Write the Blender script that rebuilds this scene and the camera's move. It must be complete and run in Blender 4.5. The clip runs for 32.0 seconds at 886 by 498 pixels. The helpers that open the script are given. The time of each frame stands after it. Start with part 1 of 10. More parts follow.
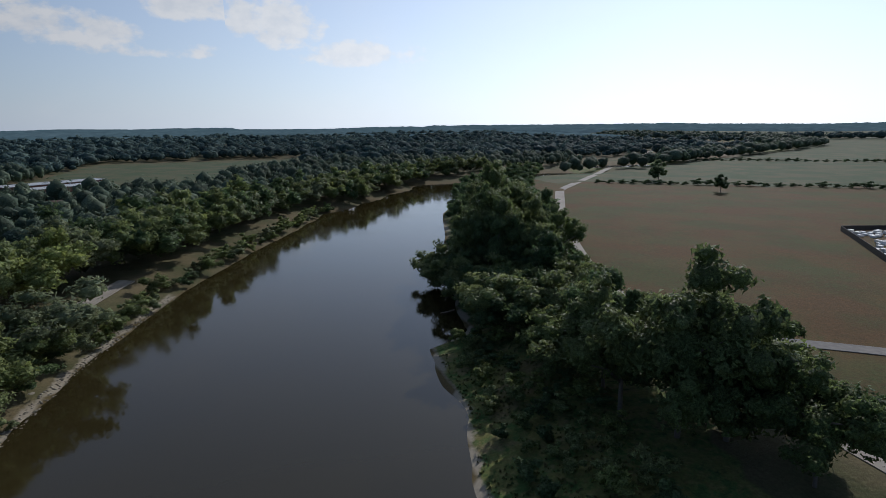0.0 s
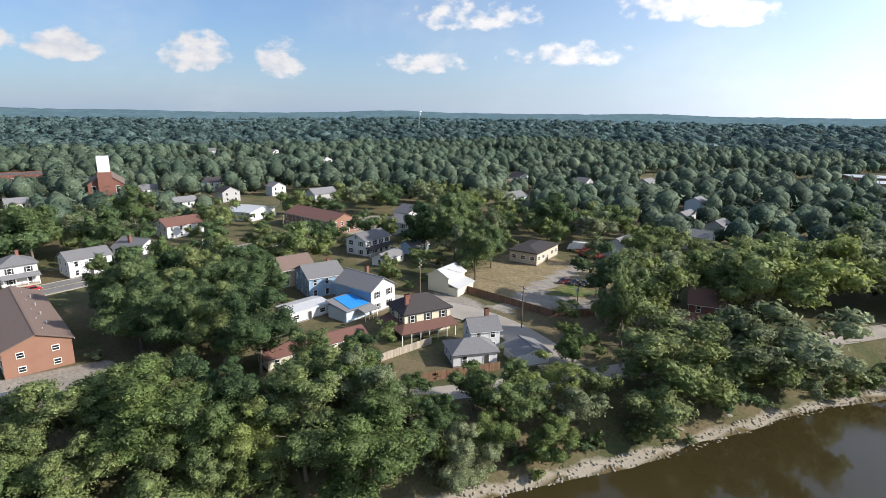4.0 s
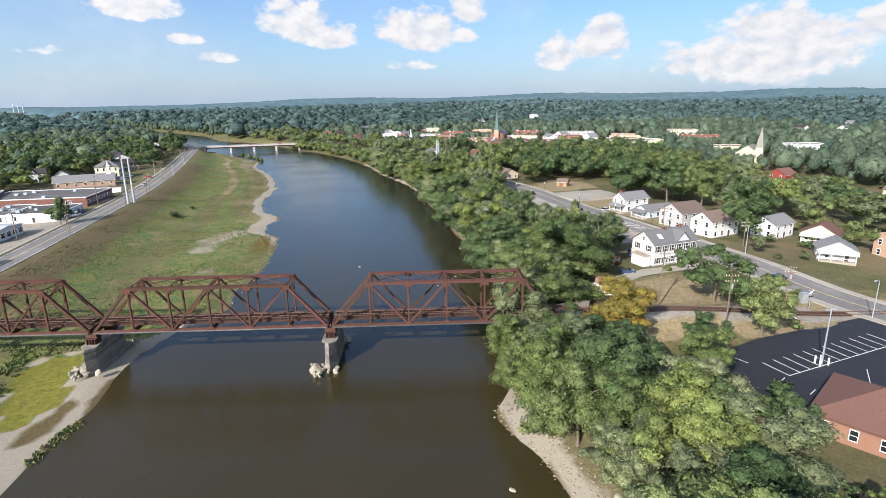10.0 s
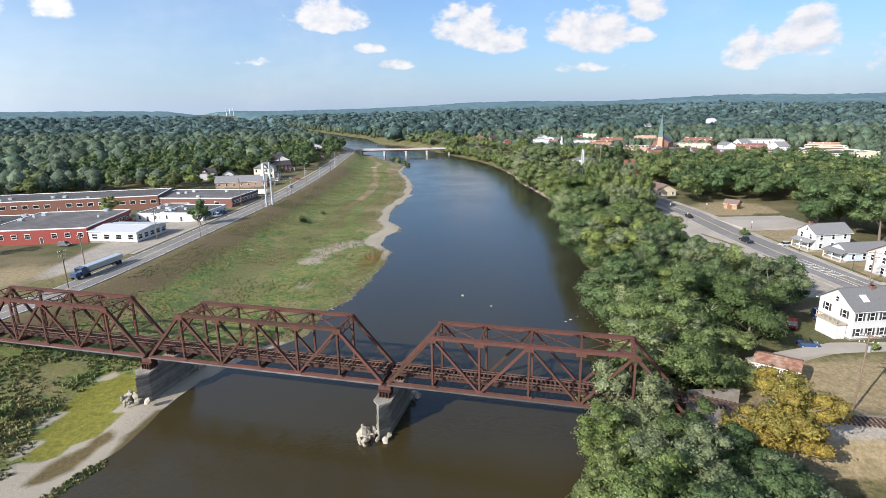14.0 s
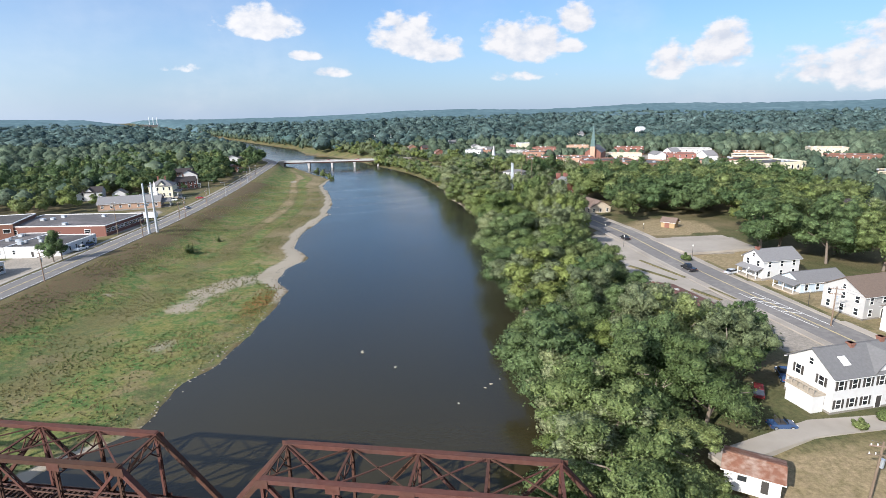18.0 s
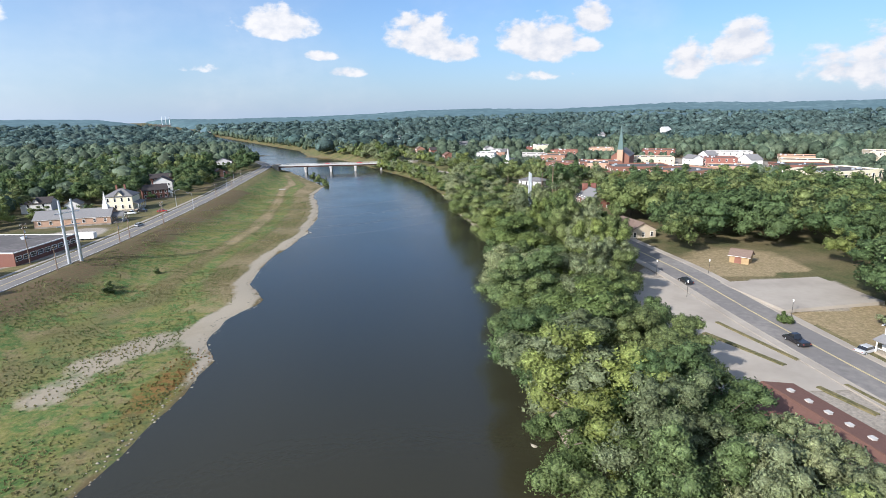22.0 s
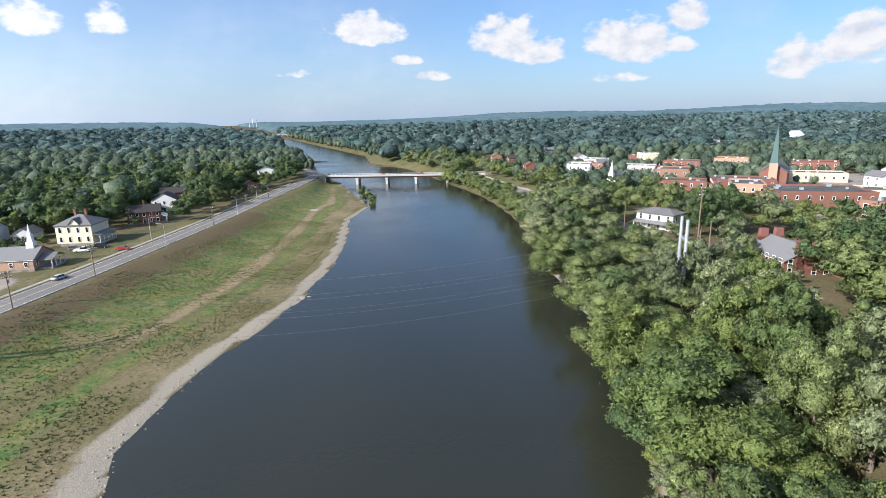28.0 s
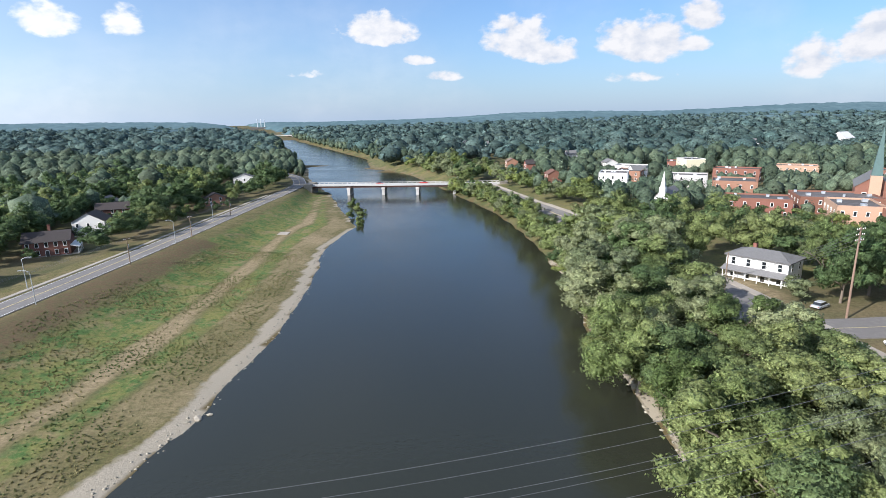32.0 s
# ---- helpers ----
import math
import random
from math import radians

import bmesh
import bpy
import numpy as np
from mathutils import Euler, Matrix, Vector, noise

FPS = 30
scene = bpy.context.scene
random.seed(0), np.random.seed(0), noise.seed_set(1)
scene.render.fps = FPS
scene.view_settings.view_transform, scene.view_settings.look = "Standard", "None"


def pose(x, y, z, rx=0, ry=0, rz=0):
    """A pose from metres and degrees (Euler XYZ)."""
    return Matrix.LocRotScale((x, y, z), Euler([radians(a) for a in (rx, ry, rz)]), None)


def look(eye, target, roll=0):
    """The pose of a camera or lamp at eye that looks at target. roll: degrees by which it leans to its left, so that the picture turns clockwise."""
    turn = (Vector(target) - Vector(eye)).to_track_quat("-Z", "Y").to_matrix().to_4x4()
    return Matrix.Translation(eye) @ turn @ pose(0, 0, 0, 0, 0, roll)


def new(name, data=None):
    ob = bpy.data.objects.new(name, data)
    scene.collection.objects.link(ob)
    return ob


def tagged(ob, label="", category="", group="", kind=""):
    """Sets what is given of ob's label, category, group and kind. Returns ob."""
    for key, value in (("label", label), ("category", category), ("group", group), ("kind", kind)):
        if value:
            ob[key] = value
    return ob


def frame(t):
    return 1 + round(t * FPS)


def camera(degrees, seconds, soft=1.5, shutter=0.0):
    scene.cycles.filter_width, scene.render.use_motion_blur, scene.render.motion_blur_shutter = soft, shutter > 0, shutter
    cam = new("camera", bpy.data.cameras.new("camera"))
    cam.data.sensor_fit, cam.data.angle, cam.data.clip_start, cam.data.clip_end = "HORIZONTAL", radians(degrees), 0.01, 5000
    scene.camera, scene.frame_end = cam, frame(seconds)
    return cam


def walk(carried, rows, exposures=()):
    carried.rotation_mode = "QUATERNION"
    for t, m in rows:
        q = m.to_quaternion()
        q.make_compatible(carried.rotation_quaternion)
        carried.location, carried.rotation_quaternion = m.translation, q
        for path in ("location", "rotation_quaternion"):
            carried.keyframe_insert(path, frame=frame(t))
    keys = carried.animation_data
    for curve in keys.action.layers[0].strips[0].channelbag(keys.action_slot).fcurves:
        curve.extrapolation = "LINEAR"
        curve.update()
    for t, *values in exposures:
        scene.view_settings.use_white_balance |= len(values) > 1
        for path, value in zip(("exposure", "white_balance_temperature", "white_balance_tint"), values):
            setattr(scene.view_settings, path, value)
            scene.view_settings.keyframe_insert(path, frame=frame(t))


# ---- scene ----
cam = camera(78.1, 32.0, soft=0.85)
PATH = [
    (0.0, 0.00, 0.00, 53.60, 77.300, 0.700, 159.600),
    (0.5, -1.51, -3.85, 53.59, 77.321, 0.514, 166.732),
    (1.0, -2.86, -7.91, 53.59, 77.252, 0.321, 174.842),
    (1.5, -3.73, -11.99, 53.59, 77.145, 0.114, -175.864),
    (2.0, -4.31, -16.15, 53.60, 76.996, -0.099, -165.778),
    (2.5, -4.31, -20.38, 53.68, 76.771, -0.336, -155.094),
    (4.5, 0.75, -37.02, 53.64, 75.836, -0.702, -112.860),
    (5.0, 3.57, -40.50, 53.62, 75.561, -0.727, -101.880),
    (5.5, 6.87, -43.52, 53.44, 75.314, -0.686, -88.891),
    (6.0, 10.78, -45.91, 53.11, 75.056, -0.602, -74.874),
    (6.5, 14.89, -47.67, 53.01, 74.791, -0.324, -60.995),
    (7.0, 19.08, -48.60, 52.75, 74.637, -0.133, -47.463),
    (7.5, 22.96, -48.83, 52.50, 74.556, 0.115, -34.153),
    (8.0, 26.76, -48.52, 52.24, 74.548, 0.411, -22.733),
    (8.5, 30.34, -47.48, 51.93, 74.582, 0.489, -15.471),
    (9.0, 33.56, -45.96, 51.76, 74.623, 0.584, -13.924),
    (9.5, 36.45, -43.97, 51.66, 74.698, 0.648, -13.245),
    (10.0, 39.18, -41.69, 51.56, 74.748, 0.685, -12.950),
    (10.5, 41.69, -39.19, 51.57, 74.811, 0.730, -12.275),
    (11.0, 44.01, -36.57, 51.65, 74.873, 0.826, -9.688),
    (11.5, 46.21, -33.83, 51.75, 74.912, 0.885, -6.011),
    (12.0, 48.32, -30.86, 51.75, 75.000, 0.906, -3.093),
    (12.5, 50.18, -27.91, 51.82, 75.087, 0.948, -0.521),
    (13.0, 51.90, -24.83, 51.91, 75.151, 0.969, 1.606),
    (13.5, 53.47, -21.63, 52.05, 75.240, 0.962, 2.994),
    (14.0, 54.86, -18.32, 52.20, 75.320, 0.950, 3.711),
    (14.5, 56.23, -14.92, 52.32, 75.401, 0.962, 3.906),
    (15.0, 57.63, -11.26, 52.43, 75.445, 0.942, 0.890),
    (15.5, 58.92, -7.48, 52.56, 75.541, 0.943, -5.662),
    (17.5, 63.05, 6.99, 53.13, 75.937, 0.961, -3.820),
    (18.0, 64.37, 11.48, 53.10, 76.000, 0.973, -2.524),
    (18.5, 65.50, 16.47, 53.09, 76.013, 0.982, -2.034),
    (19.0, 66.53, 21.95, 53.02, 76.013, 0.970, -1.538),
    (19.5, 67.58, 27.97, 52.95, 76.039, 0.955, -1.368),
    (20.0, 68.61, 34.47, 52.95, 76.041, 0.990, -1.391),
    (20.5, 69.54, 41.33, 52.86, 76.040, 1.006, -1.368),
    (21.0, 70.43, 48.49, 52.75, 76.017, 1.007, -1.327),
    (21.5, 71.19, 55.90, 52.61, 75.996, 0.991, -1.198),
    (22.0, 71.93, 63.58, 52.35, 75.998, 0.987, -0.985),
    (22.5, 72.51, 71.47, 52.14, 76.000, 1.011, -0.757),
    (23.0, 73.06, 79.47, 52.00, 76.001, 1.013, 0.859),
    (23.5, 73.60, 87.66, 51.74, 76.043, 1.017, 2.990),
    (24.0, 74.07, 95.96, 51.50, 76.093, 1.011, 4.802),
    (24.5, 74.32, 104.40, 51.30, 76.131, 1.029, 5.018),
    (25.0, 74.44, 112.92, 51.15, 76.144, 0.998, 5.276),
    (25.5, 74.62, 121.46, 50.97, 76.196, 0.993, 6.387),
    (27.5, 74.42, 154.77, 50.61, 76.398, 1.097, 7.307),
    (28.0, 73.95, 163.48, 50.52, 76.430, 1.084, 7.375),
    (28.5, 73.39, 172.18, 50.39, 76.440, 1.080, 7.556),
    (29.0, 72.84, 180.91, 50.34, 76.438, 1.087, 7.568),
    (29.5, 72.30, 188.90, 50.26, 76.443, 1.068, 7.615),
    (30.0, 71.64, 197.34, 50.18, 76.427, 1.086, 7.578),
    (30.5, 70.85, 205.75, 50.12, 76.457, 1.086, 7.578),
    (31.0, 69.98, 214.03, 50.03, 76.429, 1.069, 8.352),
    (31.5, 69.23, 222.32, 49.88, 76.465, 1.079, 8.566),
    (32.0, 68.46, 230.56, 49.79, 76.465, 1.049, 8.561),
]
EXPOSURES = [(t, e, k, 13) for t, e, k in ((0.0, -0.92, 5900), (1.0, -0.8, 5900), (2.5, -0.25, 5800), (4.5, 0.66, 6300), (6.0, 0.76, 6300), (9.0, 0.70, 6250), (32.0, 0.70, 6050))]
walk(cam, [(t, pose(x, y, z, rx, ry, rz)) for t, x, y, z, rx, ry, rz in PATH], EXPOSURES)

# ---- world and sun ----
SUN_ELEV = radians(29)
SUN_DIR = Vector((-0.71, -0.70, 0)).normalized() * math.cos(SUN_ELEV) + Vector((0, 0, math.sin(SUN_ELEV)))
sun_data = bpy.data.lights.new("sun", "SUN")
sun_data.energy, sun_data.angle, sun_data.color = 4.8, radians(0.55), (1.0, 0.93, 0.82)
sun = new("sun", sun_data)
sun.matrix_world = look(SUN_DIR * 300, (0, 0, 0))

# Clouds: azimuth from +y towards +x and elevation of the middle, half width, half height, weight; all in degrees
CLOUDS = [(188, 10.5, 9.0, 2.6, 1.0), (178, 11.5, 6.0, 2.6, 1.0), (166, 9.0, 7.0, 1.8, 0.9), (200, 9.2, 6.0, 1.4, 0.6), (212, 10.5, 8.0, 2.0, 0.5), (-14.9, 8.8, 4.7, 2.2, 1.0), (-1.1, 8.0, 4.1, 3.0, 1.0), (2.2, 6.4, 3.5, 1.8, 1.0), (11.6, 7.2, 4.6, 3.0, 1.0), (15.3, 8.8, 2.3, 2.1, 1.0), (24.2, 4.7, 2.5, 2.4, 1.0), (28.3, 5.8, 3.2, 2.7, 1.0), (-42.5, 8.6, 2.7, 1.9, 1.0), (-37.1, 8.8, 2.1, 2.0, 0.8), (-8.4, 4.2, 2.5, 0.8, 0.7), (-10.6, 5.7, 2.2, 0.7, 0.7), (10.0, 3.6, 4.0, 0.8, 0.6), (-21.4, 4.5, 2.7, 0.6, 0.5), (14.6, 6.3, 2.1, 1.2, 1.0), (42.0, 4.5, 10.0, 4.1, 1.0), (51.1, 6.0, 3.8, 2.2, 1.0), (69.6, 7.5, 1.9, 0.8, 0.7), (74.3, 5.3, 3.1, 2.1, 1.0), (69.6, 4.4, 3.4, 1.4, 1.0), (84.3, 5.8, 2.8, 1.8, 1.0), (90.1, 5.3, 3.1, 1.8, 1.0), (99.9, 5.5, 3.6, 2.6, 0.9), (107.6, 5.2, 2.9, 2.4, 0.8), (87.0, 9.3, 3.1, 0.8, 0.7), (42.2, 5.6, 6.0, 3.6, 1.0), (9.4, 7.2, 3.9, 2.4, 1.0), (-0.3, 7.1, 3.2, 2.1, 1.0), (-8.5, 4.2, 1.9, 0.8, 0.6), (24.2, 4.7, 2.7, 1.8, 0.8), (146, 10.2, 7.5, 2.2, 0.9), (150, 8.9, 4.5, 1.5, 0.9), (161.4, 10.7, 5.5, 1.6, 0.9), (170.0, 8.8, 4.0, 1.6, 0.8), (135.4, 6.0, 7.0, 1.8, 0.6), (121, 5.2, 5, 1.6, 0.6), (126, 9.5, 8, 2.2, 0.6), (-174.6, 9.7, 4.2, 2.9, 1.0), (-178.4, 10.3, 2.6, 2.4, 1.0), (-167.5, 7.3, 8.1, 1.9, 0.8), (168.1, 8.6, 6.5, 2.2, 0.8), (174, 7.0, 8, 1.0, 0.55)]


def build_world():
    w = bpy.data.worlds.new("sky")
    scene.world = w
    w.use_nodes = True
    nt = w.node_tree
    n, l = nt.nodes, nt.links
    n.clear()

    def math_node(op, a, b=None, c=None, clamp=False):
        m = n.new("ShaderNodeMath")
        m.operation, m.use_clamp = op, clamp
        for i, v in enumerate((a, b, c)):
            if v is None:
                continue
            if isinstance(v, (int, float)):
                m.inputs[i].default_value = v
            else:
                l.new(v, m.inputs[i])
        return m.outputs[0]

    sky = n.new("ShaderNodeTexSky")
    sky.sky_type, sky.sun_disc = "NISHITA", False
    sky.sun_elevation = SUN_ELEV
    sky.sun_rotation = math.atan2(SUN_DIR.x, SUN_DIR.y)
    sky.altitude, sky.air_density, sky.dust_density, sky.ozone_density = 200, 1.1, 0.4, 5.0
    tc = n.new("ShaderNodeTexCoord")
    sep = n.new("ShaderNodeSeparateXYZ")
    l.new(tc.outputs["Generated"], sep.inputs[0])
    az = math_node("ARCTAN2", sep.outputs[0], sep.outputs[1])
    el = math_node("ARCSINE", sep.outputs[2])
    comb = n.new("ShaderNodeCombineXYZ")
    l.new(az, comb.inputs[0])
    l.new(math_node("MULTIPLY", el, 1.5), comb.inputs[1])
    nz = n.new("ShaderNodeTexNoise")
    nz.inputs["Scale"].default_value, nz.inputs["Detail"].default_value, nz.inputs["Roughness"].default_value = 34, 8, 0.54
    l.new(comb.outputs[0], nz.inputs["Vector"])
    broad = n.new("ShaderNodeTexNoise")
    broad.inputs["Scale"].default_value, broad.inputs["Detail"].default_value = 11, 2
    l.new(comb.outputs[0], broad.inputs["Vector"])
    puff = math_node("MULTIPLY_ADD", math_node("SUBTRACT", broad.outputs["Fac"], 0.5), 0.55, math_node("MULTIPLY", math_node("SUBTRACT", nz.outputs["Fac"], 0.5), 0.72))
    total = None
    for ca, ce, hw, hh, wt in CLOUDS:
        da = math_node("SUBTRACT", az, radians(ca))
        u = math_node("MULTIPLY", da, 1 / radians(hw))
        v = math_node("MULTIPLY", math_node("SUBTRACT", el, radians(ce - 0.35 * hh)), 1 / radians(hh * 1.15))
        v = math_node("MAXIMUM", v, math_node("MULTIPLY", v, -2.0))
        d2 = math_node("ADD", math_node("MULTIPLY", u, u), math_node("MULTIPLY", v, v))
        body = math_node("MULTIPLY", math_node("SUBTRACT", 1.0, d2, None, True), wt)
        total = body if total is None else math_node("MAXIMUM", total, body)
    dens = math_node("ADD", total, math_node("MULTIPLY", puff, 2.3))
    inside = math_node("GREATER_THAN", total, 0.001)
    ramp = n.new("ShaderNodeMapRange")
    ramp.interpolation_type = "SMOOTHSTEP"
    ramp.inputs["From Min"].default_value, ramp.inputs["From Max"].default_value = 0.18, 0.72
    l.new(math_node("MULTIPLY", dens, inside), ramp.inputs["Value"])
    # thin high veil and hazy low streaks
    nz2 = n.new("ShaderNodeTexNoise")
    nz2.inputs["Scale"].default_value, nz2.inputs["Detail"].default_value = 3.2, 6
    l.new(comb.outputs[0], nz2.inputs["Vector"])
    veil = math_node("MULTIPLY", math_node("SUBTRACT", nz2.outputs["Fac"], 0.47, None, True), 0.9)
    fac = math_node("MAXIMUM", ramp.outputs[0], veil)
    # sunlit side of each puff: the density a little further from the sun, less the density here
    off = n.new("ShaderNodeVectorMath")
    off.operation = "ADD"
    off.inputs[1].default_value = (-0.012, 0.020, 0.0)
    l.new(comb.outputs[0], off.inputs[0])
    shade = n.new("ShaderNodeTexNoise")
    shade.inputs["Scale"].default_value, shade.inputs["Detail"].default_value, shade.inputs["Roughness"].default_value = 34, 4, 0.55
    l.new(off.outputs[0], shade.inputs["Vector"])
    lit = math_node("MULTIPLY_ADD", math_node("SUBTRACT", nz.outputs["Fac"], shade.outputs["Fac"]), 2.3, 0.66, True)
    cr = n.new("ShaderNodeMix")
    cr.data_type = "RGBA"
    l.new(lit, cr.inputs["Factor"])
    cr.inputs["A"].default_value, cr.inputs["B"].default_value = (5.3, 5.6, 6.0, 1), (7.3, 7.15, 6.9, 1)
    mix = n.new("ShaderNodeMix")
    mix.data_type = "RGBA"
    l.new(fac, mix.inputs["Factor"])
    haze = n.new("ShaderNodeMix")
    haze.data_type = "RGBA"
    low = math_node("POWER", 2.718, math_node("MULTIPLY", math_node("MAXIMUM", el, 0.0), -1 / radians(6.5)))
    l.new(math_node("MULTIPLY", low, 0.85), haze.inputs["Factor"])
    deep = n.new("ShaderNodeMix")
    deep.data_type, deep.blend_type = "RGBA", "MULTIPLY"
    deep.inputs["Factor"].default_value = 1.0
    deep.inputs["B"].default_value = (0.93, 1.04, 1.14, 1)
    l.new(sky.outputs[0], deep.inputs["A"])
    l.new(deep.outputs["Result"], haze.inputs["A"])
    haze.inputs["B"].default_value = (3.2, 4.1, 5.3, 1)
    l.new(haze.outputs["Result"], mix.inputs["A"])
    l.new(cr.outputs["Result"], mix.inputs["B"])
    bg = n.new("ShaderNodeBackground")
    bg.inputs["Strength"].default_value = 0.08
    # bright hazy sky round the sun
    dot = n.new("ShaderNodeVectorMath")
    dot.operation = "DOT_PRODUCT"
    dot.inputs[1].default_value = SUN_DIR
    l.new(tc.outputs["Generated"], dot.inputs[0])
    ang = math_node("ARCCOSINE", math_node("MINIMUM", dot.outputs["Value"], 0.9999))
    ang = math_node("MULTIPLY", ang, 1 / radians(55))
    glow = math_node("MULTIPLY", math_node("POWER", 2.718, math_node("MULTIPLY", math_node("MULTIPLY", ang, ang), -1.0)), 20.0)
    murk = math_node("POWER", 2.718, math_node("MULTIPLY", math_node("MAXIMUM", el, 0.0), -1 / radians(14)))
    glow = math_node("MULTIPLY", glow, math_node("MULTIPLY_ADD", murk, 1.0, 0.38))
    gl = n.new("ShaderNodeMix")
    gl.data_type, gl.blend_type = "RGBA", "ADD"
    gl.inputs["Factor"].default_value = 1.0
    gc_ = n.new("ShaderNodeCombineColor")
    l.new(math_node("MULTIPLY", glow, 0.97), gc_.inputs[0])
    l.new(glow, gc_.inputs[1])
    l.new(math_node("MULTIPLY", glow, 0.97), gc_.inputs[2])
    l.new(mix.outputs["Result"], gl.inputs["A"])
    l.new(gc_.outputs[0], gl.inputs["B"])
    l.new(gl.outputs["Result"], bg.inputs["Color"])
    out = n.new("ShaderNodeOutputWorld")
    l.new(bg.outputs[0], out.inputs["Surface"])


build_world()

# ---- materials ----
MATS = {}


def mat(name, base, rough=0.7, metal=0.0, vary=0.15, scale=1.5, big=0.08, bump=0.0, obj=0.0, island=0.0, second=None, mixat=0.55, translucent=0.0, spec=0.4, cells=0.0, glow=None, puffed=0.0, clump=0.0):
    """A procedural surface: base colour varied at two scales, by object and by loose piece, with fine relief."""
    if name in MATS:
        return MATS[name]
    m = bpy.data.materials.new(name)
    m.use_nodes = True
    nt = m.node_tree
    n, l = nt.nodes, nt.links
    p = n["Principled BSDF"]
    p.inputs["Roughness"].default_value, p.inputs["Metallic"].default_value = rough, metal
    p.inputs["Specular IOR Level"].default_value = spec
    geo = n.new("ShaderNodeNewGeometry")
    fine = n.new("ShaderNodeTexNoise")
    fine.inputs["Scale"].default_value, fine.inputs["Detail"].default_value = scale, 4
    coarse = n.new("ShaderNodeTexNoise")
    coarse.inputs["Scale"].default_value, coarse.inputs["Detail"].default_value = big, 3
    l.new(geo.outputs["Position"], fine.inputs["Vector"])
    l.new(geo.outputs["Position"], coarse.inputs["Vector"])
    rgb = n.new("ShaderNodeRGB")
    rgb.outputs[0].default_value = (*base, 1)
    col = rgb.outputs[0]
    if second:
        mx = n.new("ShaderNodeMix")
        mx.data_type = "RGBA"
        rmp = n.new("ShaderNodeMapRange")
        rmp.inputs["From Min"].default_value, rmp.inputs["From Max"].default_value = mixat - 0.09, mixat + 0.09
        ad = n.new("ShaderNodeMath")
        ad.operation = "MULTIPLY_ADD"
        ad.inputs[1].default_value = 0.35
        l.new(fine.outputs["Fac"], ad.inputs[0])
        sc = n.new("ShaderNodeMath")
        sc.operation = "MULTIPLY"
        sc.inputs[1].default_value = 0.65
        l.new(coarse.outputs["Fac"], sc.inputs[0])
        l.new(sc.outputs[0], ad.inputs[2])
        l.new(ad.outputs[0], rmp.inputs["Value"])
        l.new(rmp.outputs[0], mx.inputs["Factor"])
        l.new(col, mx.inputs["A"])
        mx.inputs["B"].default_value = (*second, 1)
        col = mx.outputs["Result"]
    hsv = n.new("ShaderNodeHueSaturation")
    l.new(col, hsv.inputs["Color"])
    val = n.new("ShaderNodeMath")
    val.operation = "MULTIPLY_ADD"
    val.inputs[1].default_value, val.inputs[2].default_value = 2 * vary, 1 - vary
    l.new(fine.outputs["Fac"], val.inputs[0])
    v = val.outputs[0]
    for amount, socket in ((obj, "obj"), (island, "isl")):
        if amount:
            src = n.new("ShaderNodeObjectInfo").outputs["Random"] if socket == "obj" else geo.outputs["Random Per Island"]
            ma = n.new("ShaderNodeMath")
            ma.operation = "MULTIPLY_ADD"
            ma.inputs[1].default_value, ma.inputs[2].default_value = 2 * amount, 1 - amount
            l.new(src, ma.inputs[0])
            mu = n.new("ShaderNodeMath")
            mu.operation = "MULTIPLY"
            l.new(v, mu.inputs[0])
            l.new(ma.outputs[0], mu.inputs[1])
            v = mu.outputs[0]
            if socket == "obj":
                hu = n.new("ShaderNodeMath")
                hu.operation = "MULTIPLY_ADD"
                hu.inputs[1].default_value, hu.inputs[2].default_value = -0.12 * amount, 0.5 + 0.06 * amount
                l.new(src, hu.inputs[0])
                l.new(hu.outputs[0], hsv.inputs["Hue"])
    if cells:
        vo = n.new("ShaderNodeTexVoronoi")
        vo.inputs["Scale"].default_value = cells
        l.new(geo.outputs["Position"], vo.inputs["Vector"])
        sh_ = n.new("ShaderNodeVectorMath")
        sh_.operation = "MULTIPLY_ADD"
        sh_.inputs[1].default_value, sh_.inputs[2].default_value = (1.0, 1.0, 1.0), (-0.5, -0.5, -0.5)
        l.new(vo.outputs["Color"], sh_.inputs[0])
        ad_ = n.new("ShaderNodeVectorMath")
        l.new(sh_.outputs[0], ad_.inputs[0])
        facing = geo.outputs["Normal"]
        if puffed:
            # leaves of one bough turn their faces outward together
            pa = n.new("ShaderNodeAttribute")
            pa.attribute_name = "puff"
            vt = n.new("ShaderNodeVectorTransform")
            vt.vector_type, vt.convert_from, vt.convert_to = "NORMAL", "OBJECT", "WORLD"
            l.new(pa.outputs["Vector"], vt.inputs[0])
            pm = n.new("ShaderNodeMix")
            pm.data_type = "VECTOR"
            pm.inputs["Factor"].default_value = puffed
            l.new(geo.outputs["Normal"], pm.inputs["A"])
            l.new(vt.outputs[0], pm.inputs["B"])
            facing = pm.outputs["Result"]
        l.new(facing, ad_.inputs[1])
        no_ = n.new("ShaderNodeVectorMath")
        no_.operation = "NORMALIZE"
        l.new(ad_.outputs[0], no_.inputs[0])
        l.new(no_.outputs[0], p.inputs["Normal"])
        # cells darken towards their edges, putting shade between leaves into the colour
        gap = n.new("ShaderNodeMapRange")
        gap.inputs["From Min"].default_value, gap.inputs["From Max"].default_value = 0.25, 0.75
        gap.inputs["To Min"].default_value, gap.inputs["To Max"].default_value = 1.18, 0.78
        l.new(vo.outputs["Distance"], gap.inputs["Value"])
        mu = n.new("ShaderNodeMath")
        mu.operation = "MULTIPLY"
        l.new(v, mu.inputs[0])
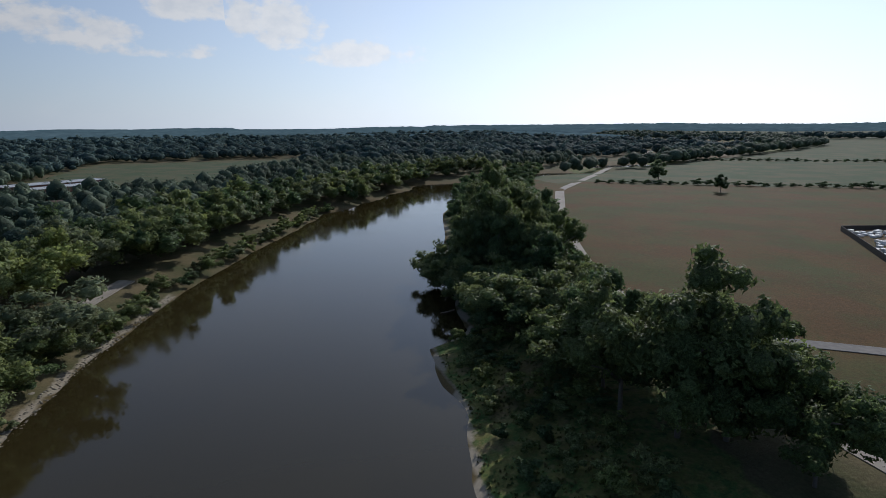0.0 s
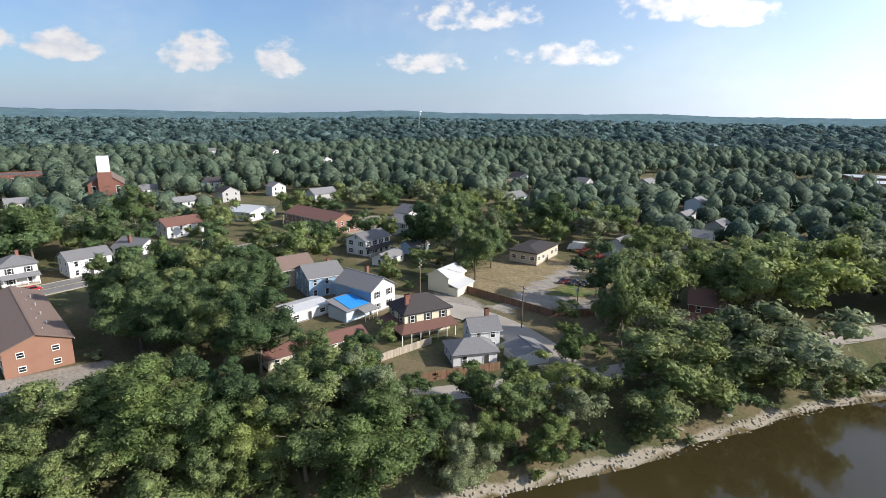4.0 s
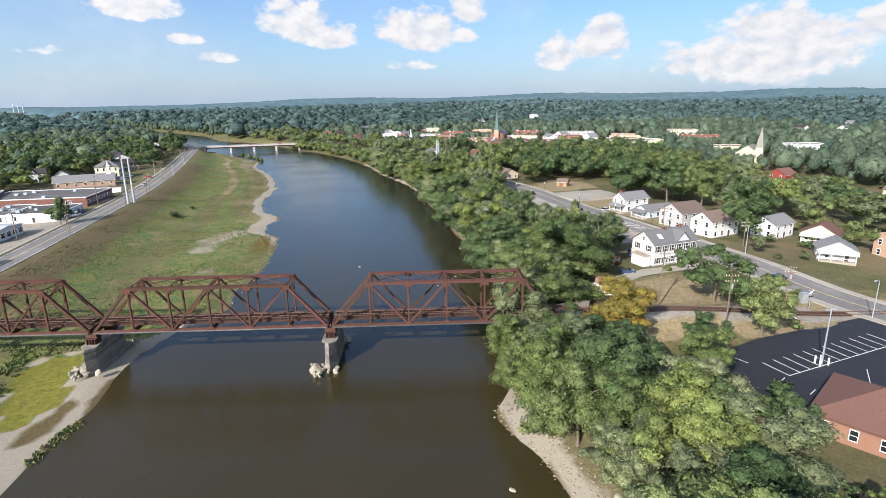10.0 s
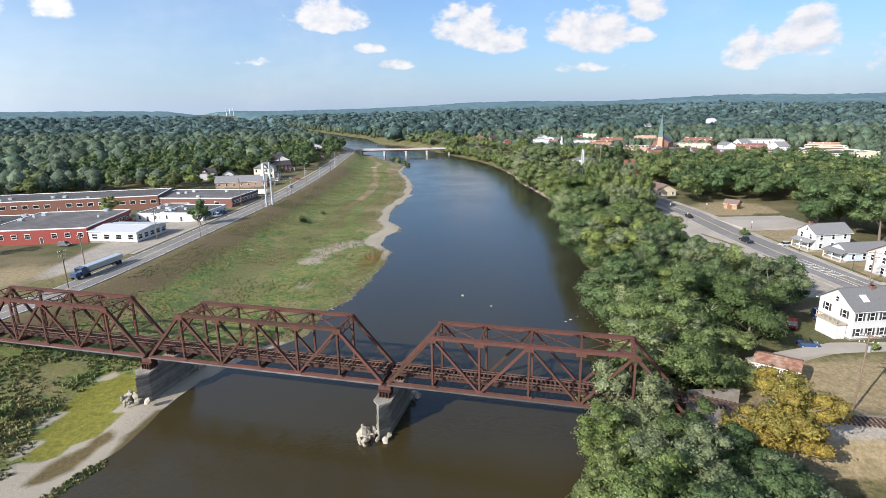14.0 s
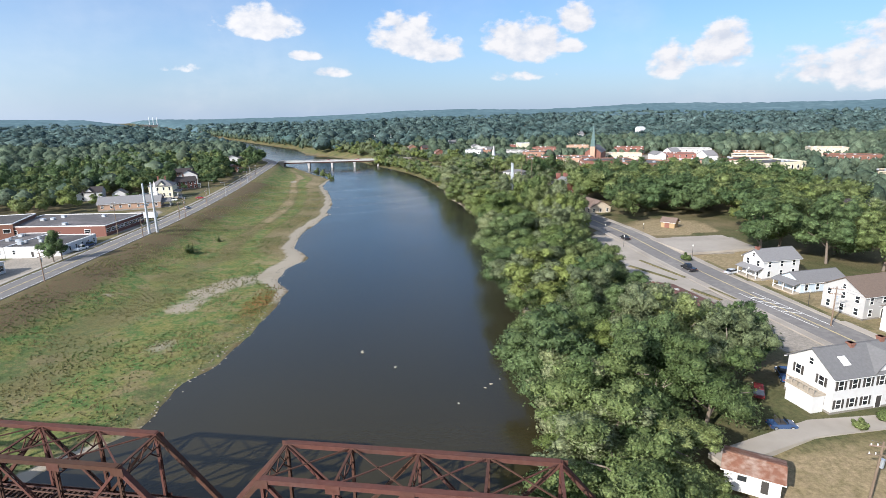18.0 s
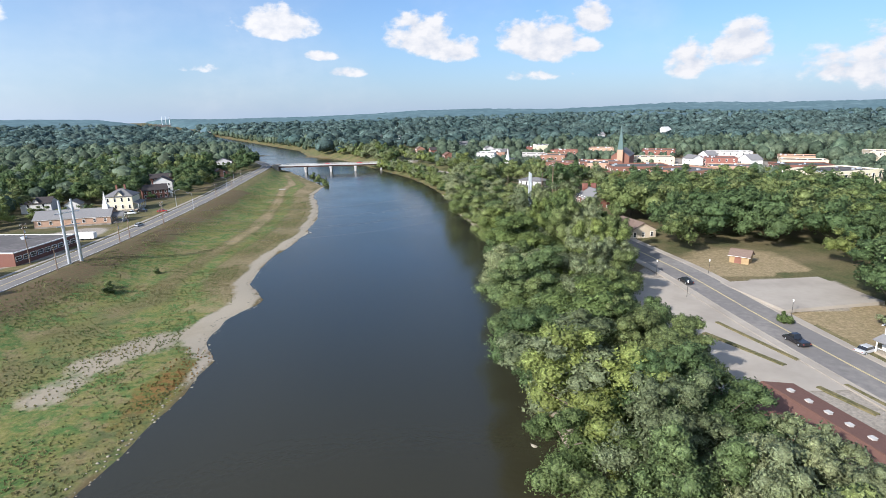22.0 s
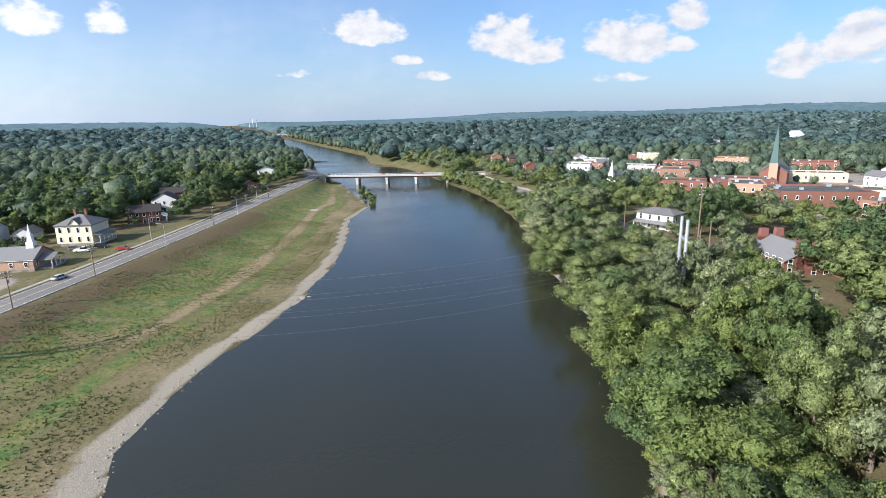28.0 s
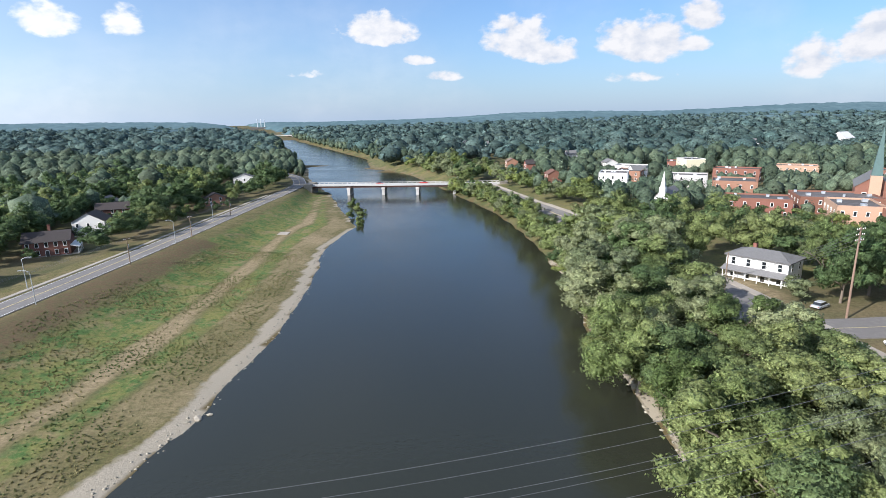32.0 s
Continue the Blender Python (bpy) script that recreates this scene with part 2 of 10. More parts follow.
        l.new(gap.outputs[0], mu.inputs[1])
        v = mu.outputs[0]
        if clump:
            # single leaves and whole boughs differ in tone
            sx_ = n.new("ShaderNodeSeparateColor")
            l.new(vo.outputs["Color"], sx_.inputs[0])
            ca = n.new("ShaderNodeAttribute")
            ca.attribute_name = "clump"
            for src, amount in ((sx_.outputs[0], clump), (ca.outputs["Fac"], clump * 0.6)):
                ma = n.new("ShaderNodeMath")
                ma.operation = "MULTIPLY_ADD"
                ma.inputs[1].default_value, ma.inputs[2].default_value = 2 * amount, 1 - amount
                l.new(src, ma.inputs[0])
                mu = n.new("ShaderNodeMath")
                mu.operation = "MULTIPLY"
                l.new(v, mu.inputs[0])
                l.new(ma.outputs[0], mu.inputs[1])
                v = mu.outputs[0]
    # emission that stands for the haze on the far hills
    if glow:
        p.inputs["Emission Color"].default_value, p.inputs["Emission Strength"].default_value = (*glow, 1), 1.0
    l.new(v, hsv.inputs["Value"])
    l.new(hsv.outputs[0], p.inputs["Base Color"])
    if bump:
        b = n.new("ShaderNodeBump")
        b.inputs["Strength"].default_value, b.inputs["Distance"].default_value = min(1, bump), 0.1
        l.new(fine.outputs["Fac"], b.inputs["Height"])
        l.new(b.outputs[0], p.inputs["Normal"])
    if translucent:
        tr = n.new("ShaderNodeBsdfTranslucent")
        l.new(hsv.outputs[0], tr.inputs["Color"])
        ms = n.new("ShaderNodeMixShader")
        ms.inputs[0].default_value = translucent
        l.new(p.outputs[0], ms.inputs[1])
        l.new(tr.outputs[0], ms.inputs[2])
        l.new(ms.outputs[0], n["Material Output"].inputs["Surface"])
    MATS[name] = m
    return m


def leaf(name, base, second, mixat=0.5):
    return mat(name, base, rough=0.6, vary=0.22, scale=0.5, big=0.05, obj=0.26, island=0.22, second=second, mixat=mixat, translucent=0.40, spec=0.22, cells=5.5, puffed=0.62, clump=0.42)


LEAF = [leaf("leaf_green", (0.146, 0.198, 0.068), (0.188, 0.230, 0.090)),
        leaf("leaf_silver", (0.246, 0.280, 0.150), (0.208, 0.244, 0.118)),
        leaf("leaf_dark", (0.100, 0.156, 0.062), (0.130, 0.184, 0.074)),
        leaf("leaf_bright", (0.198, 0.244, 0.072), (0.160, 0.214, 0.072)),
        leaf("leaf_autumn", (0.350, 0.256, 0.056), (0.225, 0.222, 0.062))]
# bluer from district to district outward: air haze mixed into these leaf colours
WOODS = mat("woods_canopy_haze_tint", (0.078, 0.118, 0.076), rough=0.75, vary=0.4, scale=0.10, big=0.03, island=0.3, second=(0.134, 0.172, 0.108), mixat=0.5, translucent=0.25, spec=0.2, cells=2.6, puffed=0.42, clump=0.44)
FARWOODS = mat("far_canopy_haze_tint", (0.064, 0.108, 0.100), rough=0.8, vary=0.4, scale=0.05, big=0.012, island=0.3, second=(0.106, 0.152, 0.134), mixat=0.5, translucent=0.25, spec=0.1, cells=0.9, puffed=0.42, clump=0.44)
HAZEWOODS = mat("distant_canopy_haze_tint", (0.074, 0.120, 0.114), rough=0.8, vary=0.4, scale=0.05, big=0.008, island=0.3, second=(0.108, 0.156, 0.142), mixat=0.5, translucent=0.25, spec=0.05, cells=0.6, puffed=0.6, clump=0.4)
# blue-grey base and emission imitate haze over the hills
HAZEHILLS = mat("far_hills_haze_glow", (0.040, 0.070, 0.072), rough=1.0, vary=0.7, scale=0.03, big=0.004, second=(0.064, 0.096, 0.098), spec=0.0, glow=(0.062, 0.094, 0.116))
BARK = mat("bark", (0.16, 0.13, 0.10), rough=0.9, vary=0.3, scale=3, bump=0.6)
PALEBARK = mat("pale_bark", (0.42, 0.37, 0.30), rough=0.9, vary=0.35, scale=2, bump=0.4)
DEADWOOD = mat("dead_wood", (0.34, 0.28, 0.23), rough=0.9, vary=0.3, scale=2)
RUST = mat("rusted_steel", (0.088, 0.040, 0.028), spec=0.15, rough=0.85, vary=0.35, scale=1.6, big=0.25, obj=0.18, second=(0.075, 0.040, 0.030), mixat=0.52, bump=0.3)
DARKRUST = mat("dark_steel", (0.060, 0.034, 0.027), spec=0.15, rough=0.85, vary=0.35, scale=2, obj=0.15)
TIE = mat("railway_tie", (0.080, 0.050, 0.038), spec=0.15, rough=0.9, vary=0.3, scale=3, obj=0.35)
RAIL = mat("rail_steel", (0.17, 0.10, 0.075), rough=0.55, metal=0.5, vary=0.2, scale=2)
STONE = mat("pier_stone", (0.235, 0.215, 0.18), rough=0.9, vary=0.3, scale=1.2, big=0.4, obj=0.2, second=(0.135, 0.12, 0.095), bump=0.6)
ROCK = mat("bank_rock", (0.245, 0.22, 0.17), rough=0.95, vary=0.3, scale=1.5, island=0.3, obj=0.2, bump=0.5)
ASPHALT = mat("old_asphalt", (0.165, 0.155, 0.145), rough=0.9, vary=0.18, scale=0.8, big=0.08, second=(0.215, 0.20, 0.18), bump=0.2)
NEWASPHALT = mat("new_asphalt", (0.020, 0.021, 0.026), rough=0.75, vary=0.25, scale=0.6, big=0.1)
CONCRETE = mat("concrete", (0.34, 0.305, 0.255), rough=0.9, vary=0.15, scale=0.7, big=0.1, second=(0.27, 0.24, 0.20), bump=0.2)
PALECON = mat("pale_concrete", (0.46, 0.445, 0.42), rough=0.9, vary=0.15, scale=0.7, big=0.1, second=(0.38, 0.37, 0.345), bump=0.2)
PAINT = mat("road_paint", (0.70, 0.70, 0.67), rough=0.7, vary=0.2, scale=2)
YPAINT = mat("yellow_road_paint", (0.50, 0.42, 0.22), rough=0.7, vary=0.2, scale=2)
WHITE = mat("white_siding", (0.60, 0.595, 0.575), rough=0.6, vary=0.06, scale=2.2, big=0.3, obj=0.08, bump=0.15)
CREAM = mat("cream_siding", (0.66, 0.60, 0.44), rough=0.6, vary=0.07, scale=2, obj=0.05)
GREYSIDE = mat("grey_siding", (0.42, 0.41, 0.39), rough=0.6, vary=0.08, scale=2, obj=0.1)
BLUESIDE = mat("blue_siding", (0.26, 0.37, 0.48), rough=0.6, vary=0.08, scale=2)
PALEBLUE = mat("pale_blue_siding", (0.50, 0.58, 0.64), rough=0.6, vary=0.06, scale=2)
TAN = mat("tan_render", (0.52, 0.44, 0.33), rough=0.8, vary=0.1, scale=1.5)
BRICK = mat("red_brick", (0.205, 0.092, 0.066), rough=0.85, vary=0.25, scale=6, big=0.4, obj=0.12, second=(0.19, 0.085, 0.06), bump=0.3)
OBRICK = mat("orange_brick", (0.28, 0.152, 0.102), rough=0.85, vary=0.22, scale=6, big=0.4, second=(0.26, 0.135, 0.09), bump=0.3)
TBRICK = mat("tan_brick", (0.40, 0.26, 0.18), rough=0.85, vary=0.22, scale=6, big=0.4, bump=0.3)
DBRICK = mat("dark_brick", (0.17, 0.075, 0.055), rough=0.85, vary=0.22, scale=6, big=0.4, bump=0.3)
REDPAINT = mat("red_painted_wall", (0.25, 0.05, 0.038), rough=0.6, vary=0.15, scale=1.5)
SHINGLE = mat("grey_shingles", (0.165, 0.162, 0.160), rough=0.9, vary=0.22, scale=2.5, big=0.25, obj=0.22, bump=0.4)
BSHINGLE = mat("brown_shingles", (0.16, 0.115, 0.09), rough=0.9, vary=0.22, scale=2.5, big=0.25, obj=0.12, bump=0.4)
DSHINGLE = mat("dark_shingles", (0.045, 0.038, 0.036), rough=0.85, vary=0.25, scale=2.5, obj=0.1, bump=0.4)
RSHINGLE = mat("red_brown_shingles", (0.145, 0.075, 0.055), rough=0.9, vary=0.2, scale=2.5, big=0.3, obj=0.1, bump=0.4)
TIN = mat("rusty_tin", (0.22, 0.10, 0.06), rough=0.7, vary=0.4, scale=1.5, big=0.5, second=(0.30, 0.22, 0.17))
WTIN = mat("white_metal_roof", (0.46, 0.46, 0.46), rough=0.45, vary=0.08, scale=1)
GREENTIN = mat("green_metal_roof", (0.045, 0.15, 0.11), rough=0.5, vary=0.1, scale=1)
FLATROOF = mat("flat_roof_felt", (0.072, 0.067, 0.063), rough=0.9, vary=0.2, scale=0.6, big=0.1, obj=0.4, second=(0.115, 0.107, 0.100))
TRIM = mat("white_trim", (0.78, 0.77, 0.73), rough=0.5, vary=0.05, scale=3)
GLASS = mat("window_glass", (0.018, 0.022, 0.026), rough=0.08, vary=0.3, scale=0.6, spec=0.8, obj=0.3)
DARKTRIM = mat("dark_trim", (0.05, 0.045, 0.04), rough=0.6, vary=0.15, scale=3)
WOODPOLE = mat("weathered_pole", (0.19, 0.135, 0.095), rough=0.9, vary=0.25, scale=2, obj=0.25)
GALV = mat("galvanised_steel", (0.55, 0.58, 0.60), rough=0.4, metal=0.6, vary=0.12, scale=1.2)
CABLE = mat("cable", (0.16, 0.16, 0.16), rough=0.5, metal=0.4, vary=0.1, scale=1)
FENCE = mat("fence_boards", (0.20, 0.115, 0.07), rough=0.9, vary=0.3, scale=2, obj=0.25)
GREYWOOD = mat("grey_boards", (0.36, 0.31, 0.24), rough=0.9, vary=0.25, scale=2, obj=0.2)
TARP = mat("blue_tarpaulin", (0.03, 0.24, 0.62), rough=0.4, vary=0.15, scale=0.8, bump=0.4)
TYRE = mat("tyre_rubber", (0.02, 0.02, 0.02), rough=0.9)
COPPER = mat("green_copper", (0.062, 0.112, 0.106), rough=0.6, vary=0.2, scale=1)
SPIRE = mat("spire_slate", (0.22, 0.21, 0.17), rough=0.8, vary=0.2, scale=1)
YWOOD = mat("yellow_pine", (0.33, 0.23, 0.12), rough=0.7, vary=0.15, scale=2)
PAINTS = {}


def car_paint(rgb):
    key = "car_paint_%02d%02d%02d" % tuple(int(c * 99) for c in rgb)
    return mat(key, rgb, rough=0.25, vary=0.04, scale=1, spec=0.6)


def ground_material():
    m = bpy.data.materials.new("ground_cover")
    m.use_nodes = True
    n, l = m.node_tree.nodes, m.node_tree.links
    p = n["Principled BSDF"]
    p.inputs["Roughness"].default_value, p.inputs["Specular IOR Level"].default_value = 0.95, 0.15
    geo = n.new("ShaderNodeNewGeometry")

    def nz(scale, detail=5, rough=0.6, off=0.0):
        t = n.new("ShaderNodeTexNoise")
        t.inputs["Scale"].default_value, t.inputs["Detail"].default_value, t.inputs["Roughness"].default_value = scale, detail, rough
        if off:
            mp = n.new("ShaderNodeMapping")
            mp.inputs["Location"].default_value = (off, off, 0)
            l.new(geo.outputs["Position"], mp.inputs["Vector"])
            l.new(mp.outputs[0], t.inputs["Vector"])
        else:
            l.new(geo.outputs["Position"], t.inputs["Vector"])
        return t.outputs["Fac"]

    def ramp(v, a, b):
        r = n.new("ShaderNodeMapRange")
        r.inputs["From Min"].default_value, r.inputs["From Max"].default_value = a, b
        l.new(v, r.inputs["Value"])
        return r.outputs[0]

    def mixc(f, a, b):
        x = n.new("ShaderNodeMix")
        x.data_type = "RGBA"
        l.new(f, x.inputs["Factor"])
        for s, k in ((a, "A"), (b, "B")):
            if isinstance(s, tuple):
                x.inputs[k].default_value = (*s, 1)
            else:
                l.new(s, x.inputs[k])
        return x.outputs["Result"]

    def att(name, breakup=0.5, noise_out=None):
        a = n.new("ShaderNodeAttribute")
        a.attribute_name = name
        s = n.new("ShaderNodeMath")
        s.operation = "MULTIPLY_ADD"
        s.inputs[1].default_value = breakup
        l.new(noise_out, s.inputs[0])
        ad = n.new("ShaderNodeMath")
        ad.operation = "SUBTRACT"
        l.new(a.outputs["Fac"], ad.inputs[0])
        ad.inputs[1].default_value = breakup * 0.5
        l.new(ad.outputs[0], s.inputs[2])
        return ramp(s.outputs[0], 0.32, 0.68)

    fine, mid, wide, wide2, clump, patch = nz(1.7, 6, 0.7), nz(0.22, 5, 0.65), nz(0.045, 4), nz(0.03, 4, 0.6, 40), nz(0.75, 4, 0.6, 90), nz(0.11, 5, 0.65, 17)
    lawn = mixc(ramp(mid, 0.35, 0.65), (0.064, 0.075, 0.030), (0.102, 0.094, 0.045))
    lawn = mixc(ramp(wide, 0.40, 0.60), lawn, (0.148, 0.120, 0.066))
    lush = mixc(ramp(mid, 0.42, 0.58), (0.070, 0.128, 0.036), (0.152, 0.154, 0.048))
    lush = mixc(ramp(patch, 0.53, 0.62), lush, (0.196, 0.162, 0.080))
    lush = mixc(ramp(clump, 0.50, 0.66), lush, (0.185, 0.168, 0.065))
    lush = mixc(ramp(clump, 0.44, 0.30), lush, (0.046, 0.080, 0.024))
    dry = mixc(ramp(mid, 0.35, 0.66), (0.172, 0.141, 0.070), (0.106, 0.101, 0.038))
    dry = mixc(ramp(clump, 0.52, 0.64), dry, (0.084, 0.084, 0.034))
    dry = mixc(ramp(clump, 0.40, 0.30), dry, (0.120, 0.098, 0.045))
    col = lawn
    col = mixc(att("lush", 0.7, mid), col, lush)
    col = mixc(att("dry", 0.8, mid), col, dry)
    col = mixc(att("field", 0.5, wide2), col, mixc(ramp(clump, 0.3, 0.7), mixc(ramp(wide2, 0.42, 0.58), (0.122, 0.068, 0.026), (0.070, 0.082, 0.026)), mixc(ramp(wide, 0.42, 0.58), (0.088, 0.054, 0.022), (0.086, 0.074, 0.026))))
    col = mixc(att("crop", 0.2, wide), col, mixc(ramp(wide2, 0.42, 0.6), (0.070, 0.098, 0.048), (0.115, 0.112, 0.060)))
    col = mixc(att("scorch", 0.9, mid), col, mixc(ramp(clump, 0.35, 0.65), (0.120, 0.078, 0.046), (0.100, 0.092, 0.042)))
    col = mixc(att("rusty", 1.1, mid), col, mixc(ramp(clump, 0.4, 0.6), (0.190, 0.105, 0.036), (0.105, 0.118, 0.032)))
    col = mixc(att("straw", 0.6, mid), col, mixc(ramp(clump, 0.3, 0.7), (0.300, 0.232, 0.140), (0.190, 0.155, 0.082)))
    col = mixc(att("pave", 0.2, fine), col, mixc(ramp(mid, 0.3, 0.7), (0.32, 0.285, 0.235), (0.24, 0.215, 0.18)))
    col = mixc(att("gravel", 0.75, clump), col, mixc(ramp(fine, 0.3, 0.7), (0.42, 0.37, 0.285), (0.23, 0.20, 0.15)))
    col = mixc(att("shingle", 1.3, mid), col, mixc(ramp(fine, 0.3, 0.7), (0.38, 0.33, 0.25), (0.22, 0.19, 0.135)))
    col = mixc(att("mud", 0.4, mid), col, (0.115, 0.088, 0.040))
    col = mixc(att("algae", 0.3, mid), col, mixc(ramp(clump, 0.40, 0.62), (0.185, 0.172, 0.030), (0.135, 0.134, 0.026)))
    h = n.new("ShaderNodeHueSaturation")
    l.new(col, h.inputs["Color"])
    va = n.new("ShaderNodeMath")
    va.operation = "MULTIPLY_ADD"
    va.inputs[1].default_value, va.inputs[2].default_value = 1.55, 0.23
    l.new(fine, va.inputs[0])
    l.new(va.outputs[0], h.inputs["Value"])
    l.new(h.outputs[0], p.inputs["Base Color"])
    b = n.new("ShaderNodeBump")
    b.inputs["Strength"].default_value, b.inputs["Distance"].default_value = 0.45, 0.3
    l.new(fine, b.inputs["Height"])
    l.new(b.outputs[0], p.inputs["Normal"])
    return m


def water_material():
    m = bpy.data.materials.new("river_water")
    m.use_nodes = True
    n, l = m.node_tree.nodes, m.node_tree.links
    p = n["Principled BSDF"]
    p.inputs["Roughness"].default_value, p.inputs["IOR"].default_value = 0.06, 1.33
    p.inputs["Specular IOR Level"].default_value = 0.85
    geo = n.new("ShaderNodeNewGeometry")
    wide = n.new("ShaderNodeTexNoise")
    wide.inputs["Scale"].default_value, wide.inputs["Detail"].default_value = 0.03, 4
    l.new(geo.outputs["Position"], wide.inputs["Vector"])
    mx = n.new("ShaderNodeMix")
    mx.data_type = "RGBA"
    l.new(wide.outputs["Fac"], mx.inputs["Factor"])
    mx.inputs["A"].default_value, mx.inputs["B"].default_value = (0.030, 0.025, 0.011, 1), (0.042, 0.032, 0.011, 1)
    # olive and shallow upstream; below the bridge sky-reflection blue is mixed into the colour
    sp = n.new("ShaderNodeSeparateXYZ")
    l.new(geo.outputs["Position"], sp.inputs[0])
    reach = n.new("ShaderNodeMapRange")
    reach.inputs["From Min"].default_value, reach.inputs["From Max"].default_value = 60, 190
    l.new(sp.outputs[1], reach.inputs["Value"])
    m2 = n.new("ShaderNodeMix")
    m2.data_type = "RGBA"
    l.new(reach.outputs[0], m2.inputs["Factor"])
    l.new(mx.outputs["Result"], m2.inputs["A"])
    m2.inputs["B"].default_value = (0.026, 0.028, 0.019, 1)
    l.new(m2.outputs["Result"], p.inputs["Base Color"])
    # patches of wind ripple roughen the mirror
    pat = n.new("ShaderNodeMapRange")
    pat.inputs["From Min"].default_value, pat.inputs["From Max"].default_value = 0.40, 0.62
    pat.inputs["To Min"].default_value, pat.inputs["To Max"].default_value = 0.05, 0.10
    l.new(wide.outputs["Fac"], pat.inputs["Value"])
    wind = n.new("ShaderNodeMapRange")
    wind.inputs["From Min"].default_value, wind.inputs["From Max"].default_value = -70, 15
    l.new(sp.outputs[1], wind.inputs["Value"])
    ruffle = n.new("ShaderNodeMath")
    ruffle.operation = "MULTIPLY_ADD"
    ruffle.inputs[1].default_value = 0.11
    l.new(wind.outputs[0], ruffle.inputs[0])
    l.new(pat.outputs[0], ruffle.inputs[2])
    l.new(ruffle.outputs[0], p.inputs["Roughness"])
    rip = n.new("ShaderNodeTexNoise")
    rip.inputs["Scale"].default_value, rip.inputs["Detail"].default_value = 0.9, 5
    l.new(geo.outputs["Position"], rip.inputs["Vector"])
    b = n.new("ShaderNodeBump")
    b.inputs["Strength"].default_value, b.inputs["Distance"].default_value = 0.15, 0.1
    chop = n.new("ShaderNodeMath")
    chop.operation = "MULTIPLY_ADD"
    chop.inputs[1].default_value, chop.inputs[2].default_value = 0.26, 0.09
    l.new(wind.outputs[0], chop.inputs[0])
    l.new(chop.outputs[0], b.inputs["Strength"])
    l.new(rip.outputs["Fac"], b.inputs["Height"])
    l.new(b.outputs[0], p.inputs["Normal"])
    return m


# ---- mesh helpers ----
class Shape:
    """Collects vertices and faces of one part."""

    def __init__(self):
        self.v, self.f = [], []

    def add(self, verts, faces):
        o = len(self.v)
        self.v += [tuple(p) for p in verts]
        self.f += [tuple(i + o for i in f) for f in faces]
        return self

    def box(self, x0, y0, z0, x1, y1, z1):
        return self.add([(x0, y0, z0), (x1, y0, z0), (x1, y1, z0), (x0, y1, z0), (x0, y0, z1), (x1, y0, z1), (x1, y1, z1), (x0, y1, z1)],
                        [(3, 2, 1, 0), (4, 5, 6, 7), (0, 1, 5, 4), (1, 2, 6, 5), (2, 3, 7, 6), (3, 0, 4, 7)])

    def bar(self, a, b, w, h=None, up=(0, 0, 1)):
        """A square bar from a to b, w across and h high."""
        a, b = Vector(a), Vector(b)
        h = w if h is None else h
        d = (b - a).normalized()
        s = d.cross(Vector(up))
        if s.length < 1e-3:
            s = d.cross(Vector((1, 0, 0)))
        s.normalize()
        u = s.cross(d)
        c = [(-1, -1), (1, -1), (1, 1), (-1, 1)]
        vs = [p + s * (i * w / 2) + u * (j * h / 2) for p in (a, b) for i, j in c]
        return self.add(vs, [(0, 1, 2, 3), (7, 6, 5, 4), (0, 4, 5, 1), (1, 5, 6, 2), (2, 6, 7, 3), (3, 7, 4, 0)])

    def tube(self, pts, radii, n=7):
        pts = [Vector(p) for p in pts]
        o = len(self.v)
        for i, p in enumerate(pts):
            d = (pts[min(i + 1, len(pts) - 1)] - pts[max(i - 1, 0)]).normalized()
            s = d.orthogonal().normalized() if abs(d.z) < 0.95 else Vector((1, 0, 0))
            s = (s - d * s.dot(d)).normalized()
            t = d.cross(s)
            r = radii[i] if isinstance(radii, (list, tuple)) else radii
            for k in range(n):
                a = 2 * math.pi * k / n
                self.v.append(tuple(p + (s * math.cos(a) + t * math.sin(a)) * r))
        for i in range(len(pts) - 1):
            for k in range(n):
                q = (k + 1) % n
                self.f.append((o + i * n + k, o + i * n + q, o + (i + 1) * n + q, o + (i + 1) * n + k))
        self.f.append(tuple(o + k for k in reversed(range(n))))
        self.f.append(tuple(o + (len(pts) - 1) * n + k for k in range(n)))
        return self

    def prism(self, poly, z0, z1):
        k = len(poly)
        vs = [(x, y, z0) for x, y in poly] + [(x, y, z1) for x, y in poly]
        return self.add(vs, [tuple(reversed(range(k))), tuple(range(k, 2 * k))] + [(i, (i + 1) % k, k + (i + 1) % k, k + i) for i in range(k)])

    def mesh(self, name, material, smooth=False):
        me = bpy.data.meshes.new(name)
        me.from_pydata(self.v, [], self.f)
        me.materials.append(material)
        if smooth:
            me.polygons.foreach_set("use_smooth", [True] * len(me.polygons))
        me.update()
        return me


def part(name, shape, material, parent=None, label="", smooth=False, m=None):
    """One mesh object under a thing or part; shape is a Shape or a ready mesh."""
    me = shape if isinstance(shape, bpy.types.Mesh) else shape.mesh(name, material, smooth)
    ob = new(name, me)
    if parent is not None:
        ob.parent = parent
    if m is not None:
        ob.matrix_basis = m
    if label:
        tagged(ob, label)
    return ob


def thing(name, m, label, category, group=""):
    ob = new(name)
    ob.matrix_basis = m
    return tagged(ob, label, category, group)

